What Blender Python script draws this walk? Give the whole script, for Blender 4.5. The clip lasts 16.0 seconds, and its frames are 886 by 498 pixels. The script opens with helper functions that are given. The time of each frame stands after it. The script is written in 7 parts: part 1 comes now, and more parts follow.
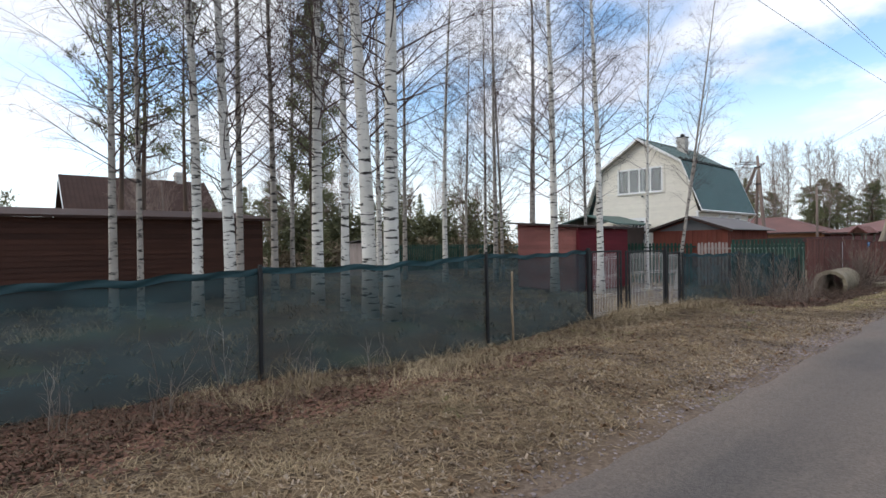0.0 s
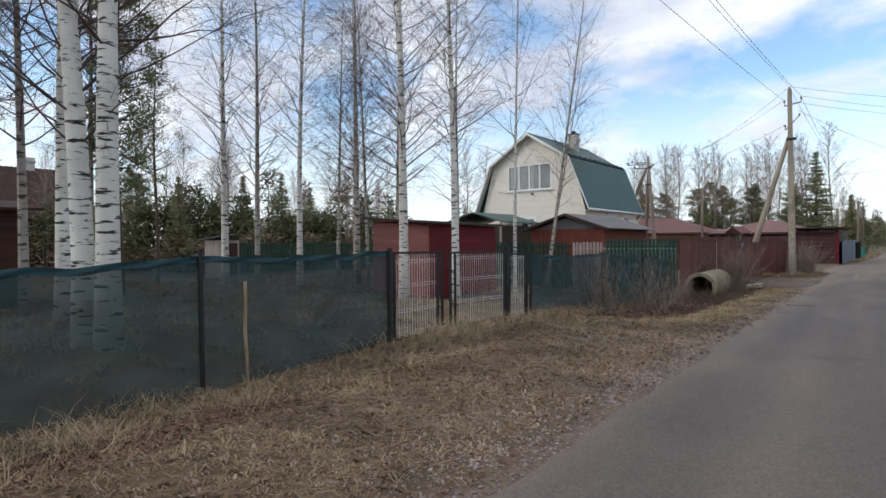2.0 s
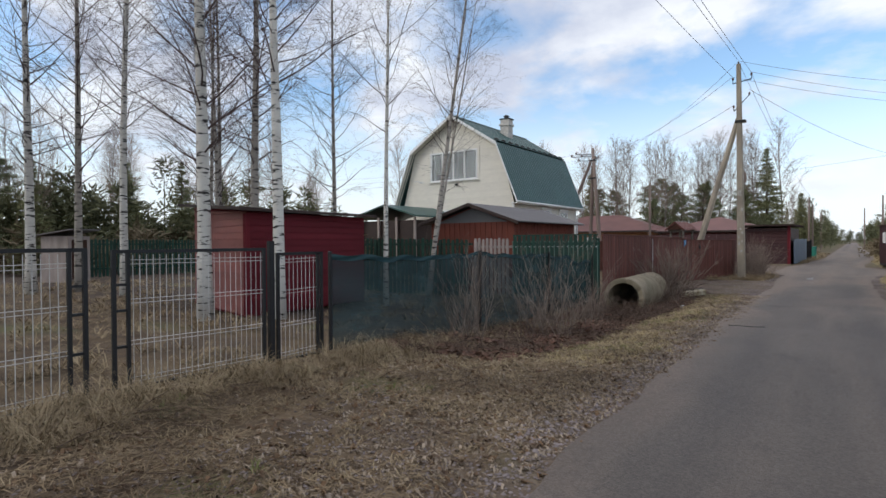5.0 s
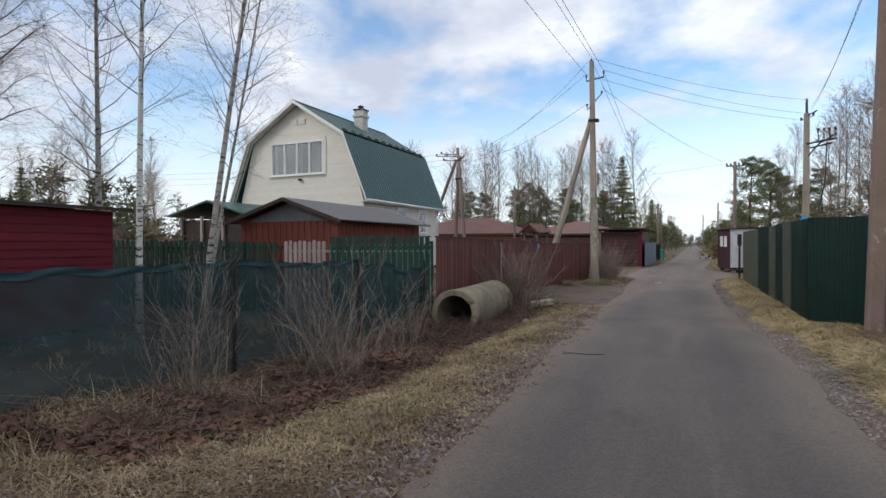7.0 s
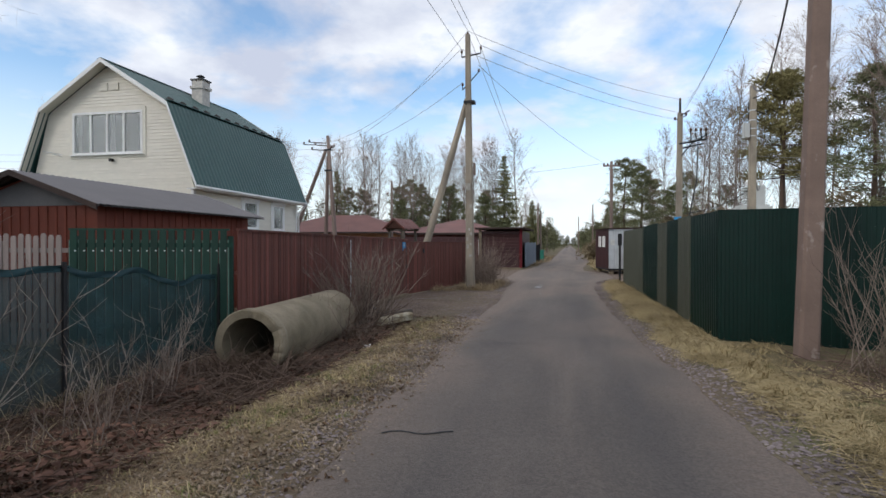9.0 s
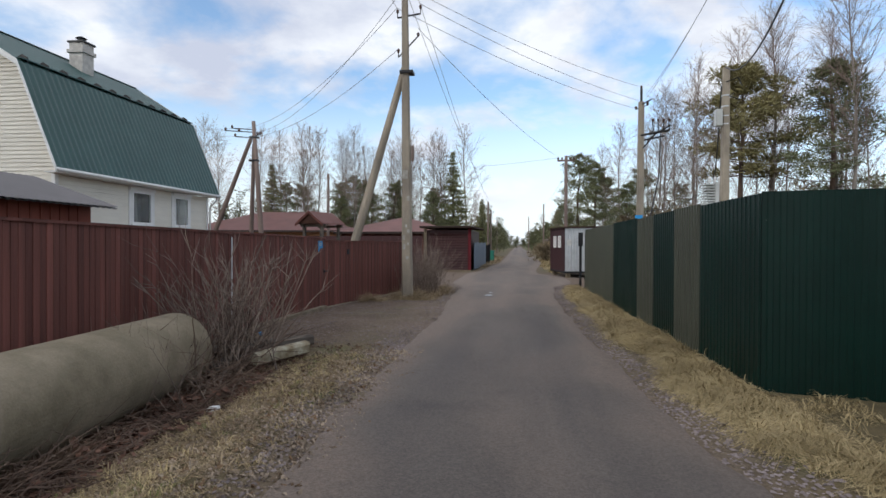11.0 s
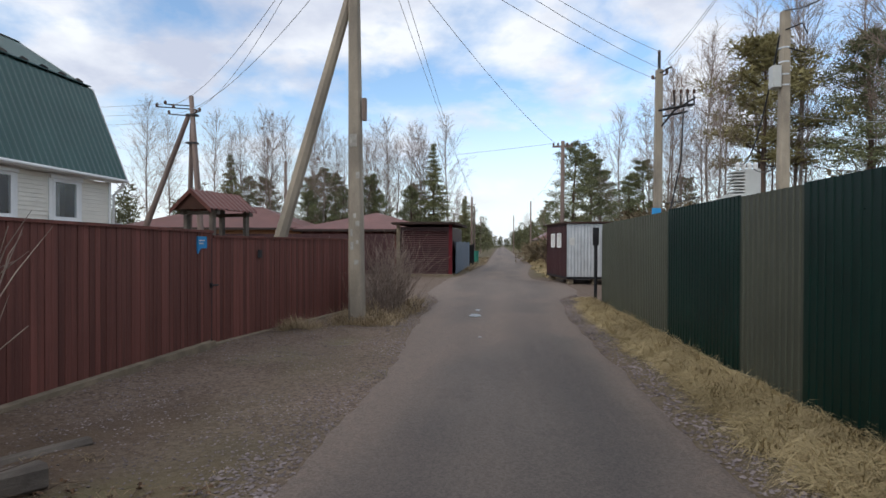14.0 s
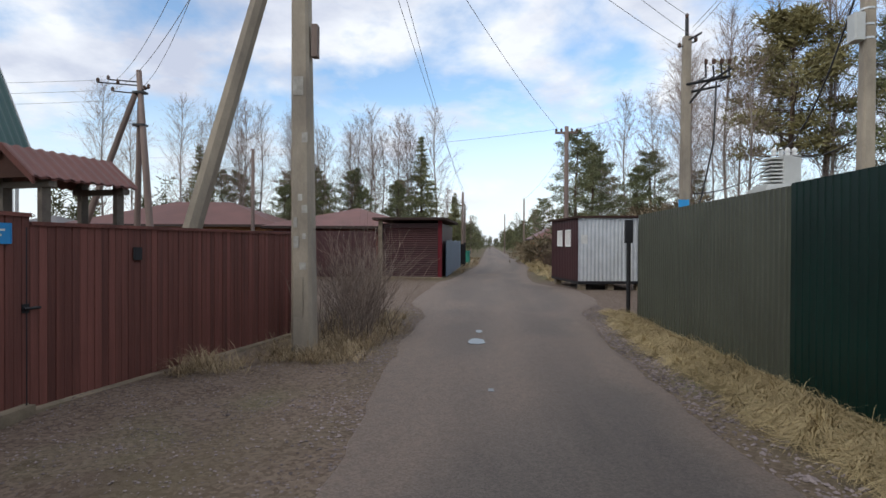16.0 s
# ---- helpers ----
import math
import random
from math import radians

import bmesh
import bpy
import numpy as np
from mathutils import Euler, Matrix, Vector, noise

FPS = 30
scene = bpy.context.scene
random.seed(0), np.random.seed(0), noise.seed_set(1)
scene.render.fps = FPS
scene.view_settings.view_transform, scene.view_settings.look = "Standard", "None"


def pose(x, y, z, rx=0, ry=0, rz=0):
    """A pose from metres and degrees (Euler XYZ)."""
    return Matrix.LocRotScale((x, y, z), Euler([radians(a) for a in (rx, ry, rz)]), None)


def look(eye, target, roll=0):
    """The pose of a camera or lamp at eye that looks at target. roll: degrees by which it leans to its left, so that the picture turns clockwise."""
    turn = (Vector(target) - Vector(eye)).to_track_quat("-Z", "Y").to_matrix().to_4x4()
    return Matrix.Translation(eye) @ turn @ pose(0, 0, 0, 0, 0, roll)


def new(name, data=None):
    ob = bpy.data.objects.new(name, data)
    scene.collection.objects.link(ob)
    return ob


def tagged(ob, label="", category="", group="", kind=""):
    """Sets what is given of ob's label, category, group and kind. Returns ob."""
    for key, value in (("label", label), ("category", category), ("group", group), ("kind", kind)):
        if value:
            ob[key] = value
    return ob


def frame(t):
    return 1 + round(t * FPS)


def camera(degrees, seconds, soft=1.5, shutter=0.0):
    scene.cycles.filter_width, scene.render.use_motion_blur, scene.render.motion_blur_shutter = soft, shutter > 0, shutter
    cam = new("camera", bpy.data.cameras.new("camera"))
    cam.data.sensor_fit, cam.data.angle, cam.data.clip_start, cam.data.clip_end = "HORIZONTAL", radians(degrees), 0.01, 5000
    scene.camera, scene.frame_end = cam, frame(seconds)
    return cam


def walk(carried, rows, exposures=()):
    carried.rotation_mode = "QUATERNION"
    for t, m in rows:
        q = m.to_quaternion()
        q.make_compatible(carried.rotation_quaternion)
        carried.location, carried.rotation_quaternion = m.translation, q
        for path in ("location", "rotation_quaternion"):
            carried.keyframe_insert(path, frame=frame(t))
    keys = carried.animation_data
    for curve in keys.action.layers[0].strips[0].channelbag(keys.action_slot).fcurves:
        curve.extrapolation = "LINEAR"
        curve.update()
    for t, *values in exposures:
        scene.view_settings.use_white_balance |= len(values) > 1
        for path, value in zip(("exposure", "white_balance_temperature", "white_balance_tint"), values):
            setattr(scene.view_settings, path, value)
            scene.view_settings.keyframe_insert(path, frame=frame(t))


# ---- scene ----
cam = camera(78.2, 16.0)
METRES, EYE, TILT, LEAN, TURN = 27.8, 1.5, 0.0, 0.0, 48.0
ROWS = [
    (0.0, 0.0, 0.0, 0.0, -0.0, -0.29, 0.81),
    (0.5, 0.0248, 0.0235, -0.0012, -4.79, -0.44, 0.76),
    (1.0, 0.0482, 0.0445, -0.0005, -7.79, -0.49, 0.64),
    (1.5, 0.0693, 0.0683, 0.0005, -8.54, -0.61, 0.56),
    (2.0, 0.0906, 0.0912, -0.0006, -8.36, -0.56, 0.47),
    (2.5, 0.1112, 0.1152, -0.0007, -7.95, -0.57, 0.51),
    (3.0, 0.1328, 0.1363, -0.0023, -7.51, -0.48, 0.49),
    (5.5, 0.2378, 0.2512, -0.004, -14.71, -0.6, 0.35),
    (6.0, 0.2594, 0.2709, -0.0039, -17.75, -0.47, 0.34),
    (6.5, 0.2791, 0.2913, -0.0036, -20.66, -0.53, 0.29),
    (7.0, 0.3022, 0.3096, -0.0034, -24.36, -0.5, 0.25),
    (7.5, 0.3258, 0.3319, -0.0034, -27.96, -0.55, 0.34),
    (8.0, 0.3492, 0.3537, -0.004, -30.93, -0.52, 0.19),
    (8.5, 0.3717, 0.3779, -0.0036, -33.18, -0.63, 0.08),
    (9.0, 0.3945, 0.4009, -0.0051, -36.05, -0.53, -0.05),
    (9.5, 0.4162, 0.4248, -0.005, -37.77, -0.57, -0.06),
    (10.0, 0.439, 0.446, -0.0054, -39.42, -0.45, -0.06),
    (12.5, 0.5472, 0.5507, -0.0058, -42.01, -0.56, -0.25),
    (13.0, 0.5692, 0.573, -0.0061, -42.29, -0.46, -0.18),
    (13.5, 0.59, 0.5942, -0.0063, -42.25, -0.49, -0.23),
    (14.0, 0.6131, 0.6167, -0.007, -43.03, -0.46, -0.22),
    (14.5, 0.6338, 0.6396, -0.0085, -43.06, -0.52, -0.34),
    (15.0, 0.6571, 0.6639, -0.0088, -43.35, -0.52, -0.31),
    (15.5, 0.6788, 0.6862, -0.009, -43.47, -0.52, -0.32),
    (16.0, 0.7003, 0.7095, -0.0092, -44.22, -0.45, -0.26),
]
walk(cam, [(t, pose(0, 0, EYE, TILT, LEAN, TURN) @ pose(METRES * x, METRES * y, METRES * z, 90 + pitch, roll, yaw)) for t, x, y, z, yaw, pitch, roll in ROWS],
     exposures=[(0.0, 0.36), (1.0, 0.27), (2.5, 0.13), (5.5, 0.06), (16.0, 0.06)])

# ---- world and sun ----
def link(nt, a, b):
    nt.links.new(a, b)


def node(nt, kind, **values):
    n = nt.nodes.new(kind)
    for key, value in values.items():
        if key in n.inputs:
            n.inputs[key].default_value = value
    return n


SUN_ELEVATION, SUN_AZIMUTH = 32.0, 222.0   # azimuth clockwise from +y
world = bpy.data.worlds.new("world")
scene.world = world
world.use_nodes = True
nt = world.node_tree
nt.nodes.clear()
sky = nt.nodes.new("ShaderNodeTexSky")
sky.sky_type = "NISHITA"
sky.sun_disc = False
sky.sun_elevation = radians(SUN_ELEVATION)
sky.sun_rotation = radians(SUN_AZIMUTH)
sky.air_density, sky.dust_density, sky.ozone_density = 1.0, 1.2, 1.6
tc = nt.nodes.new("ShaderNodeTexCoord")
# clouds lie on a flat layer: divide the direction by its height
sep = nt.nodes.new("ShaderNodeSeparateXYZ")
link(nt, tc.outputs["Generated"], sep.inputs[0])
up = nt.nodes.new("ShaderNodeMath"); up.operation = "ADD"; up.inputs[1].default_value = 0.30
link(nt, sep.outputs["Z"], up.inputs[0])
upc = nt.nodes.new("ShaderNodeMath"); upc.operation = "MAXIMUM"; upc.inputs[1].default_value = 0.05
link(nt, up.outputs[0], upc.inputs[0])
flat = nt.nodes.new("ShaderNodeVectorMath"); flat.operation = "DIVIDE"
comb = nt.nodes.new("ShaderNodeCombineXYZ")
for k in range(3):
    link(nt, upc.outputs[0], comb.inputs[k])
link(nt, tc.outputs["Generated"], flat.inputs[0])
link(nt, comb.outputs[0], flat.inputs[1])
cl = node(nt, "ShaderNodeTexNoise", Scale=1.9, Detail=8.0, Roughness=0.55, Distortion=0.15)
link(nt, flat.outputs[0], cl.inputs["Vector"])
cover = nt.nodes.new("ShaderNodeValToRGB")
cover.color_ramp.elements[0].position, cover.color_ramp.elements[1].position = 0.43, 0.57
rise = nt.nodes.new("ShaderNodeMath"); rise.operation = "MULTIPLY_ADD"
rise.inputs[1].default_value, rise.inputs[2].default_value = 0.55, -0.155
link(nt, sep.outputs["Z"], rise.inputs[0])
total = nt.nodes.new("ShaderNodeMath"); total.operation = "ADD"
link(nt, rise.outputs[0], total.inputs[0])
link(nt, cl.outputs["Fac"], total.inputs[1])
link(nt, total.outputs[0], cover.inputs["Fac"])
shade = node(nt, "ShaderNodeTexNoise", Scale=2.6, Detail=6.0, Roughness=0.55)
link(nt, flat.outputs[0], shade.inputs["Vector"])
cloud = nt.nodes.new("ShaderNodeValToRGB")
cloud.color_ramp.elements[0].position, cloud.color_ramp.elements[0].color = 0.36, (5.9, 6.45, 7.9, 1)
cloud.color_ramp.elements[1].position, cloud.color_ramp.elements[1].color = 0.60, (9.4, 9.8, 10.5, 1)
link(nt, shade.outputs["Fac"], cloud.inputs["Fac"])
# milky air near the horizon
haze = nt.nodes.new("ShaderNodeValToRGB")
haze.color_ramp.elements[0].position, haze.color_ramp.elements[0].color = 0.0, (1, 1, 1, 1)
haze.color_ramp.elements[1].position, haze.color_ramp.elements[1].color = 0.26, (0, 0, 0, 1)
link(nt, sep.outputs["Z"], haze.inputs["Fac"])
mix1 = nt.nodes.new("ShaderNodeMix"); mix1.data_type = "RGBA"
bluer = nt.nodes.new("ShaderNodeMix"); bluer.data_type = "RGBA"; bluer.blend_type = "MULTIPLY"
bluer.inputs["Factor"].default_value = 1.0
bluer.inputs["B"].default_value = (2.0, 2.15, 2.2, 1)
link(nt, sky.outputs[0], bluer.inputs["A"])
link(nt, cover.outputs["Color"], mix1.inputs["Factor"])
link(nt, bluer.outputs["Result"], mix1.inputs["A"])
link(nt, cloud.outputs["Color"], mix1.inputs["B"])
mix2 = nt.nodes.new("ShaderNodeMix"); mix2.data_type = "RGBA"
link(nt, haze.outputs["Color"], mix2.inputs["Factor"])
link(nt, mix1.outputs["Result"], mix2.inputs["A"])
mix2.inputs["B"].default_value = (9.7, 10.4, 11.1, 1)
bg = nt.nodes.new("ShaderNodeBackground")
bg.inputs["Strength"].default_value = 0.098
link(nt, mix2.outputs["Result"], bg.inputs["Color"])
out = nt.nodes.new("ShaderNodeOutputWorld")
link(nt, bg.outputs[0], out.inputs["Surface"])

sun = new("sun", bpy.data.lights.new("sun", "SUN"))
sun.data.energy, sun.data.angle, sun.data.color = 0.9, radians(14), (1.0, 0.95, 0.88)
az, el = radians(SUN_AZIMUTH), radians(SUN_ELEVATION)
sun.matrix_basis = look((50 * math.sin(az) * math.cos(el), 50 * math.cos(az) * math.cos(el), 50 * math.sin(el)), (0, 0, 0))


# ---- materials ----
def surface(name, col, rough=0.8, metal=0.0, var=0.25, scale=3.0, bump=0.15, grain=60.0, stretch=(1, 1, 1), other=None, piece=0.12, spec=0.4):
    """A material with colour in two scales of noise, grain bump and a small change from piece to piece."""
    m = bpy.data.materials.new(name)
    m.use_nodes = True
    nt = m.node_tree
    p = nt.nodes["Principled BSDF"]
    tc = nt.nodes.new("ShaderNodeTexCoord")
    mp = nt.nodes.new("ShaderNodeMapping")
    mp.inputs["Scale"].default_value = stretch
    link(nt, tc.outputs["Object"], mp.inputs["Vector"])
    info = nt.nodes.new("ShaderNodeObjectInfo")
    big = node(nt, "ShaderNodeTexNoise", Scale=scale, Detail=5.0, Roughness=0.6)
    big.noise_dimensions = "4D"
    shift = nt.nodes.new("ShaderNodeMath"); shift.operation = "MULTIPLY"; shift.inputs[1].default_value = 20.0
    link(nt, info.outputs["Random"], shift.inputs[0])
    link(nt, shift.outputs[0], big.inputs["W"])
    link(nt, mp.outputs[0], big.inputs["Vector"])
    fine = node(nt, "ShaderNodeTexNoise", Scale=grain, Detail=4.0, Roughness=0.7)
    link(nt, mp.outputs[0], fine.inputs["Vector"])
    ramp = nt.nodes.new("ShaderNodeValToRGB")
    b = other or tuple(c * (1 - var) for c in col)
    ramp.color_ramp.elements[0].position, ramp.color_ramp.elements[0].color = 0.35, (*b, 1)
    ramp.color_ramp.elements[1].position, ramp.color_ramp.elements[1].color = 0.65, (*col, 1)
    link(nt, big.outputs["Fac"], ramp.inputs["Fac"])
    # value: 1 +- var/2 by fine grain, +- piece by object
    a = nt.nodes.new("ShaderNodeMath"); a.operation = "MULTIPLY_ADD"
    a.inputs[1].default_value, a.inputs[2].default_value = var * 1.2, 1 - var * 0.6
    link(nt, fine.outputs["Fac"], a.inputs[0])
    c = nt.nodes.new("ShaderNodeMath"); c.operation = "MULTIPLY_ADD"
    c.inputs[1].default_value, c.inputs[2].default_value = 2 * piece, 1 - piece
    link(nt, info.outputs["Random"], c.inputs[0])
    d = nt.nodes.new("ShaderNodeMath"); d.operation = "MULTIPLY"
    link(nt, a.outputs[0], d.inputs[0]); link(nt, c.outputs[0], d.inputs[1])
    mul = nt.nodes.new("ShaderNodeVectorMath"); mul.operation = "SCALE"
    link(nt, ramp.outputs["Color"], mul.inputs[0]); link(nt, d.outputs[0], mul.inputs["Scale"])
    link(nt, mul.outputs[0], p.inputs["Base Color"])
    p.inputs["Roughness"].default_value = rough
    p.inputs["Metallic"].default_value = metal
    p.inputs["Specular IOR Level"].default_value = spec
    bp = nt.nodes.new("ShaderNodeBump")
    bp.inputs["Strength"].default_value = bump
    bp.inputs["Distance"].default_value = 0.02
    link(nt, fine.outputs["Fac"], bp.inputs["Height"])
    link(nt, bp.outputs[0], p.inputs["Normal"])
    return m


def speckled(name, light, dark, stretch, low, high, rough=0.85):
    """Pale bark with dark dashes round the stem."""
    m = surface(name, light, rough, var=0.2, scale=2.0, bump=0.25, grain=25.0, piece=0.08)
    nt = m.node_tree
    p = nt.nodes["Principled BSDF"]
    old = p.inputs["Base Color"].links[0].from_socket
    tc = nt.nodes.new("ShaderNodeTexCoord")
    mp = nt.nodes.new("ShaderNodeMapping")
    mp.inputs["Scale"].default_value = stretch
    link(nt, tc.outputs["Object"], mp.inputs["Vector"])
    n = node(nt, "ShaderNodeTexNoise", Scale=1.0, Detail=3.0, Roughness=0.6)
    link(nt, mp.outputs[0], n.inputs["Vector"])
    r = nt.nodes.new("ShaderNodeValToRGB")
    r.color_ramp.elements[0].position, r.color_ramp.elements[1].position = low, high
    link(nt, n.outputs["Fac"], r.inputs["Fac"])
    mx = nt.nodes.new("ShaderNodeMix"); mx.data_type = "RGBA"
    link(nt, r.outputs["Color"], mx.inputs["Factor"])
    link(nt, old, mx.inputs["A"])
    mx.inputs["B"].default_value = (*dark, 1)
    link(nt, mx.outputs["Result"], p.inputs["Base Color"])
    return m


def netting(name, col, opacity):
    """Woven shade net: a cloth that lets part of the light through between its threads."""
    m = surface(name, col, 0.75, var=0.6, scale=2.6, bump=0.3, grain=90.0, stretch=(1, 0.7, 1.8))
    nt = m.node_tree
    p = nt.nodes["Principled BSDF"]
    outn = nt.nodes["Material Output"]
    tr = nt.nodes.new("ShaderNodeBsdfTransparent")
    mx = nt.nodes.new("ShaderNodeMixShader")
    tc = nt.nodes.new("ShaderNodeTexCoord")
    n = node(nt, "ShaderNodeTexNoise", Scale=1.6, Detail=3.0)
    link(nt, tc.outputs["Object"], n.inputs["Vector"])
    f = nt.nodes.new("ShaderNodeMath"); f.operation = "MULTIPLY_ADD"
    f.inputs[1].default_value, f.inputs[2].default_value = 0.22, opacity - 0.11
    link(nt, n.outputs["Fac"], f.inputs[0])
    link(nt, f.outputs[0], mx.inputs["Fac"])
    link(nt, tr.outputs[0], mx.inputs[1])
    link(nt, p.outputs[0], mx.inputs[2])
    link(nt, mx.outputs[0], outn.inputs["Surface"])
    return m


def leafy(name, a, b, rough=0.7):
    """Foliage and straw: colour varies from leaf to leaf."""
    m = bpy.data.materials.new(name)
    m.use_nodes = True
    nt = m.node_tree
    p = nt.nodes["Principled BSDF"]
    g = nt.nodes.new("ShaderNodeNewGeometry")
    r = nt.nodes.new("ShaderNodeValToRGB")
    r.color_ramp.elements[0].color, r.color_ramp.elements[1].color = (*a, 1), (*b, 1)
    tc = nt.nodes.new("ShaderNodeTexCoord")
    n = node(nt, "ShaderNodeTexNoise", Scale=0.9, Detail=3.0)
    link(nt, tc.outputs["Object"], n.inputs["Vector"])
    ad = nt.nodes.new("ShaderNodeMath"); ad.operation = "MULTIPLY_ADD"
    ad.inputs[1].default_value = 0.55
    link(nt, g.outputs["Random Per Island"], ad.inputs[0])
    sc = nt.nodes.new("ShaderNodeMath"); sc.operation = "MULTIPLY_ADD"
    sc.inputs[1].default_value, sc.inputs[2].default_value = 1.4, -0.45
    link(nt, n.outputs["Fac"], sc.inputs[0])
    link(nt, sc.outputs[0], ad.inputs[2])
    link(nt, ad.outputs[0], r.inputs["Fac"])
    link(nt, r.outputs["Color"], p.inputs["Base Color"])
    p.inputs["Roughness"].default_value = rough
    p.inputs["Specular IOR Level"].default_value = 0.2
    return m


CONCRETE = surface("concrete", (0.29, 0.235, 0.165), 0.9, var=0.45, scale=2.5, bump=0.3, grain=40, other=(0.14, 0.112, 0.078))
POLE_CONCRETE = surface("pole_concrete", (0.34, 0.29, 0.225), 0.9, var=0.35, scale=2.2, bump=0.3, grain=50, other=(0.21, 0.18, 0.145), stretch=(1, 1, 0.4))
POLE_WOOD = surface("pole_wood", (0.24, 0.18, 0.155), 0.9, var=0.4, scale=3, bump=0.5, grain=40, other=(0.15, 0.11, 0.095), stretch=(1, 1, 0.12))
POLE_BROWN = speckled("stained_pole", (0.235, 0.165, 0.135), (0.40, 0.34, 0.30), (5.0, 5.0, 3.2), 0.60, 0.72, 0.9)
OLD_WOOD = surface("old_wood", (0.16, 0.135, 0.11), 0.9, var=0.4, scale=4, bump=0.5, grain=50, other=(0.08, 0.066, 0.055), stretch=(1, 0.2, 1))
MAROON_WOOD = surface("maroon_stain", (0.178, 0.066, 0.052), 0.7, spec=0.25, var=0.5, scale=5, bump=0.4, grain=70, other=(0.088, 0.035, 0.028), stretch=(1, 1, 0.08), piece=0.2)
MAROON_METAL = surface("maroon_paint", (0.058, 0.020, 0.021), 0.5, var=0.2, scale=2, bump=0.1, grain=30)
GREEN_METAL = surface("dark_green_paint", (0.0018, 0.020, 0.0145), 0.42, var=0.3, scale=1.2, bump=0.05, grain=12, piece=0.1, spec=0.25)
OLIVE_METAL = surface("olive_paint", (0.068, 0.073, 0.052), 0.45, var=0.2, scale=1.2, bump=0.05, grain=12, piece=0.08)
PICKET_GREEN = surface("picket_green", (0.009, 0.050, 0.033), 0.6, var=0.35, scale=4, bump=0.2, grain=40, stretch=(1, 1, 0.2), piece=0.25)
# pale green that paints the highlights seen in the picket gaps
PICKET_HIGHLIGHT = surface("picket_slit_highlight", (0.16, 0.27, 0.22), 0.7, var=0.2, scale=4, bump=0.1, grain=40)
PICKET_PALE = surface("weathered_pale_paint", (0.40, 0.33, 0.30), 0.8, var=0.3, scale=4, bump=0.2, grain=40, stretch=(1, 1, 0.2), piece=0.15)
BLACK_METAL = surface("black_metal", (0.012, 0.012, 0.014), 0.5, var=0.3, scale=5, bump=0.1, grain=40)
GALV = surface("galvanised", (0.60, 0.62, 0.64), 0.4, metal=0.25, var=0.18, scale=2.5, bump=0.08, grain=15)
WIRE_GREY = surface("zinc_wire", (0.60, 0.58, 0.56), 0.5, metal=0.3, var=0.2, scale=4, bump=0.0, grain=30)
LINE = surface("aluminium_line", (0.27, 0.275, 0.29), 0.5, var=0.1, scale=4, bump=0.0, grain=30)
CABLE = surface("cable_black", (0.05, 0.05, 0.053), 0.6, var=0.1, scale=4, bump=0.0, grain=30)
SIDING = surface("cream_siding", (0.72, 0.68, 0.595), 0.55, var=0.08, scale=2, bump=0.04, grain=30, piece=0.03)
WHITE = surface("white_plastic", (0.78, 0.78, 0.77), 0.4, var=0.08, scale=3, bump=0.03, grain=30, piece=0.04)
WHITE_BRICK = surface("pale_brick", (0.55, 0.52, 0.48), 0.85, var=0.3, scale=6, bump=0.2, grain=40)
ROOF_GREEN = surface("green_roof_metal", (0.036, 0.092, 0.084), 0.42, var=0.2, scale=0.8, bump=0.04, grain=20, other=(0.028, 0.076, 0.070), piece=0.05)
ROOF_BROWN = surface("brown_roof_metal", (0.060, 0.034, 0.028), 0.8, spec=0.15, var=0.25, scale=1, bump=0.08, grain=20)
ROOF_RED = surface("red_brown_roof_metal", (0.155, 0.06, 0.05), 0.55, var=0.25, scale=1, bump=0.08, grain=20)
ROOF_GREY = surface("grey_roof_metal", (0.13, 0.115, 0.115), 0.45, var=0.2, scale=1, bump=0.08, grain=20)
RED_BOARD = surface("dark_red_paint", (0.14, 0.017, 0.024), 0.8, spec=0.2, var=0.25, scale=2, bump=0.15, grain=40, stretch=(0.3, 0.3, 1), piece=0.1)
PINK_BOARD = surface("pinkish_red_paint", (0.23, 0.075, 0.065), 0.7, var=0.25, scale=2, bump=0.15, grain=40, stretch=(0.3, 0.3, 1), piece=0.1)
ORANGE_BOARD = surface("rust_red_paint", (0.19, 0.045, 0.026), 0.7, var=0.25, scale=1.5, bump=0.15, grain=30, piece=0.08)
BROWN_BOARD = surface("brown_boards", (0.060, 0.024, 0.015), 0.75, spec=0.25, var=0.3, scale=2, bump=0.2, grain=40, stretch=(0.3, 0.3, 1), piece=0.18)
DARK_BOARD = surface("dark_boards", (0.05, 0.03, 0.025), 0.7, var=0.3, scale=2, bump=0.2, grain=40)
AMBER_WOOD = surface("amber_wood", (0.34, 0.15, 0.06), 0.6, var=0.3, scale=2, bump=0.1, grain=30, stretch=(0.2, 0.2, 1))
GREY_BOARD = surface("grey_board", (0.16, 0.155, 0.16), 0.8, var=0.2, scale=2, bump=0.1, grain=30)
BLUE_SHEET = surface("blue_grey_sheet", (0.17, 0.23, 0.31), 0.5, var=0.2, scale=2, bump=0.06, grain=20)
SIGN_BLUE = surface("sign_blue", (0.02, 0.25, 0.55), 0.4, var=0.1, scale=3, bump=0.0, grain=20)
PAPER = surface("paper", (0.68, 0.67, 0.64), 0.8, var=0.2, scale=8, bump=0.1, grain=30)
OLD_PAPER = surface("old_paper", (0.44, 0.42, 0.38), 0.85, var=0.35, scale=9, bump=0.15, grain=30, other=(0.27, 0.25, 0.22))
PORCELAIN = surface("porcelain", (0.10, 0.055, 0.04), 0.25, var=0.1, scale=3, bump=0.0, grain=20)
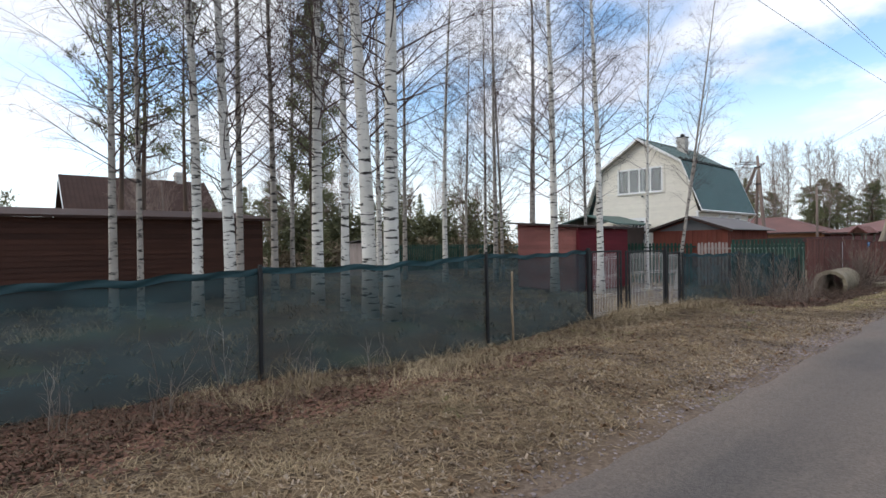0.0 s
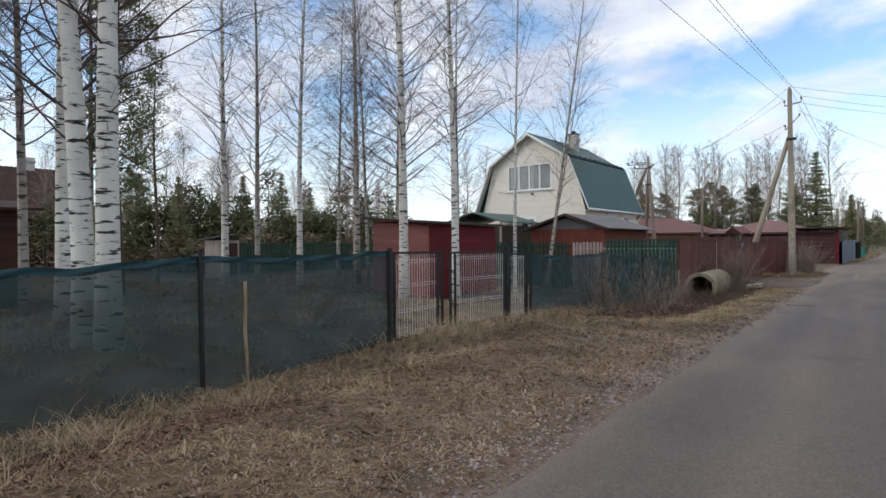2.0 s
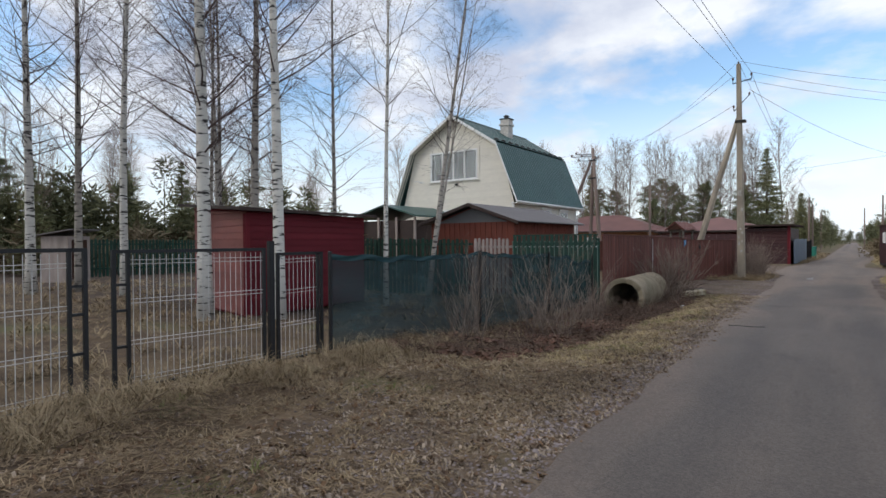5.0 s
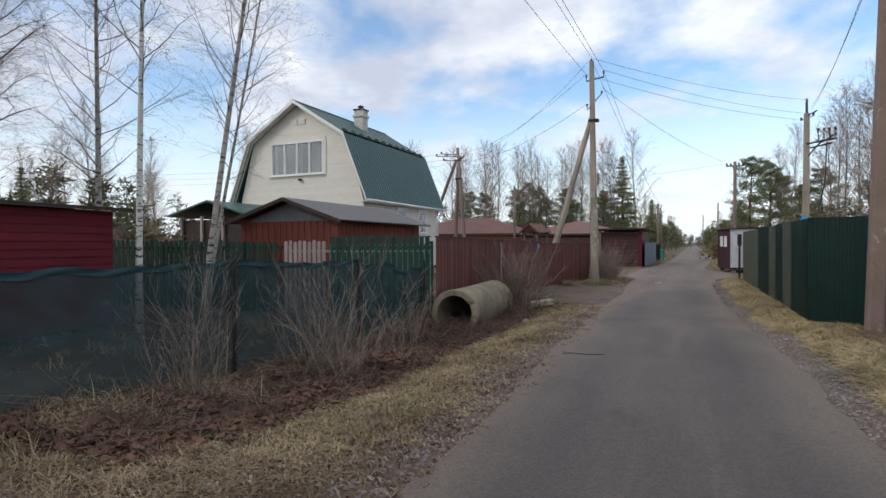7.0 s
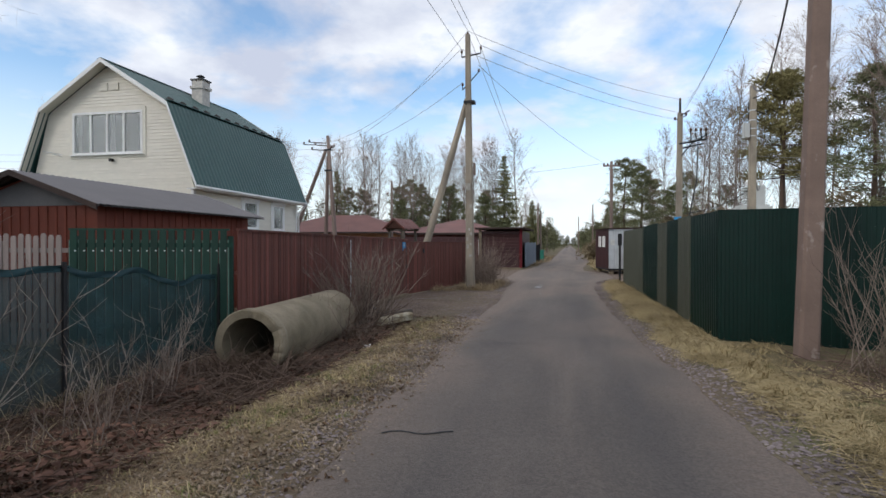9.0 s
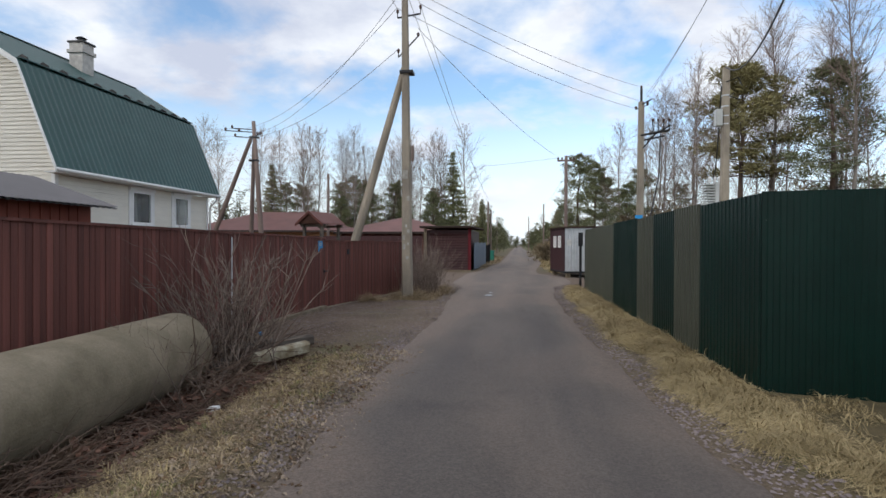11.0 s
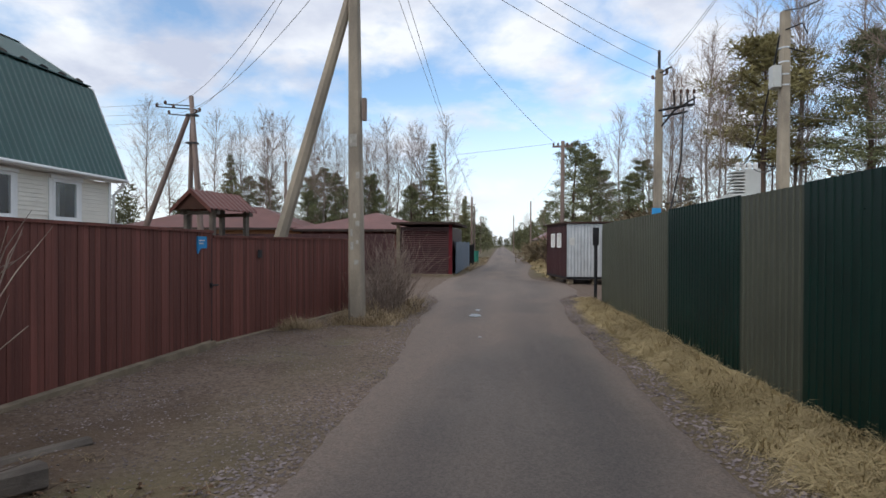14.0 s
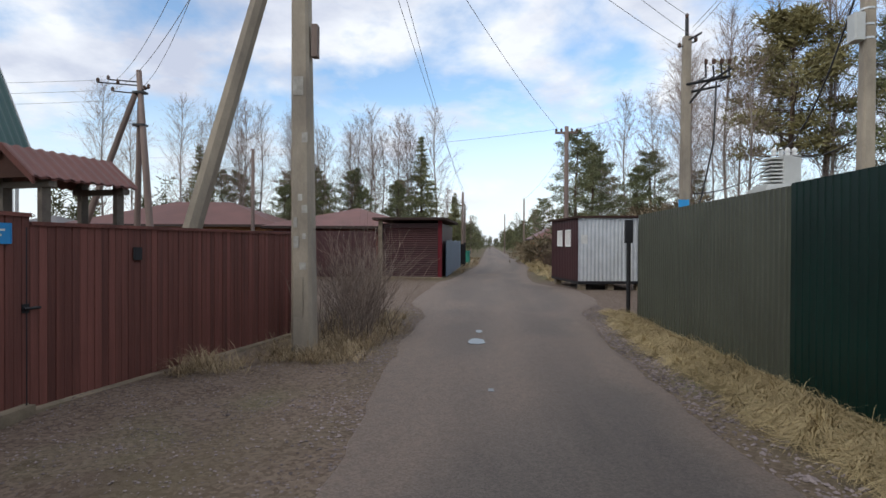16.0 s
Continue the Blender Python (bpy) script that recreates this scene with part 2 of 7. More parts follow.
TRANSFORMER = surface("pale_grey_paint", (0.58, 0.59, 0.57), 0.5, var=0.12, scale=3, bump=0.05, grain=20)
CURTAIN = surface("curtain", (0.36, 0.36, 0.36), 0.9, var=0.2, scale=6, bump=0.2, grain=20, stretch=(1, 1, 0.1))
# near-black that holds the shade of an unlit room
ROOM = surface("dim_room", (0.055, 0.055, 0.06), 0.9, var=0.2, scale=2, bump=0.0, grain=20)
NET = netting("green_shade_net", (0.025, 0.064, 0.070), 0.78)
NET_HEM = surface("net_hem", (0.013, 0.048, 0.056), 0.75, var=0.3, scale=4, bump=0.2, grain=60)
BIRCH = speckled("birch_bark", (0.66, 0.63, 0.58), (0.025, 0.022, 0.02), (4.2, 4.2, 17.0), 0.555, 0.62)
BIRCH_DARK = speckled("young_birch_bark", (0.38, 0.34, 0.30), (0.03, 0.026, 0.024), (3.0, 3.0, 11.0), 0.52, 0.64)
TWIG = surface("birch_twig", (0.085, 0.055, 0.05), 0.8, var=0.3, scale=3, bump=0.0, grain=20)
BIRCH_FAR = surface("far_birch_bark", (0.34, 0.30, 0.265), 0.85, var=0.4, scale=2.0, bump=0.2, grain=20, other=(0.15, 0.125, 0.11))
# lighter than the near twigs: the far crowns' haze is in the colour
FAR_TWIG = surface("far_twig_haze", (0.30, 0.225, 0.19), 0.8, var=0.3, scale=3, bump=0.0, grain=20)
BRUSH = leafy("dead_twig", (0.042, 0.024, 0.019), (0.22, 0.155, 0.118), 0.85)
SHRUB = surface("shrub_stem", (0.27, 0.215, 0.175), 0.85, var=0.4, scale=5, bump=0.1, grain=30, other=(0.13, 0.09, 0.072), piece=0.35)
PINE_BARK = surface("pine_bark", (0.13, 0.085, 0.06), 0.9, var=0.4, scale=4, bump=0.4, grain=30, other=(0.07, 0.05, 0.04), stretch=(1, 1, 0.3))
# needle green raised and greyed, so that air haze is part of the colour
NEEDLE = leafy("pine_needles", (0.075, 0.095, 0.05), (0.24, 0.24, 0.125))
NEEDLE_SPRUCE = leafy("spruce_needles", (0.10, 0.12, 0.06), (0.30, 0.29, 0.14))
NEEDLE_FAR = leafy("far_needles", (0.055, 0.066, 0.038), (0.18, 0.175, 0.09))
# lit copy of the pine needles, with sunshine mixed into the olive
NEEDLE_OLIVE = leafy("sunlit_pine_needles", (0.12, 0.11, 0.05), (0.30, 0.26, 0.12))
SCRUB = leafy("brown_scrub", (0.10, 0.078, 0.05), (0.26, 0.205, 0.13))
STRAW = leafy("dry_grass", (0.12, 0.078, 0.044), (0.47, 0.365, 0.225))
MATTED = leafy("matted_straw", (0.058, 0.037, 0.024), (0.37, 0.27, 0.165))
LEAF_DARK = leafy("rotting_leaves", (0.045, 0.023, 0.018), (0.21, 0.108, 0.072))
STRAW_YELLOW = leafy("yellow_dry_grass", (0.15, 0.108, 0.05), (0.60, 0.475, 0.26))
LITTER = leafy("dead_leaves", (0.065, 0.037, 0.023), (0.25, 0.155, 0.088))
GREEN_GRASS = leafy("green_grass", (0.07, 0.085, 0.028), (0.24, 0.24, 0.085))
WEED = leafy("brown_weeds", (0.05, 0.030, 0.022), (0.17, 0.115, 0.075))

GLASS = bpy.data.materials.new("window_glass")
GLASS.use_nodes = True
g = GLASS.node_tree.nodes["Principled BSDF"]
g.inputs["Base Color"].default_value = (0.85, 0.88, 0.9, 1)
g.inputs["Roughness"].default_value = 0.04
g.inputs["Transmission Weight"].default_value = 0.92
g.inputs["IOR"].default_value = 1.45


# ---- geometry helpers ----
class G:
    """Collects vertices and faces for one mesh."""

    def __init__(self):
        self.v, self.f = [], []

    def add(self, verts, faces):
        n = len(self.v)
        self.v.extend(verts)
        self.f.extend(tuple(i + n for i in f) for f in faces)
        return self

    def box(self, x0, x1, y0, y1, z0, z1, m=None):
        vs = [Vector((x, y, z)) for x in (x0, x1) for y in (y0, y1) for z in (z0, z1)]
        if m is not None:
            vs = [m @ v for v in vs]
        return self.add([tuple(v) for v in vs], [(0, 1, 3, 2), (4, 6, 7, 5), (0, 4, 5, 1), (2, 3, 7, 6), (0, 2, 6, 4), (1, 5, 7, 3)])

    def chamfer(self, x0, x1, y0, y1, z0, z1, c, m=None):
        """A box whose edges along z are cut off by c."""
        ring = [(x0 + c, y0), (x1 - c, y0), (x1, y0 + c), (x1, y1 - c), (x1 - c, y1), (x0 + c, y1), (x0, y1 - c), (x0, y0 + c)]
        return self.prism([(x, y, z0) for x, y in ring], (0, 0, z1 - z0), m)

    def prism(self, ring, way, m=None):
        """A flat ring of points pushed along way."""
        k = len(ring)
        w = Vector(way)
        vs = [Vector(p) for p in ring] + [Vector(p) + w for p in ring]
        if m is not None:
            vs = [m @ v for v in vs]
        return self.add([tuple(v) for v in vs], [tuple(range(k - 1, -1, -1)), tuple(range(k, 2 * k))] + [(i, (i + 1) % k, k + (i + 1) % k, k + i) for i in range(k)])

    def tube(self, pts, radii, seg=6, cap=True, up=(0, 0, 1)):
        """A tube along pts; radii is one number or one a point."""
        pts = [Vector(p) for p in pts]
        if not hasattr(radii, "__len__"):
            radii = [radii] * len(pts)
        n0 = len(self.v)
        k = len(pts)
        ref = Vector(up)
        for i, p in enumerate(pts):
            d = (pts[min(i + 1, k - 1)] - pts[max(i - 1, 0)]).normalized()
            if abs(d.dot(ref)) > 0.95:
                ref = Vector((1, 0.13, 0.07)).normalized()
            a = d.cross(ref).normalized()
            b = d.cross(a)
            for j in range(seg):
                t = 2 * math.pi * j / seg
                self.v.append(tuple(p + radii[i] * (math.cos(t) * a + math.sin(t) * b)))
        for i in range(k - 1):
            for j in range(seg):
                a0, a1 = n0 + i * seg + j, n0 + i * seg + (j + 1) % seg
                self.f.append((a0, a1, a1 + seg, a0 + seg))
        if cap:
            self.f.append(tuple(n0 + j for j in range(seg - 1, -1, -1)))
            self.f.append(tuple(n0 + (k - 1) * seg + j for j in range(seg)))
        return self

    def sheet(self, rows):
        """A grid of points, a list of rows."""
        n0, w = len(self.v), len(rows[0])
        for r in rows:
            self.v.extend(tuple(p) for p in r)
        for i in range(len(rows) - 1):
            for j in range(w - 1):
                a = n0 + i * w + j
                self.f.append((a, a + 1, a + w + 1, a + w))
        return self

    def mesh(self, name):
        me = bpy.data.meshes.new(name)
        me.from_pydata(self.v, [], self.f)
        me.update()
        return me


def smooth(me, on=True):
    me.polygons.foreach_set("use_smooth", [on] * len(me.polygons))
    return me


def thing(name, label, category, m=None, group="", kind=""):
    """An Empty at the base of a thing; its parts are made in the thing's own axes."""
    ob = new(name)
    ob.empty_display_size = 0.1
    ob.matrix_basis = m if m is not None else Matrix()
    return tagged(ob, label, category, group, kind)


def part(name, geo, material, parent, label="", rounded=False):
    me = geo if isinstance(geo, bpy.types.Mesh) else geo.mesh(name)
    if not me.materials:
        me.materials.append(material)
    if rounded:
        smooth(me)
    ob = new(name, me)
    ob.parent = parent
    return tagged(ob, label)


def single(name, geo, material, label, category, m=None, group="", kind="", rounded=False):
    """A thing that is one mesh."""
    me = geo if isinstance(geo, bpy.types.Mesh) else geo.mesh(name)
    if not me.materials:
        me.materials.append(material)
    if rounded:
        smooth(me)
    ob = new(name, me)
    ob.matrix_basis = m if m is not None else Matrix()
    return tagged(ob, label, category, group, kind)


def along(a, b):
    """Pose at a (x, y, z), x axis towards b in plan, and the distance."""
    dx, dy = b[0] - a[0], b[1] - a[1]
    return pose(a[0], a[1], a[2], 0, 0, math.degrees(math.atan2(dy, dx))), math.hypot(dx, dy)


def lerp(a, b, t):
    return a + (b - a) * t


def step(a, b, x):
    t = min(1.0, max(0.0, (x - a) / (b - a)))
    return t * t * (3 - 2 * t)


def n2(x, y, s, o=0.0):
    return noise.noise((x * s + o, y * s - o, 3.7 + o))


# ---- ground ----
FALL0, FALL1, DROP = 4.0, 7.0, 0.03


def gz(x, y):
    """Height of the ground."""
    z = -0.012 * min(max(y - 5, 0), 20) - 0.004 * min(max(y - 25, 0), 10)
    z += 0.10 * step(-2.6, -5.6, x) * step(17, 9, y) * step(FALL0, FALL1, y) * (1 - step(-8, -14, x)) - DROP * step(-4.2, -6.0, x) * step(FALL1, FALL0, y)
    ditch = step(14.5, 17.5, y) * step(27.5, 24.5, y) * step(-3.0, -4.6, x) * step(-8.2, -6.4, x)
    z -= 0.22 * ditch
    z += 0.10 * step(0.5, 1.3, x) * step(41, 38, y) * 0.6
    dip = 0.27 * math.exp(-((y - 6.2) / (2.4 if y < 6.2 else 3.0)) ** 2) + 0.03 * step(13, 10, y)
    z -= dip * step(-4.0, -5.9, x) * (1 - step(-6.8, -9.0, x))
    off = max(0.0, abs(x + 1.0) - 1.9)
    z += min(1.0, off) * (0.05 * n2(x, y, 0.7) + 0.03 * n2(x, y, 2.3, 5) + 0.022 * n2(x, y, 5.0, 7))
    return z


def road_edges(y):
    """Left and right edge of the asphalt."""
    l = lerp(-2.02, -2.62, step(4, 26, y)) - 0.15 * step(30, 36, y) - 0.55 * step(39, 42, y) * step(52, 49, y) + 0.9 * step(50, 68, y)
    r = 0.62 - 0.35 * step(18, 30, y) + 0.3 * step(34, 40, y) + 1.1 * step(39.5, 43, y) * step(50, 46, y) + 1.2 * step(50, 70, y)
    d = 0.018 * max(0.0, y - 60)
    return l + d + 0.10 * n2(0, y, 0.9) + 0.05 * n2(0, y, 3.1), r + d + 0.10 * n2(9, y, 0.9) + 0.05 * n2(9, y, 3.1)


def spread(marks):
    """Coordinates from (start, stop, step) runs."""
    vals = []
    for a, b, s in marks:
        k = max(1, round((b - a) / s))
        vals += [a + (b - a) * i / k for i in range(k)]
    return vals + [marks[-1][1]]


xs = spread([(-1500, -300, 300), (-300, -60, 40), (-60, -24, 6), (-24, -9, 1.5), (-9, -6.6, 0.3), (-6.6, -2.0, 0.1), (-2.0, 3, 0.2), (3, 12, 1.0), (12, 60, 8), (60, 300, 40), (300, 1500, 300)])
ys = spread([(-600, -60, 90), (-60, -8, 8), (-8, 0, 0.4), (0, 28, 0.12), (28, 42, 0.25), (42, 70, 1.0), (70, 160, 10), (160, 400, 40), (400, 2400, 400)])
g = G().sheet([[(x, y, gz(x, y)) for x in xs] for y in ys])
me = smooth(g.mesh("ground"))
cover = me.color_attributes.new("cover", "FLOAT_COLOR", "POINT")
vals = []
for y in ys:
    l, r = road_edges(y)
    for x in xs:
        # red: gravel and trodden soil, green: living grass, blue: bare earth and litter
        k = 0.5 + 0.9 * n2(x, y, 0.5, 2) + 0.5 * n2(x, y, 1.7, 8)
        drive = step(26.6, 28.6, y + 0.5 * n2(x, y, 0.9)) * step(39.5, 36.5, y + 1.3 * (x + 3.2)) * step(-6.4, -5.9, x) * step(-1.5, -2.2, x)
        cross = step(39.3, 40.6, y) * step(52.0, 49.5, y)
        edge = step(l - 0.55 - 0.25 * k, l + 0.05, x) * step(r + 0.6 + 0.2 * k, r - 0.05, x)
        patch = step(6.2, 7.5, y) * step(13.5, 11.0, y) * step(-4.8, -3.4, x) * step(-1.5, -2.6, x) * k
        red = max(edge * (0.75 + 0.4 * n2(x, y, 0.9, 70)), drive * (0.72 + 0.75 * n2(x, y, 0.55, 71) + 0.4 * n2(x, y, 1.9, 72)), cross if x > -30 else 0, 0.8 * min(1, max(0, patch)))
        blue = 0.55 * drive + step(14.5, 17, y) * step(27, 25, y) * step(-3.7, -4.6, x) + step(6.0, 2.0, y) * step(-3.6, -5.0, x) + 0.45 * max(0, n2(x, y, 0.6, 12))
        green = step(0.3, 0.55, n2(x, y, 0.8, 20)) * 0.6 + step(16, 20, y) * step(-4.3, -3.6, x) * 0.25
        vals += [min(1, max(0, red)), min(1, max(0, green)), min(1, max(0, blue)), 1]
cover.data.foreach_set("color", vals)
GROUND = surface("ground_soil", (0.165, 0.112, 0.062), 0.95, var=0.6, scale=2.2, bump=1.0, grain=28, other=(0.075, 0.049, 0.030), piece=0)
nt = GROUND.node_tree
p = nt.nodes["Principled BSDF"]
base = p.inputs["Base Color"].links[0].from_socket
at = nt.nodes.new("ShaderNodeVertexColor"); at.layer_name = "cover"
sp = nt.nodes.new("ShaderNodeSeparateColor")
link(nt, at.outputs["Color"], sp.inputs[0])
tc = nt.nodes.new("ShaderNodeTexCoord")
stones = node(nt, "ShaderNodeTexVoronoi", Scale=32.0)
link(nt, tc.outputs["Object"], stones.inputs["Vector"])
stn = nt.nodes.new("ShaderNodeValToRGB")
stn.color_ramp.elements[0].color, stn.color_ramp.elements[1].color = (0.098, 0.066, 0.047, 1), (0.215, 0.160, 0.122, 1)
grey = nt.nodes.new("ShaderNodeSeparateColor")
link(nt, stones.outputs["Color"], grey.inputs[0])
link(nt, grey.outputs[0], stn.inputs["Fac"])
last = base
for channel, source in ((2, (0.075, 0.05, 0.036, 1)), (1, (0.13, 0.14, 0.05, 1)), (0, None)):
    mx = nt.nodes.new("ShaderNodeMix"); mx.data_type = "RGBA"
    link(nt, sp.outputs[channel], mx.inputs["Factor"])
    link(nt, last, mx.inputs["A"])
    if source:
        mx.inputs["B"].default_value = source
    else:
        link(nt, stn.outputs["Color"], mx.inputs["B"])
    last = mx.outputs["Result"]
link(nt, last, p.inputs["Base Color"])
me.materials.append(GROUND)
tagged(new("ground", me), "earth ground with dry matted grass and gravel", "ground", kind="structure")

ry = spread([(-40, -4, 3), (-4, 42, 0.25), (42, 70, 0.7), (70, 150, 8), (150, 400, 50)])
rows = []
for y in ry:
    l, r = road_edges(y)
    n = 31
    row = [(l - 0.10, y, gz(l - 0.10, y) - 0.05)]
    for i in range(n):
        x = lerp(l, r, i / (n - 1))
        u = 2 * i / (n - 1) - 1
        z = gz(x, y) + 0.012 + 0.035 * (1 - u * u) - 0.018 * math.exp(-((abs(u) - 0.5) / 0.16) ** 2) + 0.006 * n2(x, y, 1.3, 4)
        row.append((x, y, z))
    row.append((r + 0.10, y, gz(r + 0.10, y) - 0.05))
    rows.append(row)
me = smooth(G().sheet(rows).mesh("road"))
wear = me.color_attributes.new("wear", "FLOAT_COLOR", "POINT")
vals = []
for y, row in zip(ry, rows):
    l, r = road_edges(y)
    for x, _, _ in row:
        u = 2 * (x - l) / (r - l) - 1
        # red: dust and grit, green: smooth dark wheel tracks
        dust = step(0.62, 1.0, abs(u) + 0.22 * n2(x, y, 0.8, 40)) + 0.5 * math.exp(-(u / 0.22) ** 2) * step(-0.25, 0.35, n2(x, y * 0.4, 0.9, 41)) + 0.55 * step(0.1, 0.45, n2(x, y, 0.35, 43)) + 0.5 * step(33, 40, y) + 0.7 * step(26, 29, y) * step(40, 38, y) * step(-0.2, -0.8, u + 0.3 * n2(x, y, 0.7, 45))
        dust *= lerp(0.45, 1.0, step(8, 20, y))
        track = math.exp(-((abs(u) - 0.5) / 0.17) ** 2) * (0.6 + 0.8 * n2(x, y * 0.5, 0.6, 42))
        vals += [min(1, max(0, dust)), min(1, max(0, track)), 0, 1]
wear.data.foreach_set("color", vals)
ROAD = surface("worn_asphalt", (0.158, 0.132, 0.114), 0.8, var=0.55, scale=0.5, bump=0.9, grain=85, other=(0.112, 0.094, 0.083), stretch=(1.6, 0.5, 1), piece=0)
nt = ROAD.node_tree
p = nt.nodes["Principled BSDF"]
base = p.inputs["Base Color"].links[0].from_socket
tc = nt.nodes.new("ShaderNodeTexCoord")
mp = nt.nodes.new("ShaderNodeMapping")
mp.inputs["Scale"].default_value = (2.2, 0.16, 1)
link(nt, tc.outputs["Object"], mp.inputs["Vector"])
streak = node(nt, "ShaderNodeTexNoise", Scale=1.0, Detail=4.0, Roughness=0.6)
link(nt, mp.outputs[0], streak.inputs["Vector"])
spot = node(nt, "ShaderNodeTexNoise", Scale=0.55, Detail=7.0, Roughness=0.65)
link(nt, tc.outputs["Object"], spot.inputs["Vector"])
for source, lo, hi, colour in ((streak, 0.48, 0.68, (0.175, 0.142, 0.120, 1)), (spot, 0.60, 0.72, (0.075, 0.065, 0.061, 1))):
    rp = nt.nodes.new("ShaderNodeValToRGB")
    rp.color_ramp.elements[0].position, rp.color_ramp.elements[1].position = lo, hi
    rp.color_ramp.elements[1].color = (0.75, 0.75, 0.75, 1)
    link(nt, source.outputs["Fac"], rp.inputs["Fac"])
    mx = nt.nodes.new("ShaderNodeMix"); mx.data_type = "RGBA"
    link(nt, rp.outputs["Color"], mx.inputs["Factor"])
    link(nt, base, mx.inputs["A"])
    mx.inputs["B"].default_value = colour
    base = mx.outputs["Result"]
at = nt.nodes.new("ShaderNodeVertexColor"); at.layer_name = "wear"
sp = nt.nodes.new("ShaderNodeSeparateColor")
link(nt, at.outputs["Color"], sp.inputs[0])
grit = node(nt, "ShaderNodeTexNoise", Scale=9.0, Detail=8.0, Roughness=0.75)
link(nt, tc.outputs["Object"], grit.inputs["Vector"])
for channel, colour, gain in ((1, (0.085, 0.074, 0.071, 1), 1.3), (0, (0.225, 0.172, 0.138, 1), 1.5)):
    amount = nt.nodes.new("ShaderNodeMath"); amount.operation = "MULTIPLY"
    link(nt, sp.outputs[channel], amount.inputs[0]); link(nt, grit.outputs["Fac"], amount.inputs[1])
    more = nt.nodes.new("ShaderNodeMath"); more.operation = "MULTIPLY"; more.use_clamp = True; more.inputs[1].default_value = gain
    link(nt, amount.outputs[0], more.inputs[0])
    mx = nt.nodes.new("ShaderNodeMix"); mx.data_type = "RGBA"
    link(nt, more.outputs[0], mx.inputs["Factor"])
    link(nt, base, mx.inputs["A"])
    mx.inputs["B"].default_value = colour
    base = mx.outputs["Result"]
# coarse chips in the worn surface
chips = node(nt, "ShaderNodeTexVoronoi", Scale=70.0)
link(nt, tc.outputs["Object"], chips.inputs["Vector"])
cs = nt.nodes.new("ShaderNodeSeparateColor")
link(nt, chips.outputs["Color"], cs.inputs[0])
cv = nt.nodes.new("ShaderNodeMath"); cv.operation = "MULTIPLY_ADD"; cv.inputs[1].default_value, cv.inputs[2].default_value = 0.4, 0.8
link(nt, cs.outputs[0], cv.inputs[0])
sc = nt.nodes.new("ShaderNodeVectorMath"); sc.operation = "SCALE"
link(nt, base, sc.inputs[0]); link(nt, cv.outputs[0], sc.inputs["Scale"])
link(nt, sc.outputs[0], p.inputs["Base Color"])
me.materials.append(ROAD)
tagged(new("road", me), "worn grey asphalt lane with faint wheel tracks", "road", kind="structure")

# shallow puddles in the wheel tracks
WATER = surface("puddle_water", (0.10, 0.09, 0.083), 0.28, var=0.1, scale=2, bump=0.02, grain=10, spec=0.6)


def road_z(x, y):
    l, r = road_edges(y)
    u = 2 * (x - l) / (r - l) - 1
    return gz(x, y) + 0.012 + 0.035 * (1 - u * u) - 0.018 * math.exp(-((abs(u) - 0.5) / 0.16) ** 2) + 0.006 * n2(x, y, 1.3, 4)


for x, y, a, b in ((-1.66, 36.0, 0.14, 0.26), (-1.62, 37.0, 0.06, 0.14), (-1.5, 33.2, 0.035, 0.06)):
    ring = [(a * math.cos(t) * (1 + 0.35 * n2(math.cos(t) * 2, math.sin(t) * 2, 1, x + y)), b * math.sin(t) * (1 + 0.35 * n2(math.cos(t) * 2, math.sin(t) * 2, 1, y))) for t in [k * math.pi / 14 for k in range(28)]]
    zt = max(road_z(x + px, y + py) for px, py in ring) + 0.003
    single("puddle", G().prism([(px, py, -0.01) for px, py in ring], (0, 0, 0.012)), WATER, "shallow puddle on the worn asphalt", "puddle", pose(x, y, zt), "puddles")


# ---- shade-net fence ----
FX = -6.2
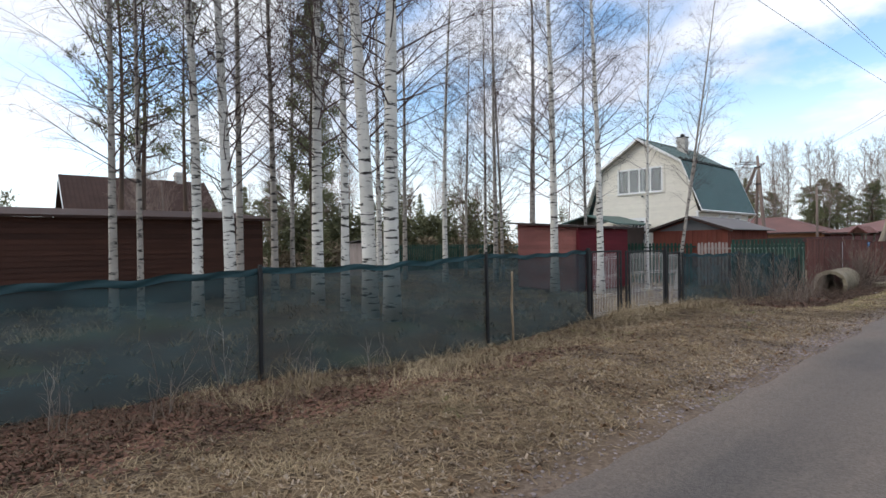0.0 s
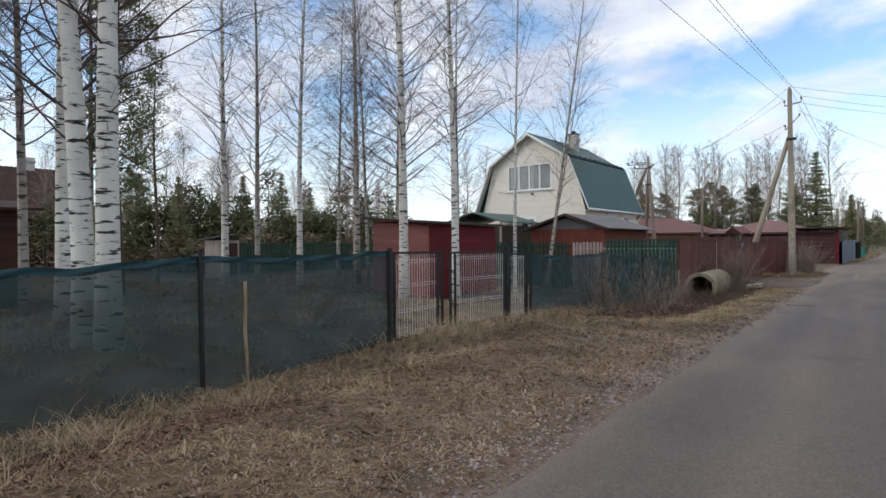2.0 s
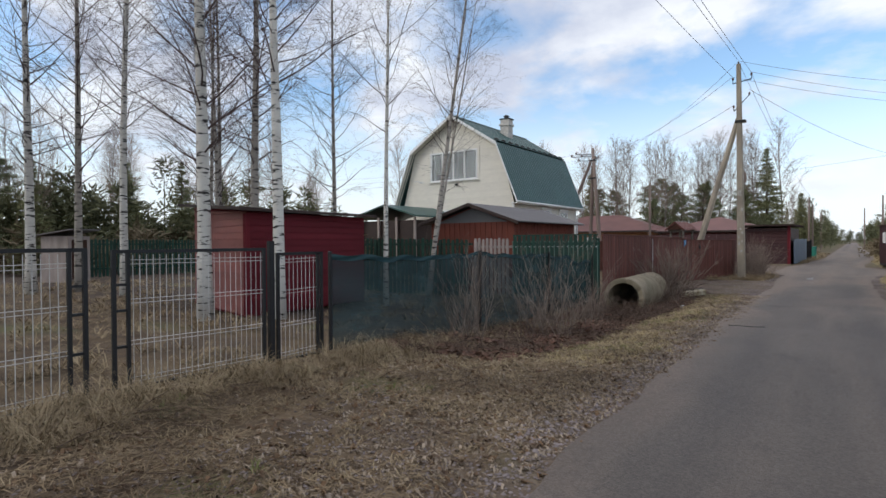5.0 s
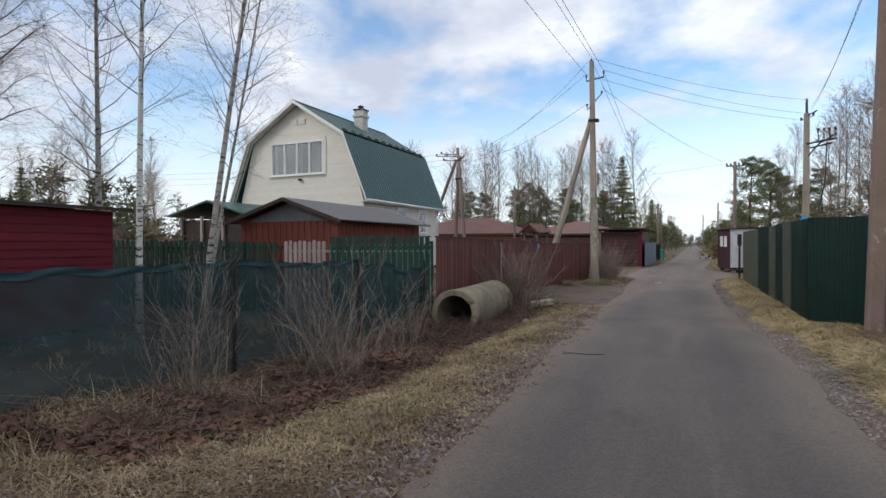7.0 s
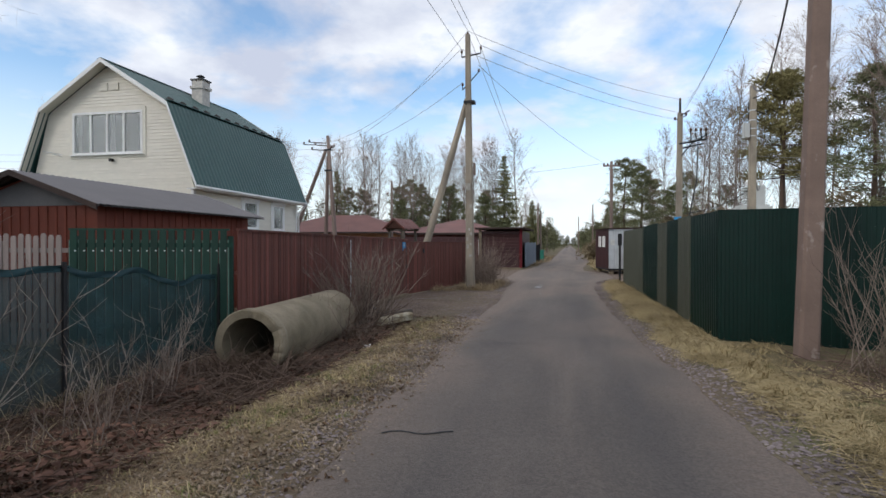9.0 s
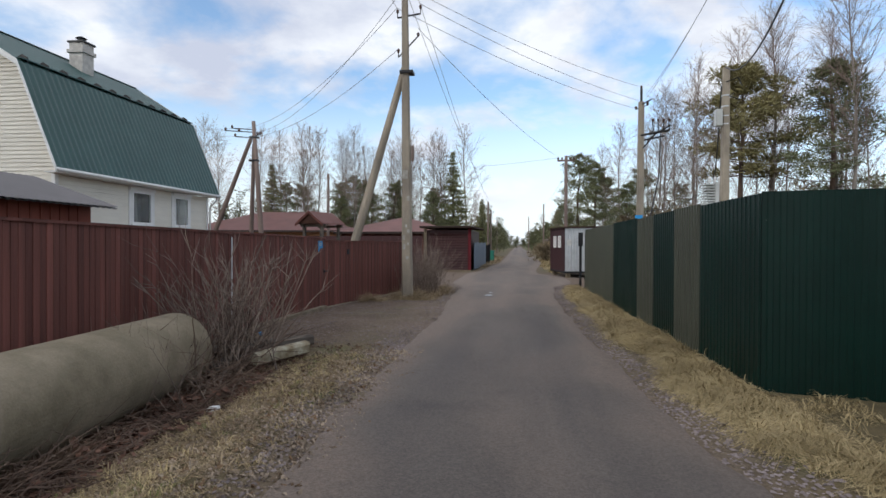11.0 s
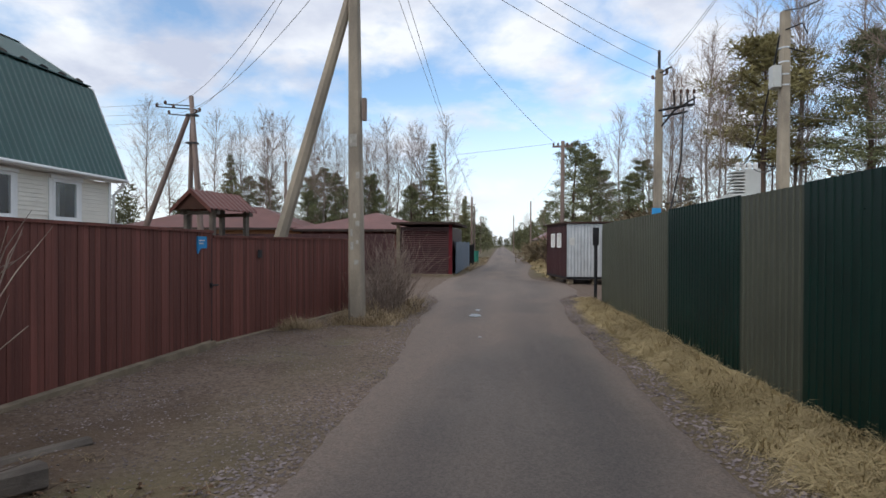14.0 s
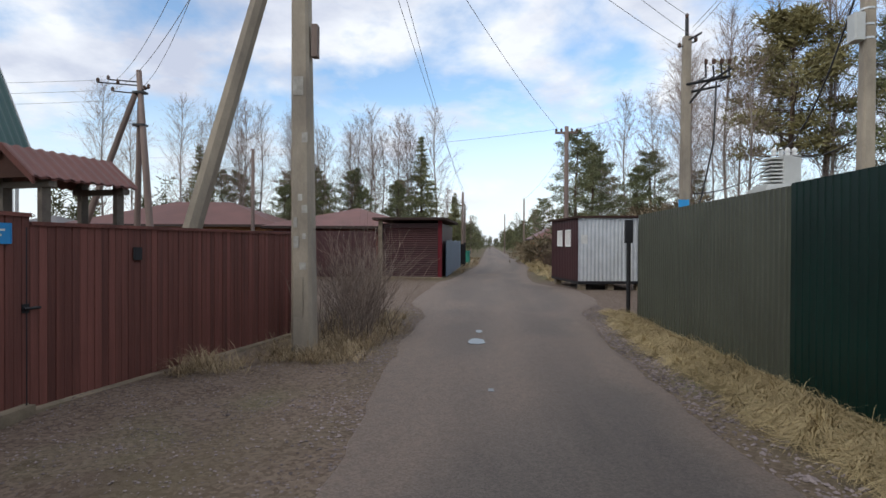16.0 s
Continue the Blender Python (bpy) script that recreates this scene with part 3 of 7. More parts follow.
def net_fence(name, posts, open_end):
    """Posts with a net hung from a line between them; posts: (y, top) in order."""
    f = thing(name, "dark green shade net fence on thin black metal posts", "fence", pose(FX, posts[0][0], gz(FX, posts[0][0])))
    inv = f.matrix_basis.inverted()
    for y, top in posts:
        z = gz(FX, y) - 0.3
        part("post", G().chamfer(-0.022, 0.022, -0.022, 0.022, z, top + 0.04, 0.005, inv @ pose(FX, y, 0, 0.6 * math.sin(y * 7), 0.5 * math.cos(y * 5))), BLACK_METAL, f)
    for (ya, ta), (yb, tb) in zip(posts, posts[1:]):
        n, k = 60, 18
        rows, hem = [], []
        loose = open_end and yb == posts[-1][0]
        for i in range(n + 1):
            u = i / n
            y = lerp(ya, yb, u)
            top = lerp(ta, tb, u) - 0.16 * u * (1 - u) * (yb - ya) * 0.35 + 0.012 * math.sin(u * 31 + ya)
            if loose:
                top -= 0.16 * step(0.0, 1, u) + 0.05 * math.sin(u * 12)
            row = []
            for j in range(k + 1):
                w = j / k
                z = lerp(top, gz(FX, y) - 0.02, w)
                bulge = 0.05 * math.sin(math.pi * w) * n2(y, z, 1.3, ya) + 0.05 * math.sin(math.pi * u) * math.sin(9 * (z + 0.8 * y * (1 if u < 0.5 else -1))) * (1 - w) * (0.4 + w) + (0.05 * n2(y, z, 3.5, 2) * math.sin(math.pi * w) if loose else 0)
                row.append(inv @ Vector((FX - 0.038 - abs(bulge) * 0.9 * min(1, 8 * u * (1 - u) + 0.1), y, z)))
            rows.append(row)
            hem.append([inv @ Vector((FX - 0.030 + 0.012 * math.sin(y * 9 + 5 * q), y, top + 0.008 - 0.075 * q - 0.012 * math.sin(y * 6))) for q in (0, 0.33, 0.66, 1)])
        part("net", G().sheet(rows), NET, f, rounded=True)
        part("net_hem", G().sheet(hem), NET_HEM, f, "folded top edge of the net", True)
    return f


net_fence("net_fence", [(-6.2, 1.2), (-3.2, 1.22), (-0.35, 1.22), (2.68, 1.27), (6.55, 1.36), (9.5, 1.38)], False)
net_fence("net_fence", [(13.74, 1.24), (17.5, 1.2), (20.55, 1.12), (23.3, 1.0)], True)


# ---- gate with wire leaves ----
def gate_post(y, top, r):
    single("gate_post", G().chamfer(-r, r, -r, r, -0.35, top - gz(FX, y), 0.01), BLACK_METAL, "square black metal gate post", "post", pose(FX, y, gz(FX, y)), "gate posts", rounded=False)


for y, top, r in ((9.52, 1.42, 0.034), (12.8, 1.42, 0.036)):
    gate_post(y, top, r)


def gate_leaf(y0, y1, z0, z1, swing, stile=0.16):
    """A leaf hinged at y0: black frame, an inner stile, and zinc wires."""
    w = abs(y1 - y0)
    turn = 90 if y1 > y0 else -90
    f = thing("gate_leaf", "black metal gate leaf filled with zinc wire mesh", "gate", pose(FX, y0, z0, 0, 0, turn + swing), "gate leaves")
    h = z1 - z0
    for nm, b in (("hinge_stile", (0, 0.035, 0.08, h)), ("lock_stile", (w - 0.035, w, 0.02, h)), ("inner_stile", (w - stile, w - stile + 0.03, 0.02, h)), ("top_rail", (0.035, w - 0.035, h - 0.035, h)), ("bottom_rail", (0.035, w - 0.035, 0.03, 0.065))):
        part(nm, G().box(b[0], b[1], -0.018, 0.018, b[2], b[3]), BLACK_METAL, f)
    for z in (0.45, 0.8, 1.05):
        part("cross_bar", G().box(w - stile + 0.03, w - 0.035, -0.012, 0.012, z * h / 1.4, z * h / 1.4 + 0.025), BLACK_METAL, f)
    x = 0.06
    while x < w - stile - 0.02:
        part("wire", G().tube([(x, 0, 0.06), (x + 0.004, 0.006, h * 0.5), (x, 0, h - 0.05)], 0.0042, 4), WIRE_GREY, f)
        x += 0.064
    for z in (0.10, 0.14, 0.46, 0.5, 0.86, 0.9, 1.24, 1.28):
        if z < h - 0.05:
            part("cross_wire", G().tube([(0.04, 0.006, z), (w - stile, 0.006, z + 0.01)], 0.0035, 4), WIRE_GREY, f)
    return f


gate_leaf(9.60, 10.85, gz(FX, 10) - 0.02, 1.36, 2)
gate_leaf(12.72, 11.06, gz(FX, 12) - 0.02, 1.34, -2)
gate_leaf(12.88, 13.6, gz(FX, 13.2) - 0.02, 1.28, 0, 0.1)


# ---- picket fences ----
def picket_fence(a, b, za, zb, h, pitch, width, material, label, name="picket_fence", flat=False):
    m, length = along((a[0], a[1], za), (b[0], b[1], zb))
    f = thing(name, label, "fence", m)
    slope = (zb - za) / length
    for z in (0.35, h - 0.28):
        part("rail", G().box(0, length, 0.0, 0.04, z, z + 0.07), material, f)
    made = {}
    n = int(length / pitch)
    for i in range(n):
        x = (i + 0.5) * pitch
        mt = material
        if mt not in made:
            w = width / 2
            cut = 0.02 if flat else w * 0.8
            made[mt] = G().prism([(-w, 0, 0), (w, 0, 0), (w, 0, h - cut), (w * 0.5, 0, h), (-w * 0.5, 0, h), (-w, 0, h - cut)], (0, -0.02, 0)).mesh("picket")
            made[mt].materials.append(mt)
        o = part("picket", made[mt], mt, f)
        o.location = (x, -0.005, slope * x + (0.004 if flat else 0.02) * math.sin(i * 2.3))
    for i in range(int(length / 2.4) + 1):
        part("post", G().box(-0.04, 0.04, 0.04, 0.12, -0.3, h - 0.1, Matrix.Translation((min(i * 2.4 + 0.05, length - 0.05), 0, 0))), material, f)
    return f


pk = picket_fence((-8.28, 22.6), (-6.0, 23.38), -0.3, -0.3, 1.88, 0.13, 0.098, PICKET_GREEN, "dark green picket fence with pale screw heads", flat=True)
for i in range(18):
    part("screw", G().tube([(0.065 + 0.13 * i + 0.03, -0.024, 1.55), (0.065 + 0.13 * i + 0.03, -0.034, 1.55)], 0.014, 6), WHITE, pk)
part("top_strip", G().box(0.0, 2.36, -0.03, 0.012, 1.865, 1.895), PICKET_GREEN, pk)
# strips behind the gaps, with the bright slits put into their colour
for i in range(19):
    part("backing_rib", G().box(0.13 * i - 0.012, 0.13 * i + 0.012, 0.003, 0.010, 0.1, 1.72), PICKET_HIGHLIGHT, pk)
picket_fence((-9.55, 22.5), (-8.3, 22.6), -0.3, -0.3, 1.80, 0.13, 0.085, PICKET_PALE, "weathered pale pink wooden picket fence section", "picket_fence")
picket_fence((-15.5, 21.6), (-9.6, 22.5), -0.2, -0.3, 1.78, 0.15, 0.10, PICKET_GREEN, "old dark green wooden picket fence")
picket_fence((-29.5, 18.5), (-29.5, 36.0), -0.15, -0.2, 1.8, 0.17, 0.11, PICKET_GREEN, "old green wooden picket fence behind the birches")

# ---- maroon board fence ----
line = [(-5.95, 23.43), (-5.86, 28.0), (-5.66, 32.3), (-4.62, 37.3)]
BOARD = G().chamfer(-0.0395, 0.0395, -0.011, 0.011, 0, 1, 0.004).mesh("board")
BOARD.materials.append(MAROON_WOOD)
for k, (a, b) in enumerate(zip(line, line[1:])):
    za, zb = gz(*a) - 0.02, gz(*b) - 0.02
    m, length = along((*a, za), (*b, zb))
    f = thing("board_fence", "maroon stained upright board fence on a concrete plinth", "fence", m, "maroon fence")
    part("plinth", G().box(0, length - 0.003, -0.07, 0.07, -0.25, 0.06), CONCRETE, f, "rough concrete plinth")
    tops = ((1.995, 1.945), (1.725, 1.68), (1.66, 1.66))[k]
    part("cap", G().box(0.002, length - 0.004, -0.035, 0.035, 0, 0.035, Matrix(((1, 0, 0, 0), (0, 1, 0, 0), ((tops[1] + zb - zb - tops[0]) / length, 0, 1, tops[0] + 0.06), (0, 0, 0, 1)))), MAROON_WOOD, f)
    for z in (0.4, 1.35):
        part("rail", G().box(0, length - 0.003, 0.013, 0.06, z, z + 0.06), MAROON_WOOD, f)
    n = int(length / 0.082)
    for i in range(n):
        x = (i + 0.5) * length / n
        o = part("board", BOARD, MAROON_WOOD, f)
        o.location = (x, 0.004 * math.sin(i * 3.7), 0.08)
        o.scale = (length / n / 0.082, 1, lerp(tops[0], tops[1], x / length) - 0.02)
    if k == 1:
        part("seam_post", G().box(-0.012, 0.012, -0.03, -0.012, 0.05, 1.72), GALV, f, "thin galvanised strip")
    if k == 2:
        part("gate_gap", G().box(-0.04, -0.028, -0.018, -0.012, 0.06, 1.7), BLACK_METAL, f)
        part("latch", G().tube([(-0.08, -0.05, 0.98), (0.06, -0.06, 0.98)], 0.014, 6).box(-0.08, -0.02, -0.03, -0.012, 0.94, 1.02), BLACK_METAL, f, "black latch handle")
        part("letter_slot", G().chamfer(1.12, 1.24, -0.05, -0.012, 1.38, 1.52, 0.02), BLACK_METAL, f)
    if k == 1:
        part("address_plate", G().chamfer(3.86, 4.10, -0.035, -0.016, 1.5, 1.68, 0.02).prism([(3.86, -0.035, 1.5), (3.94, -0.035, 1.5), (3.87, -0.035, 1.42)], (0, 0.019, 0)), SIGN_BLUE, f, "blue speech-bubble address plate")
        for j in range(2):
            part("writing", G().box(3.89, 4.03 - 0.03 * j, -0.040, -0.0365, 1.61 - 0.045 * j, 1.628 - 0.045 * j), PAPER, f)


# ---- green sheet-metal fence ----
def sheet_fence(a, b, h, widths, mats, name="sheet_fence"):
    za, zb = gz(*a), gz(*b)
    m, length = along((*a, 0), (*b, 0))
    f = thing(name, "green profiled sheet metal fence in two shades", "fence", m)
    x, i = 0.0, 0
    while x < length - 0.02:
        w = min(widths[i % len(widths)], length - x)
        mt = mats[i % len(mats)]
        g = G()
        pitch, depth = (0.118, 0.015) if mt is OLIVE_METAL else (0.118, 0.009)
        xs_, prof = 0.0, []
        while xs_ < w - 1e-4:
            for u, d in ((0, 0), (0.05, 0), (0.062, depth), (0.106, depth)):
                if xs_ + u < w:
                    prof.append((x + xs_ + u, -d))
            xs_ += pitch
        prof.append((x + w + 0.01, -0.0))
        lo = lerp(za, zb, x / length) - 0.08
        o = 0.003 * (i % 2)
        g.sheet([[(px, py - o, lo) for px, py in prof], [(px, py - o, lo + h * 0.5) for px, py in prof], [(px, py - o, lo + h + 0.015 * math.sin(i * 2.1)) for px, py in prof]])
        g.sheet([[(px, 0.004 - o + py, lo + h + 0.015 * math.sin(i * 2.1)) for px, py in prof], [(px, 0.004 - o + py, lo) for px, py in prof]])
        part("sheet", g, mt, f)
        heads = G()
        for zr in (0.35, h - 0.3):
            for k in range(int(w / 0.4) + 1):
                heads.tube([(x + 0.05 + 0.4 * k, -0.001 - o, lo + zr), (x + 0.05 + 0.4 * k, -0.008 - o, lo + zr)], 0.008, 5)
        part("fixing", heads, mt, f)
        x += w
        i += 1
    for z in (0.35, h - 0.3):
        part("rail", G().box(0, length, 0.008, 0.048, lerp(za, zb, 0.5) + z, lerp(za, zb, 0.5) + z + 0.04), BLACK_METAL, f)
    return f


# seen from the lane the sheet's face looks towards -x, so it runs from far to near
GP = [(1.72, 39.4), (1.56, 25.1), (9.5, 23.3)]
sheet_fence(GP[0], GP[1], 2.18, (5.75, 2.75, 1.35, 1.3, 1.25, 2.2), (OLIVE_METAL, GREEN_METAL))
sheet_fence(GP[1], GP[2], 2.18, (2.2, 2.2, 2.2), (GREEN_METAL,))
sheet_fence((9.0, 41.2), GP[0], 2.0, (2.2, 2.2, 2.2), (GREEN_METAL,))


# ---- gambrel house ----
def house():
    f = thing("house", "cream sided house with a green metal gambrel roof", "house", pose(-17.75, 33.4, -0.25))
    x1, k1, e1 = 3.62, 2.82, 4.05        # wall half width, knee, eave
    zr, zk, ze, zw = 8.55, 6.78, 3.72, 3.6
    y1 = 8.0
    LAP = 0.122
    # inner wall body set behind the boards
    g = G()
    xi = x1 - 0.45
    g.prism([(-x1, 0.5, 0), (xi, 0.5, 0), (xi, 0.5, zw), (k1 - 0.5, 0.5, zk - 0.3), (0, 0.5, zr - 0.3), (-k1 + 0.1, 0.5, zk - 0.15), (-x1, 0.5, zw)], (0, y1 - 0.53, 0))
    g.box(-x1, -x1 + 0.05, 0.03, 0.5, 0, zw)
    g.box(xi, x1, y1 - 0.06, y1 - 0.03, 0, zw)
    part("wall", g, SIDING, f)

    def half(z):
        """Half width of the gable at height z."""
        if z < zw:
            return x1
        if z < zk - 0.1:
            return lerp(x1 + 0.05, k1 - 0.02, (z - zw) / (zk - zw - 0.1))
        return max(0.0, lerp(k1 - 0.02, 0.0, (z - zk + 0.1) / (zr - zk)))
    z = 0.4
    win = (-1.66, 1.48, 5.02, 6.66)
    low = (-0.72, 0.32, 1.9, 3.3)
    while z < zr - 0.25:
        a, b = half(z), half(z + LAP)
        cuts = []
        for wx0, wx1, wz0, wz1 in (win, low):
            if z + LAP > wz0 and z < wz1:
                cuts = [(wx0, wx1)]
        spans = [(-1, cuts[0][0], True, False), (cuts[0][1], 1, False, True)] if cuts else [(-1, 1, True, True)]
        for s0, s1, el, er in spans:
            l0, l1 = (-a, -b) if el else (s0, s0)
            r0, r1 = (a, b) if er else (s1, s1)
            if r1 - l1 > 0.02:
                part("siding_board", G().prism([(l0, 0, z), (r0, 0, z), (r1, 0.022, z + LAP + 0.006), (l1, 0.022, z + LAP + 0.006)], (0, 0.03, 0)), SIDING, f)
        z += LAP
    z = 0.4
    wins = ((3.2, 4.3), (5.62, 6.62))
    while z < zw - 0.1:
        edges = [0.0]
        if z + LAP > 2.25 and z < 3.45:
            for a, b in wins:
                edges += [a, b]
        edges.append(y1)
        for a, b in zip(edges[::2], edges[1::2]):
            part("siding_board", G().prism([(x1 + 0.035, a, z), (x1 + 0.035, b, z), (x1 + 0.013, b, z + LAP + 0.006), (x1 + 0.013, a, z + LAP + 0.006)], (-0.03, 0, 0)), SIDING, f)
        z += LAP
    for cx, cy in ((x1 + 0.02, 0.0), (x1 + 0.02, y1)):
        part("corner_trim", G().box(cx - 0.09, cx + 0.03, cy - 0.03, cy + 0.09, 0.3, zw + 0.1), WHITE, f, "white corner strip")
    # roof: corrugated sheets in four slopes
    def slope(p, q, name):
        (xa, za), (xb, zb) = p, q
        d = Vector((xb - xa, 0, zb - za))
        nrm = Vector((-d.z, 0, d.x)).normalized()
        if nrm.z < 0:
            nrm = -nrm
        rows = []
        n = int((y1 + 0.75) / 0.0575)
        for s in (0, 0.5, 1):
            rows.append([(xa + d.x * s + nrm.x * hgt, -0.4 + i * 0.0575, za + d.z * s + nrm.z * hgt) for i in range(n + 1) for hgt in ((0.0, 0.0, 0.022, 0.022)[i % 4],)])
        g = G().sheet(rows)
        g.sheet([[(v[0] - nrm.x * 0.03, v[1], v[2] - nrm.z * 0.03) for v in r] for r in rows])
        return part(name, g, ROOF_GREEN, f)
    slope((0, zr), (k1, zk), "upper_roof")
    slope((0, zr), (-k1, zk), "upper_roof")
    slope((k1, zk), (e1, ze), "lower_roof")
    slope((-k1, zk), (-e1, ze), "lower_roof")
    part("ridge_cap", G().prism([(-0.16, -0.42, zr - 0.03), (0, -0.42, zr + 0.05), (0.16, -0.42, zr - 0.03), (0, -0.42, zr + 0.02)], (0, y1 + 0.8, 0)), ROOF_GREEN, f)
    for sgn in (-1, 1):
        for (xa, za), (xb, zb) in (((0, zr), (k1, zk)), ((k1, zk), (e1, ze))):
            for y in (-0.43, y1 + 0.36):
                part("barge_board", G().prism([(sgn * xa, y, za + 0.035), (sgn * xb, y, zb + 0.035), (sgn * xb, y, zb - 0.13), (sgn * xa, y, za - 0.13)], (0, 0.03, 0)), WHITE, f, "white barge board")
        # soffit under the front overhang
            part("soffit", G().prism([(sgn * xa, -0.40, za - 0.06), (sgn * xb, -0.40, zb - 0.06), (sgn * xb, -0.40, zb - 0.08), (sgn * xa, -0.40, za - 0.08)], (0, 0.4, 0)), SIDING, f)
        part("gutter", G().tube([(sgn * (e1 + 0.03), -0.4, ze - 0.04), (sgn * (e1 + 0.03), y1 + 0.35, ze - 0.06)], 0.055, 8), WHITE, f, "white rain gutter", True)
        part("eave_board", G().box(min(sgn * x1, sgn * e1), max(sgn * x1, sgn * e1), -0.36, y1 + 0.3, ze - 0.12, ze - 0.09), WHITE, f)
    part("downpipe", G().tube([(e1, y1 + 0.2, ze - 0.08), (e1 - 0.05, y1 + 0.2, ze - 0.25), (x1 + 0.1, y1 + 0.14, ze - 0.55), (x1 + 0.1, y1 + 0.12, 0.1)], 0.045, 8), WHITE, f, "white downpipe", True)
    # snow guards along the knee
    part("snow_rail", G().box(k1 - 0.28, k1 + 0.02, -0.3, y1 + 0.25, zk + 0.10, zk + 0.125), ROOF_GREEN, f, "dark snow guard rail")
    for i in range(12):
        y = -0.05 + i * 0.72
        part("snow_bracket", G().prism([(k1 - 0.36, y, zk + 0.22), (k1 - 0.02, y, zk + 0.04), (k1 - 0.02, y, zk + 0.20), (k1 - 0.18, y, zk + 0.30)], (0, 0.05, 0)), BLACK_METAL, f)
    # attic window: four lights
    def window(name, m, w, h, lights, depth=0.10):
        wn = part(name, G().box(0, w, -0.025, 0.05, 0, 0.09, m).box(0, w, -0.025, 0.05, h - 0.09, h, m).box(0, 0.09, -0.025, 0.05, 0.09, h - 0.09, m).box(w - 0.09, w, -0.025, 0.05, 0.09, h - 0.09, m), WHITE, f, "white window frame")
        for i in range(1, lights):
            x = 0.09 + (w - 0.18) * i / lights
            part("mullion", G().box(x - 0.045, x + 0.045, -0.02, 0.045, 0.09, h - 0.09, m), WHITE, wn)
        for i in range(lights):
            a, b = 0.09 + (w - 0.18) * i / lights, 0.09 + (w - 0.18) * (i + 1) / lights
            part("pane", G().box(a, b, 0.012, 0.02, 0.09, h - 0.09, m), GLASS, wn).visible_shadow = False
            # net curtain behind the glass, drawn in folds
            spans = {4: ((0.0, 0.3), (0.75, 1.0), (0.0, 0.35), (0.62, 1.0))[i], 2: (0.0, 0.4) if i == 0 else (0.6, 1.0)}.get(lights, (0.0, 0.45))
            if spans:
                rows = [[m @ Vector((lerp(lerp(a, b, spans[0]) + 0.02, lerp(a, b, spans[1]) - 0.02, t / 16), 0.16 + 0.02 * math.sin(t * 1.9), zz)) for t in range(17)] for zz in (0.03, h - 0.05)]
                part("curtain", G().sheet(rows), CURTAIN, wn)
        part("casing", G().box(-0.13, w + 0.13, -0.012, 0.03, h, h + 0.13, m).box(-0.13, w + 0.13, -0.012, 0.03, -0.13, -0.03, m).box(-0.13, 0, -0.012, 0.03, -0.03, h, m).box(w, w + 0.13, -0.012, 0.03, -0.03, h, m), SIDING if lights == 4 else WHITE, wn, "window casing board")
        part("sill", G().box(-0.05, w + 0.05, -0.10, 0.0, -0.03, 0.0, m), WHITE, wn)
        # added box for the unseen room, its gloom given by the dark colour
        part("reveal", G().box(0.04, w - 0.04, 0.40, 0.42, 0.04, h - 0.04, m).box(0.04, 0.06, 0.05, 0.40, 0.04, h - 0.04, m).box(w - 0.06, w - 0.04, 0.05, 0.40, 0.04, h - 0.04, m).box(0.06, w - 0.06, 0.05, 0.40, 0.04, 0.06, m).box(0.06, w - 0.06, 0.05, 0.40, h - 0.06, h - 0.04, m), ROOM, wn)
        return wn
    window("window", Matrix.Translation((win[0], -0.01, win[2])), win[1] - win[0], win[3] - win[2], 4)
    window("window", Matrix.Translation((low[0], -0.01, low[2])), low[1] - low[0], low[3] - low[2], 2)
    for a, b in wins:
        window("window", pose(x1 + 0.045, a, 2.25, 0, 0, 90), b - a, 1.2, 1)
        part("lintel", G().box(x1 + 0.03, x1 + 0.12, a - 0.12, b + 0.12, 3.45, 3.58), WHITE, f, "white window head")
    # vents, aerial and camera on the gable
    for x in (-0.42, 0.06):
        part("vent", G().box(x, x + 0.36, -0.03, 0.01, 7.45, 7.75).box(x + 0.04, x + 0.32, -0.045, -0.03, 7.49, 7.53).box(x + 0.04, x + 0.32, -0.045, -0.03, 7.58, 7.62).box(x + 0.04, x + 0.32, -0.045, -0.03, 7.67, 7.71), SIDING, f)
    part("wall_camera", G().chamfer(0.08, 0.2, -0.16, 0.0, 4.74, 4.84, 0.02), BLACK_METAL, f)
    part("aerial", G().tube([(-2.2, 0, 5.0), (-2.2, -0.35, 5.05)], 0.015, 5).tube([(-2.7, -0.35, 5.18), (-1.8, -0.35, 5.0)], 0.01, 5).tube([(-2.1, -0.5, 5.0), (-2.1, -0.2, 5.1)], 0.008, 4).tube([(-2.4, -0.5, 5.05), (-2.4, -0.2, 5.16)], 0.008, 4), GALV, f)
    # chimney
    part("chimney", G().chamfer(0.55, 1.1, 4.05, 4.6, 7.2, 9.0, 0.01).chamfer(0.49, 1.16, 3.99, 4.66, 8.62, 8.74, 0.01), WHITE_BRICK, f, "pale painted brick chimney")
    part("chimney_cap", G().chamfer(0.5, 1.15, 4.0, 4.65, 9.0, 9.06, 0.01).tube([(0.82, 4.32, 9.06), (0.82, 4.32, 9.22)], 0.13, 10).tube([(0.82, 4.32, 9.22), (0.82, 4.32, 9.30)], [0.2, 0.06], 10), BLACK_METAL, f)
    return f


house()

# porch in front of the gable
pf = thing("porch", "wooden porch with a green metal roof by the house", "porch", pose(-19.0, 29.2, -0.25))
part("wall", G().box(-1.9, 1.7, 0.2, 3.6, 0, 2.75), DARK_BOARD, pf)
part("roof", G().prism([(-2.3, -0.25, 2.95), (0.0, -0.25, 3.55), (2.1, -0.25, 2.95), (2.1, -0.25, 2.88), (0.0, -0.25, 3.48), (-2.3, -0.25, 2.88)], (0, 4.1, 0)), ROOF_GREEN, pf)
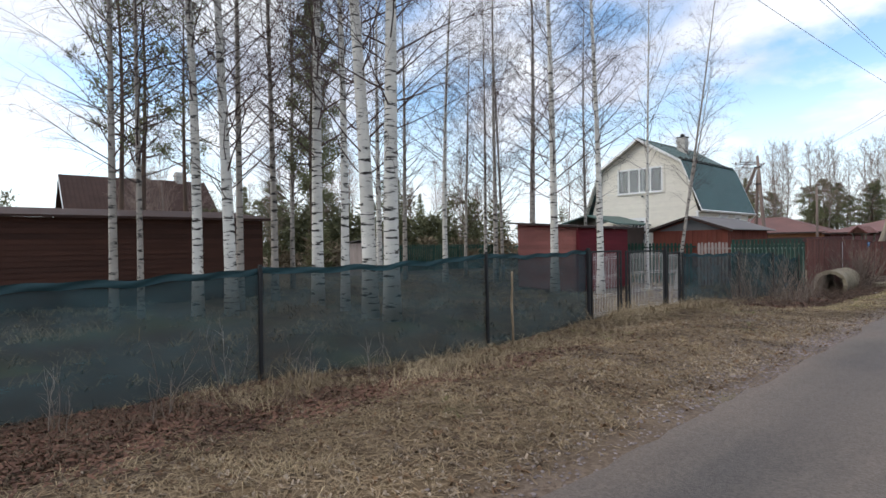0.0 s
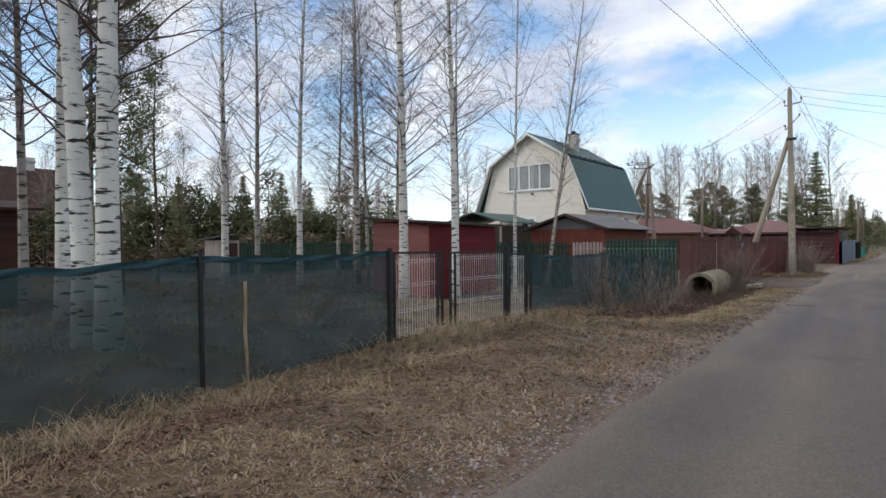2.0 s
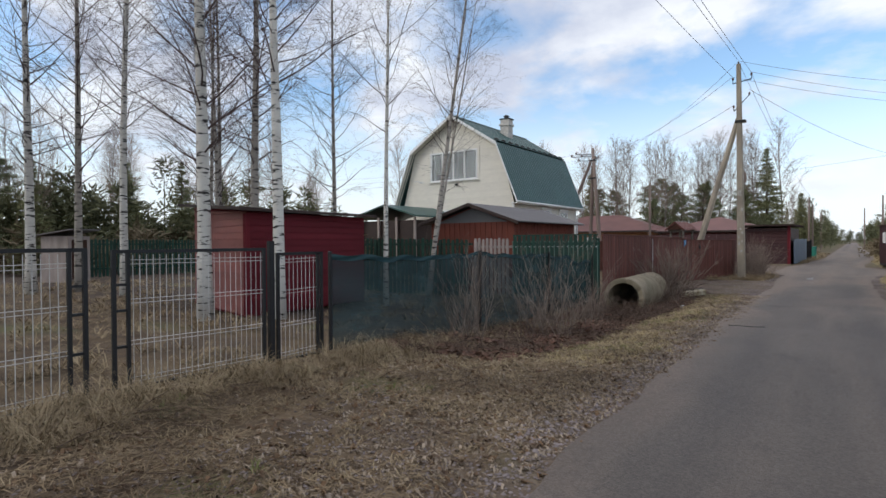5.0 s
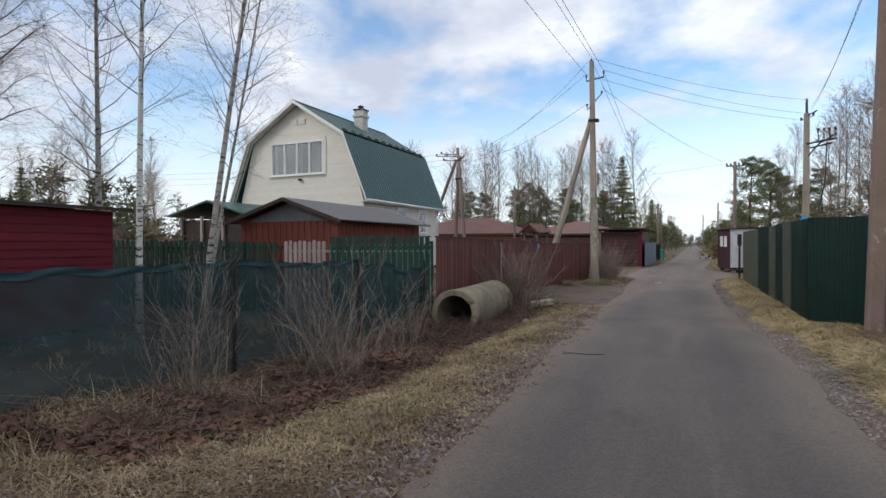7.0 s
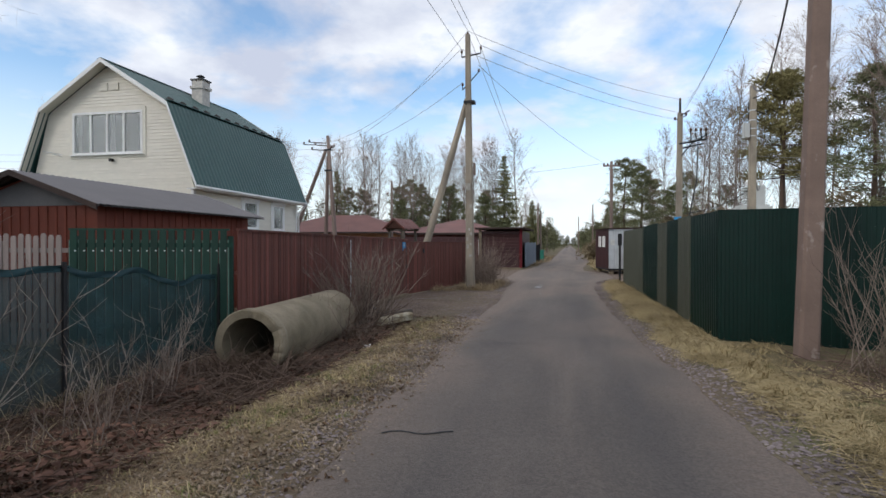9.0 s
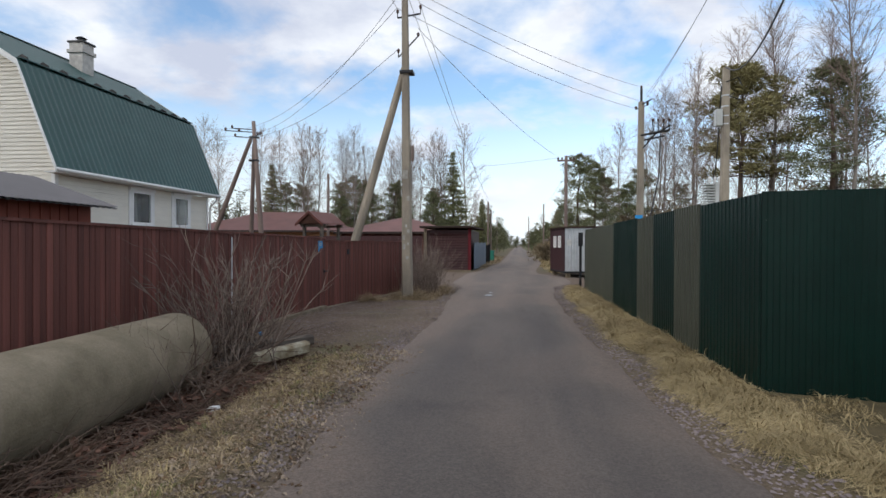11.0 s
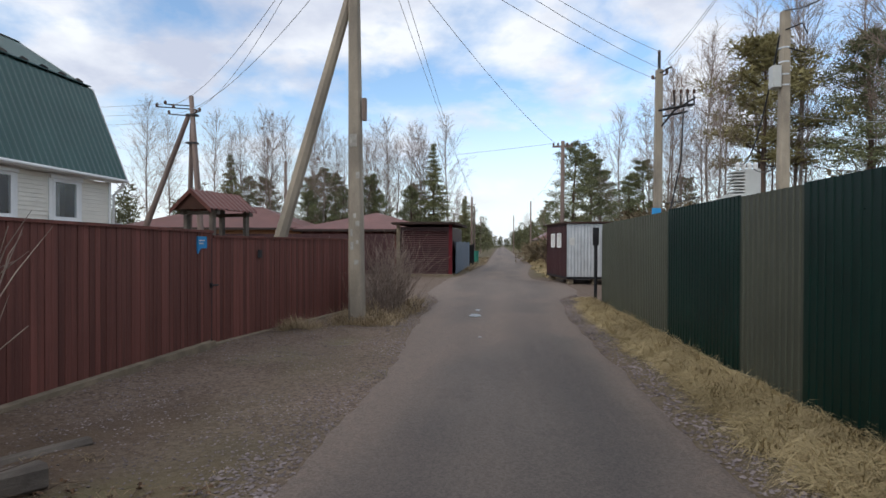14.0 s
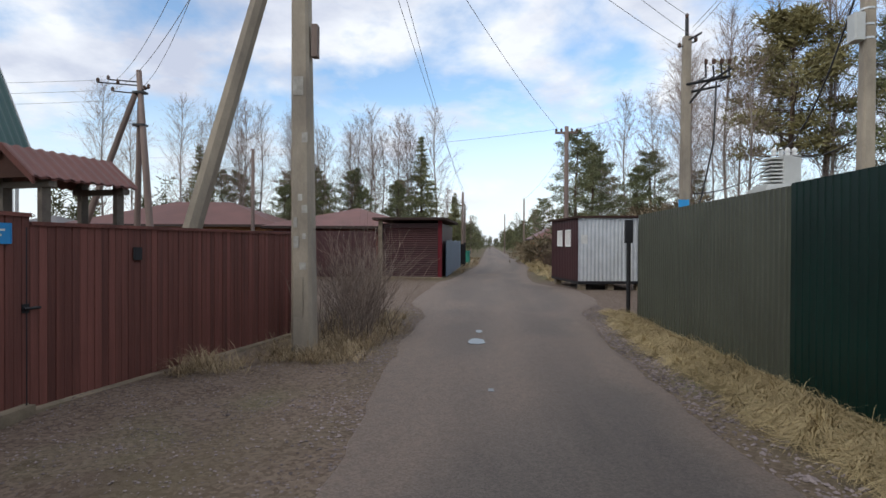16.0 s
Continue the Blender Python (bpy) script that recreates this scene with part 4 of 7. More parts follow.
for k in (-1.9, -0.7, 0.5, 1.66):
    part("porch_post", G().box(k, k + 0.1, 0.06, 0.16, 0, 2.9), PICKET_PALE, pf)


# ---- sheds ----
def boards_on(f, a, b, z0, ztop_a, ztop_b, material, h=0.14):
    """Lapped horizontal boards on the wall from a to b (local x, y), up to a sloping top."""
    d = Vector((b[0] - a[0], b[1] - a[1], 0))
    length = d.length
    d.normalize()
    nrm = Vector((d.y, -d.x, 0))
    z = z0
    while z < max(ztop_a, ztop_b) - 0.02:
        ta, tb = min(z + h, ztop_a), min(z + h, ztop_b)
        ra, rb = 0.0, length
        if ztop_a <= z:
            ra = length * (z - ztop_a) / max(1e-6, ztop_b - ztop_a)
            ta = z + 0.001
        if ztop_b <= z:
            rb = length * (ztop_a - z) / max(1e-6, ztop_a - ztop_b)
            tb = z + 0.001
        A, B = Vector((*a, 0)) + d * ra, Vector((*a, 0)) + d * rb
        lo, hi = nrm * 0.026, nrm * 0.010
        g = G().add([tuple(A + lo + Vector((0, 0, z))), tuple(B + lo + Vector((0, 0, z))), tuple(B + hi + Vector((0, 0, tb - 0.003))), tuple(A + hi + Vector((0, 0, ta - 0.003))),
                     tuple(A + Vector((0, 0, z))), tuple(B + Vector((0, 0, z))), tuple(B + Vector((0, 0, tb - 0.003))), tuple(A + Vector((0, 0, ta - 0.003)))],
                    [(0, 1, 2, 3), (4, 7, 6, 5), (0, 4, 5, 1), (3, 2, 6, 7), (0, 3, 7, 4), (1, 5, 6, 2)])
        part("board", g, material, f)
        z += h


sh = thing("garden_shed", "dark red boarded shed with a lean-to roof", "shed", pose(-10.35, 15.3, -0.1))
PL = [(0, 0), (-0.3, 3.65), (-3.45, 4.4), (-3.15, 0.72)]
TOP = [2.14, 2.14, 2.40, 2.40]
part("wall", G().add([(x, y, 0) for x, y in PL] + [(x, y, z) for (x, y), z in zip(PL, TOP)], [(3, 2, 1, 0), (4, 5, 6, 7)] + [(i, (i + 1) % 4, 4 + (i + 1) % 4, 4 + i) for i in range(4)]), RED_BOARD, sh)
# boards on this wall are paler and pinker than on the next
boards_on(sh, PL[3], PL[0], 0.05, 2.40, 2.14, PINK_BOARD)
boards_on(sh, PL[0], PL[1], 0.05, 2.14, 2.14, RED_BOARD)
OUT = [(0.22, -0.3), (-0.12, 3.95), (-3.7, 4.7), (-3.4, 0.42)]
part("roof", G().add([(x, y, z + 0.01) for (x, y), z in zip(OUT, TOP)] + [(x, y, z + 0.075) for (x, y), z in zip(OUT, TOP)], [(3, 2, 1, 0), (4, 5, 6, 7)] + [(i, (i + 1) % 4, 4 + (i + 1) % 4, 4 + i) for i in range(4)]), DARK_BOARD, sh, "dark felt roof edge")
part("corner_post", G().box(-0.05, 0.045, -0.045, 0.05, 0.02, 2.1), RED_BOARD, sh)

og = thing("rust_red_shed", "rust red shed with a grey metal gable roof", "shed", pose(-10.25, 23.65, -0.3))
part("wall", G().prism([(-1.75, 0, 0), (1.45, 0, 0), (1.45, 0, 2.32), (-0.05, 0, 2.85), (-1.75, 0, 2.32)], (0, 4.7, 0)), ORANGE_BOARD, og)
part("gable_panel", G().prism([(-1.5, -0.02, 2.33), (1.25, -0.02, 2.33), (-0.05, -0.02, 2.8)], (0, 0.02, 0)), GREY_BOARD, og, "grey gable board")
for k in range(-8, 7):
    part("cover_strip", G().box(k * 0.2 - 0.02, k * 0.2 + 0.02, -0.018, 0.0, 0.1, 2.32), ORANGE_BOARD, og)
for k in range(1, 23):
    part("cover_strip", G().box(1.45, 1.468, k * 0.2 - 0.02, k * 0.2 + 0.02, 0.1, 2.3), ORANGE_BOARD, og)
for sgn, xe in ((1, 1.75), (-1, -2.1)):
    rows = []
    for s in (0, 1):
        rows.append([(-0.05 + (xe + 0.05) * s, -0.3 + i * 0.075, (2.94 if s == 0 else 2.32) + (0.02 if i % 2 else 0)) for i in range(72)])
    g = G().sheet(rows).sheet([[(a, b, c - 0.035) for a, b, c in r] for r in rows])
    part("roof_sheet", g, ROOF_GREY, og, "grey corrugated roof sheet")
    part("barge_board", G().prism([(-0.05, -0.33, 2.95), (xe, -0.33, 2.33), (xe, -0.33, 2.23), (-0.05, -0.33, 2.85)], (0, 0.03, 0)), DARK_BOARD, og)

# long brown barn and the house behind it
bn = thing("brown_barn", "long brown boarded barn with a metal roof edge", "barn", pose(-17.1, 7.5, -0.1, 0, 0, -4))
part("wall", G().box(-3.5, 0, -16, 0, 0, 2.5), BROWN_BOARD, bn)
for k in range(17):
    part("board", G().prism([(0.03, 0, 0.05 + k * 0.145), (0.012, 0, 0.19 + k * 0.145), (0, 0, 0.19 + k * 0.145), (0, 0, 0.05 + k * 0.145)], (0, -16, 0)), BROWN_BOARD, bn)
part("roof", G().prism([(0.25, 0.3, 2.5), (0.25, 0.3, 2.56), (-3.8, 0.3, 3.0), (-3.8, 0.3, 2.94)], (0, -16.4, 0)), ROOF_BROWN, bn)
part("roof_edge", G().box(0.25, 0.28, -16.1, 0.3, 2.5, 2.565), ROOF_BROWN, bn, "brown metal drip edge")
bh = thing("brown_roofed_house", "brown house with a steep brown metal roof", "house", pose(-60.0, 10.2, -0.1, 0, 0, -3) @ Matrix.Diagonal((1.48, 1.48, 1.38, 1)))
part("wall", G().prism([(4, -1.5, 0), (4, -1.5, 3.0), (0, -1.5, 6.0), (-4, -1.5, 3.0), (-4, -1.5, 0)], (0, 7.5, 0)), BROWN_BOARD, bh)
for sgn in (1, -1):
    rows = [[(sgn * x, -2 + i * 0.12, z + (0.03 if i % 2 else 0)) for i in range(72)] for x, z in ((0, 6.25), (4.6, 2.75))]
    part("roof", G().sheet(rows).sheet([[(a, b, c - 0.05) for a, b, c in r] for r in rows]), ROOF_BROWN, bh)
part("chimney", G().chamfer(-0.3, 0.3, 4.6, 5.2, 5.8, 6.9, 0.02).chamfer(-0.36, 0.36, 4.54, 5.26, 6.6, 6.7, 0.02), WHITE_BRICK, bh)
part("gable_trim", G().prism([(4.62, -2.03, 2.7), (0, -2.03, 6.25), (0, -2.03, 6.05), (4.4, -2.03, 2.7)], (0, 0.04, 0)), WHITE, bh)

ot = thing("outhouse", "small pale and brown wooden outhouse", "outhouse", pose(-27.0, 18.0, -0.15, 0, 0, 30))
part("wall", G().box(-0.6, 0.6, -0.6, 0.6, 0, 1.9), PICKET_PALE, ot)
part("door", G().box(0.6, 0.63, -0.4, 0.4, 0.1, 1.75), BROWN_BOARD, ot)
part("roof", G().prism([(-0.8, -0.8, 1.9), (0.9, -0.8, 2.15), (0.9, -0.8, 2.2), (-0.8, -0.8, 1.95)], (0, 1.6, 0)), ROOF_GREY, ot)


# ---- utility poles ----
def insulator(parent, m, mat=None):
    """A porcelain bell on its pin."""
    mat = mat or PORCELAIN
    ps = [(0, 0), (0.035, 0.0), (0.045, 0.03), (0.03, 0.05), (0.05, 0.06), (0.03, 0.10), (0.0, 0.12)]
    k = m.to_scale().x
    pts = [m @ Vector((0, 0, z)) for _, z in ps]
    part("insulator", G().tube(pts, [max(0.004, r * k) for r, _ in ps], 8), mat, parent, rounded=True)


def pole(name, label, x, y, h, r0, r1, mat, lean=(0, 0), concrete=False):
    z = gz(x, y)
    f = thing(name, label, "utility pole", pose(x, y, z))
    top = (lean[0], lean[1], h)
    if concrete:
        g = G()
        rows = []
        for t, r in ((-0.06, r0), (0, r0), (0.5, (r0 + r1) / 2), (1, r1)):
            c = 0.3 * r
            rows.append([(lean[0] * t + px, lean[1] * t + py, h * t) for px, py in ((-r + c, -r), (r - c, -r), (r, -r + c), (r, r - c), (r - c, r), (-r + c, r), (-r, r - c), (-r, -r + c), (-r + c, -r))])
        g.sheet(rows)
        g.f.append(tuple(range(len(g.v) - 9, len(g.v) - 1)))
        part("shaft", g, mat, f)
    else:
        part("shaft", G().tube([(0, 0, -0.5), (0, 0, 0), (lean[0] * 0.5, lean[1] * 0.5, h * 0.5), top], [r0, r0, (r0 + r1) / 2, r1], 12), mat, f, rounded=True)
    return f


# main pole with its strut
p1 = pole("utility_pole", "tall grey concrete utility pole with paper notices", -4.06, 35.15, 9.25, 0.155, 0.085, POLE_CONCRETE, (-0.12, 0.05), True)
part("strut", G().tube([(-2.2, -0.15, -0.4), (-0.14, 0.12, 6.95)], [0.15, 0.10], 8), POLE_CONCRETE, p1, "leaning concrete strut")
part("clamp", G().box(-0.24, 0.16, -0.14, 0.22, 6.75, 6.83).tube([(-0.2, 0.1, 6.8), (0.16, -0.1, 6.8)], 0.02, 6), BLACK_METAL, p1)
part("crossarm", G().tube([(-0.34, 0.05, 8.45), (0.36, 0.05, 8.55)], 0.025, 6).tube([(-0.34, 0.05, 8.45), (-0.34, 0.05, 8.6)], 0.016, 6).tube([(0.36, 0.05, 8.55), (0.36, 0.05, 8.7)], 0.016, 6), BLACK_METAL, p1)
part("lower_bracket", G().tube([(-0.3, 0.0, 7.25), (0.28, 0.1, 7.9)], 0.02, 6).tube([(-0.3, 0.0, 7.25), (-0.3, 0.0, 7.4)], 0.016, 6), BLACK_METAL, p1)
for a, b, c in ((-0.34, 0.05, 8.6), (0.36, 0.05, 8.7), (-0.12, 0.05, 9.24), (-0.3, 0, 7.4), (0.28, 0.1, 7.9)):
    insulator(p1, Matrix.Translation((a, b, c)))
for zc, w, hh, dx in ((3.6, 0.15, 0.26, -0.02), (1.98, 0.08, 0.11, 0.06), (1.5, 0.07, 0.16, -0.06), (2.95, 0.08, 0.14, 0.07), (1.2, 0.09, 0.10, 0.03), (1.78, 0.05, 0.14, -0.07), (2.15, 0.06, 0.09, 0.0), (1.62, 0.05, 0.08, 0.05)):
    rr = lerp(0.155, 0.085, zc / 9.25)
    part("notice", G().box(dx - w / 2, dx + w / 2, -rr - 0.012, -rr - 0.004, zc, zc + hh, Matrix.Translation((-0.12 * zc / 9.25, 0.05 * zc / 9.25, 0))), OLD_PAPER, p1, "torn paper notice")
part("meter_plate", G().box(0.10, 0.18, -0.06, 0.06, 4.15, 4.6), POLE_WOOD, p1, "rusty side plate")
part("lower_paint", G().box(-0.1, 0.02, -0.162, -0.157, 0.55, 1.1), POLE_CONCRETE, p1)

# pole by the green fence
pr = pole("utility_pole", "old brown weathered utility pole beside the green fence", 2.32, 23.78, 8.6, 0.128, 0.10, POLE_BROWN, (0.28, 0.1), True)
part("crossarm", G().tube([(-0.1, 0.1, 8.3), (0.7, 0.1, 8.35)], 0.03, 6), BLACK_METAL, pr)
# three-legged pole behind the well
p2 = thing("utility_pole", "wooden A-frame utility pole with a leaning strut", "utility pole", pose(-16.3, 50.3, gz(-16.3, 50.3)))
part("shaft", G().tube([(0.68, 0, -0.5), (0.66, 0, 0), (0.33, 0, 4.5), (0, 0, 8.95)], [0.16, 0.16, 0.14, 0.11], 10), POLE_WOOD, p2, rounded=True)
part("second_leg", G().tube([(-0.45, 0.5, -0.3), (-0.02, 0.12, 7.6)], [0.15, 0.11], 8), POLE_WOOD, p2)
part("strut", G().tube([(-3.75, 0.4, -0.3), (-0.1, -0.1, 7.9)], [0.16, 0.11], 8), POLE_WOOD, p2)
for z in (6.55, 7.95):
    part("clamp", G().box(-0.2, 0.3, -0.16, 0.2, z, z + 0.09), BLACK_METAL, p2)
g = G()
for a, z in ((-1.3, 8.55), (-1.1, 8.05), (0.5, 8.15)):
    g.tube([(0, 0, z - 0.1), (a, -0.1, z)], 0.03, 6)
g.tube([(-1.6, -0.4, 8.35), (0.2, 0.1, 8.3)], 0.03, 6)
part("crossarm", g, BLACK_METAL, p2)
for a, b, c in ((-1.3, -0.1, 8.55), (-1.1, -0.1, 8.05), (-1.55, -0.4, 8.36), (-0.8, -0.2, 8.34), (0.5, -0.1, 8.15), (0.3, -0.05, 8.1)):
    insulator(p2, Matrix.Translation((a, b, c)) @ Matrix.Scale(1.6, 4))
# pole with switch gear
p3 = pole("utility_pole", "grey concrete utility pole with switch gear and a blue plate", 5.35, 46.8, 8.65, 0.17, 0.125, POLE_CONCRETE, (0.05, 0), True)
part("pin", G().tube([(0.05, 0, 8.5), (0.05, 0, 9.28)], 0.06, 6).tube([(0.05, -0.1, 8.5), (0.5, -0.1, 8.75)], 0.04, 6), BLACK_METAL, p3, "dark metal top pin")
part("brace", G().tube([(0.1, -0.1, 6.35), (0.55, -0.3, 6.95), (1.3, -0.5, 7.4)], 0.04, 6), BLACK_METAL, p3)
part("down_cable", G().tube([(0.85, -0.45, 7.0), (0.8, -0.4, 5.0), (0.5, -0.2, 3.2), (0.2, -0.1, 2.2)], 0.03, 6), CABLE, p3)
g = G().tube([(0.0, -0.1, 7.0), (0.5, -0.3, 7.05), (1.25, -0.5, 7.15)], 0.05, 6).tube([(0.0, 0, 6.75), (1.2, 0.1, 7.0)], 0.045, 6)
for k in range(4):
    g.tube([(0.45 + 0.25 * k, -0.6, 7.1), (0.5 + 0.25 * k, 0.2, 7.2)], 0.035, 5)
    g.tube([(0.5 + 0.25 * k, -0.5, 7.15), (0.45 + 0.25 * k, -0.55, 7.6 - 0.1 * (k % 2))], 0.03, 5)
part("switch_gear", g, BLACK_METAL, p3, "dark switch frame")
for k in range(4):
    insulator(p3, Matrix.Translation((0.47 + 0.25 * k, -0.55, 7.55)) @ Matrix.Scale(1.5, 4))
for a, z in ((-0.2, 8.3), (0.35, 8.5), (0.05, 9.3)):
    insulator(p3, Matrix.Translation((a, 0, z)) @ Matrix.Scale(1.4, 4))
part("arm", G().tube([(-0.2, 0, 8.3), (0.35, 0, 8.5)], 0.025, 6), BLACK_METAL, p3)
part("plate", G().box(-0.25, 0.1, -0.19, -0.175, 2.8, 3.1), SIGN_BLUE, p3, "blue number plate")
# pole behind the green fence, with a cable box
p4 = pole("utility_pole", "grey utility pole with a white box and cable", 6.85, 40.3, 8.15, 0.16, 0.11, POLE_CONCRETE, (0.05, 0), True)
part("cable_box", G().chamfer(-0.35, -0.12, -0.2, 0.1, 6.0, 6.6, 0.03), TRANSFORMER, p4, "white cable box")
for z in (6.05, 6.35, 6.7, 7.1):
    part("band", G().tube([(0.03, 0, z), (0.03, 0, z + 0.04)], 0.15, 10), GALV, p4)
part("hook", G().tube([(0, -0.1, 7.6), (0.35, -0.3, 7.7), (0.5, -0.3, 7.4)], 0.02, 6), BLACK_METAL, p4)
part("hook", G().tube([(0.1, -0.1, 7.1), (0.4, -0.3, 6.9), (0.5, -0.3, 7.05)], 0.02, 6), BLACK_METAL, p4)
# poles further off
p5 = pole("utility_pole", "dark wooden utility pole with a short crossarm", 2.6, 54.6, 7.3, 0.13, 0.10, POLE_WOOD)
part("crossarm", G().box(-0.55, 0.55, -0.05, 0.05, 6.95, 7.05), POLE_WOOD, p5)
for a in (-0.5, -0.25, 0.25, 0.5):
    insulator(p5, Matrix.Translation((a, 0, 7.05)) @ Matrix.Scale(1.4, 4))
for x, y, h, lab in ((-2.9, 70.0, 5.6, "thin wooden utility pole beside the lane"), (-3.2, 88.0, 6.0, "thin wooden utility pole beside the lane"), (3.6, 92.0, 7.0, "distant wooden utility pole"), (2.9, 125.0, 7.0, "distant wooden utility pole"), (-3.0, 118.0, 6.0, "distant wooden utility pole"), (-13.2, 54.9, 6.4, "dark burnt-looking wooden post"), (16.5, 45.0, 7.2, "brown wooden pole with a strut")):
    q = pole("utility_pole", lab, x, y, h, 0.11, 0.08, POLE_WOOD)
    if x > 16:
        part("strut", G().tube([(3.0, 0.5, 0), (0.1, 0, 5.9)], [0.11, 0.09], 8), POLE_CONCRETE, q)


def wire(a, b, sag, r=0.0085, label="thin overhead power line", mat=None):
    """A line that hangs between two points."""
    a, b = Vector(a), Vector(b)
    c = (a + b) / 2
    pts = [a.lerp(b, i / 24) - Vector((0, 0, 4 * sag * (i / 24) * (1 - i / 24))) - c for i in range(25)]
    single("overhead_wire", G().tube(pts, r, 5), mat or LINE, label, "wire", Matrix.Translation(c), "overhead wires", rounded=True)


T1 = Vector((-4.18, 35.2, -0.28))
for dx, z, ex in ((-0.24, 8.72, -6.4), (0.46, 8.82, -4.6), (0, 9.36, -5.2)):
    wire(T1 + Vector((dx, 0, z)), (ex, -14, z - 0.2), 0.5)
for dx, z, px, pz in ((-0.24, 8.72, 5.15, 8.05), (0.46, 8.82, 5.7, 8.3), (0, 9.36, 5.4, 9.1)):
    wire(T1 + Vector((dx, 0, z)), (px, 46.8, pz), 0.28)
for dx, z, px, pz in ((-0.24, 8.72, -17.4, 8.2), (-0.18, 7.5, -17.6, 7.8), (0, 9.36, -16.0, 8.0)):
    wire(T1 + Vector((dx, 0, z)), (px, 50.2, pz), 0.9)
for dx, z, px, pz in ((0.4, 8.1, 2.2, 6.9), (0.46, 8.82, -2.9, 5.2)):
    wire(T1 + Vector((dx, 0, z)), (px, 54.6 if px > 0 else 70, pz), 0.35)
wire(T1 + Vector((0.0, 0, 9.3)), (-2.8, 70, 5.4), 0.4)
for pz, qz in ((8.2, 8.5), (8.0, 8.7)):
    wire((2.9, 23.9, pz), (5.6, 46.8, qz), 0.5)
wire((2.6, 23.9, 7.9), (6.85, 40.2, 7.9), 1.7, 0.022, "thick black sagging cable", CABLE)
for k in range(3):
    wire((-17.6, 50.1, 8.25 - 0.45 * k), (-60, 44, 8.6 - 0.5 * k), 0.8)
wire((2.1, 54.6, 6.9), (-30, 60, 6.8), 0.7)
wire((3.1, 54.6, 6.9), (3.6, 92, 6.7), 0.5)
wire((5.4, 46.7, 6.9), (3.1, 54.6, 6.9), 0.3)
for k in range(2):
    wire((6.95, 40.2, 5.0 - 0.5 * k), (16.5, 45, 6.6 - 0.6 * k), 0.5)
wire((5.6, 46.6, 3.0), (9.3, 48.7, 4.3), 0.25, 0.02, "black cable to the transformer", CABLE)
wire((6.7, 40.2, 7.2), (9.4, 48.6, 4.8), 0.9, 0.025, "black cable to the transformer", CABLE)
wire((7.0, 40.2, 3.9), (9.9, 48.6, 4.6), 0.3, 0.02, "black cable to the transformer", CABLE)

# ---- pipe, beams and bits by the ditch ----
pa, pb = Vector((-4.98, 22.15, 0.0)), Vector((-5.22, 25.45, 0.02))
m, length = along(pa, pb)
PIPE = surface("stained_concrete", (0.285, 0.235, 0.165), 0.92, var=0.5, scale=1.6, bump=0.5, grain=45, other=(0.13, 0.108, 0.068), piece=0)


def pipe():
    f = thing("concrete_pipe", "weathered concrete pipe lying in dead weeds", "pipe", m)
    ro, ri, n = 0.47, 0.37, 64
    rings = []
    for x, r, rim in ((0.0, ri, 1), (0.0, ro + 0.0, 1), (0.02, ro + 0.02, 1), (0.16, ro + 0.018, 0), (0.24, ro, 0), (length * 0.5, ro - 0.004, 0), (length - 0.03, ro, 0), (length, ro - 0.025, 1), (length, ri, 1), (length * 0.5, ri, 0), (0.0, ri, 1)):
        ring = []
        for j in range(n + 1):
            a = 2 * math.pi * (j % n) / n
            c = n2(math.cos(a) * 2, math.sin(a) * 2, 1.7, x)
            chip = 0.05 * max(0.0, n2(math.cos(a) * 3, math.sin(a) * 3, 1.3, 5 + x) - 0.1) if rim else 0.0
            q = r * (1 + 0.012 * c) - (chip if r > ri else 0.0)
            ring.append((x + (chip * 1.6 if x < 0.1 else 0.0), q * math.cos(a), q * math.sin(a)))
        rings.append(ring)
    part("shell", G().sheet(rings), PIPE, f)
    return f
pipe()

PEELING = surface("peeling_paint", (0.46, 0.42, 0.32), 0.8, var=0.4, scale=7, bump=0.3, grain=40, other=(0.22, 0.17, 0.10))


def beam(name, label, a, b, w, h, mat, roll=0):
    mm, ln = along(a, b)
    tilt = math.degrees(math.atan2(b[2] - a[2], ln))
    single(name, G().prism([(0, -w / 2, 0.02), (0, -w / 2 + 0.02, 0), (0, w / 2 - 0.02, 0), (0, w / 2, 0.02), (0, w / 2, h - 0.03), (0, w / 2 - 0.03, h), (0, -w / 2 + 0.03, h), (0, -w / 2, h - 0.03)], (ln, 0, 0), mm @ pose(0, 0, 0, roll, -tilt, 0)), mat, label, "beam", Matrix(), "old beams")


z0 = gz(-4.3, 26.3)
beam("old_beam", "pale peeling painted beam on the verge", (-4.42, 25.9, z0 + 0.06), (-4.0, 26.7, z0 + 0.09), 0.15, 0.16, PEELING, 8)
beam("old_beam", "dark rotten wooden beam in the weeds", (-5.1, 25.9, z0 + 0.12), (-4.2, 27.4, z0 + 0.06), 0.2, 0.16, OLD_WOOD, -6)
beam("old_beam", "dark rotten wooden beam in the weeds", (-4.9, 25.6, z0 + 0.02), (-4.35, 27.0, z0 + 0.02), 0.2, 0.12, OLD_WOOD, 3)
beam("old_beam", "weathered grey board lying on the verge", (-5.3, 27.0, z0 + 0.02), (-4.5, 28.2, z0 + 0.03), 0.14, 0.06, OLD_WOOD, 0)
single("crushed_cup", G().tube([(0, 0, 0), (0.02, 0.01, 0.05), (0.09, 0.03, 0.08)], [0.035, 0.045, 0.03], 9), WHITE, "crushed white cup in the grass", "litter", pose(-4.15, 24.35, gz(-4.15, 24.35) + 0.02, 70, 10, 30), rounded=True)
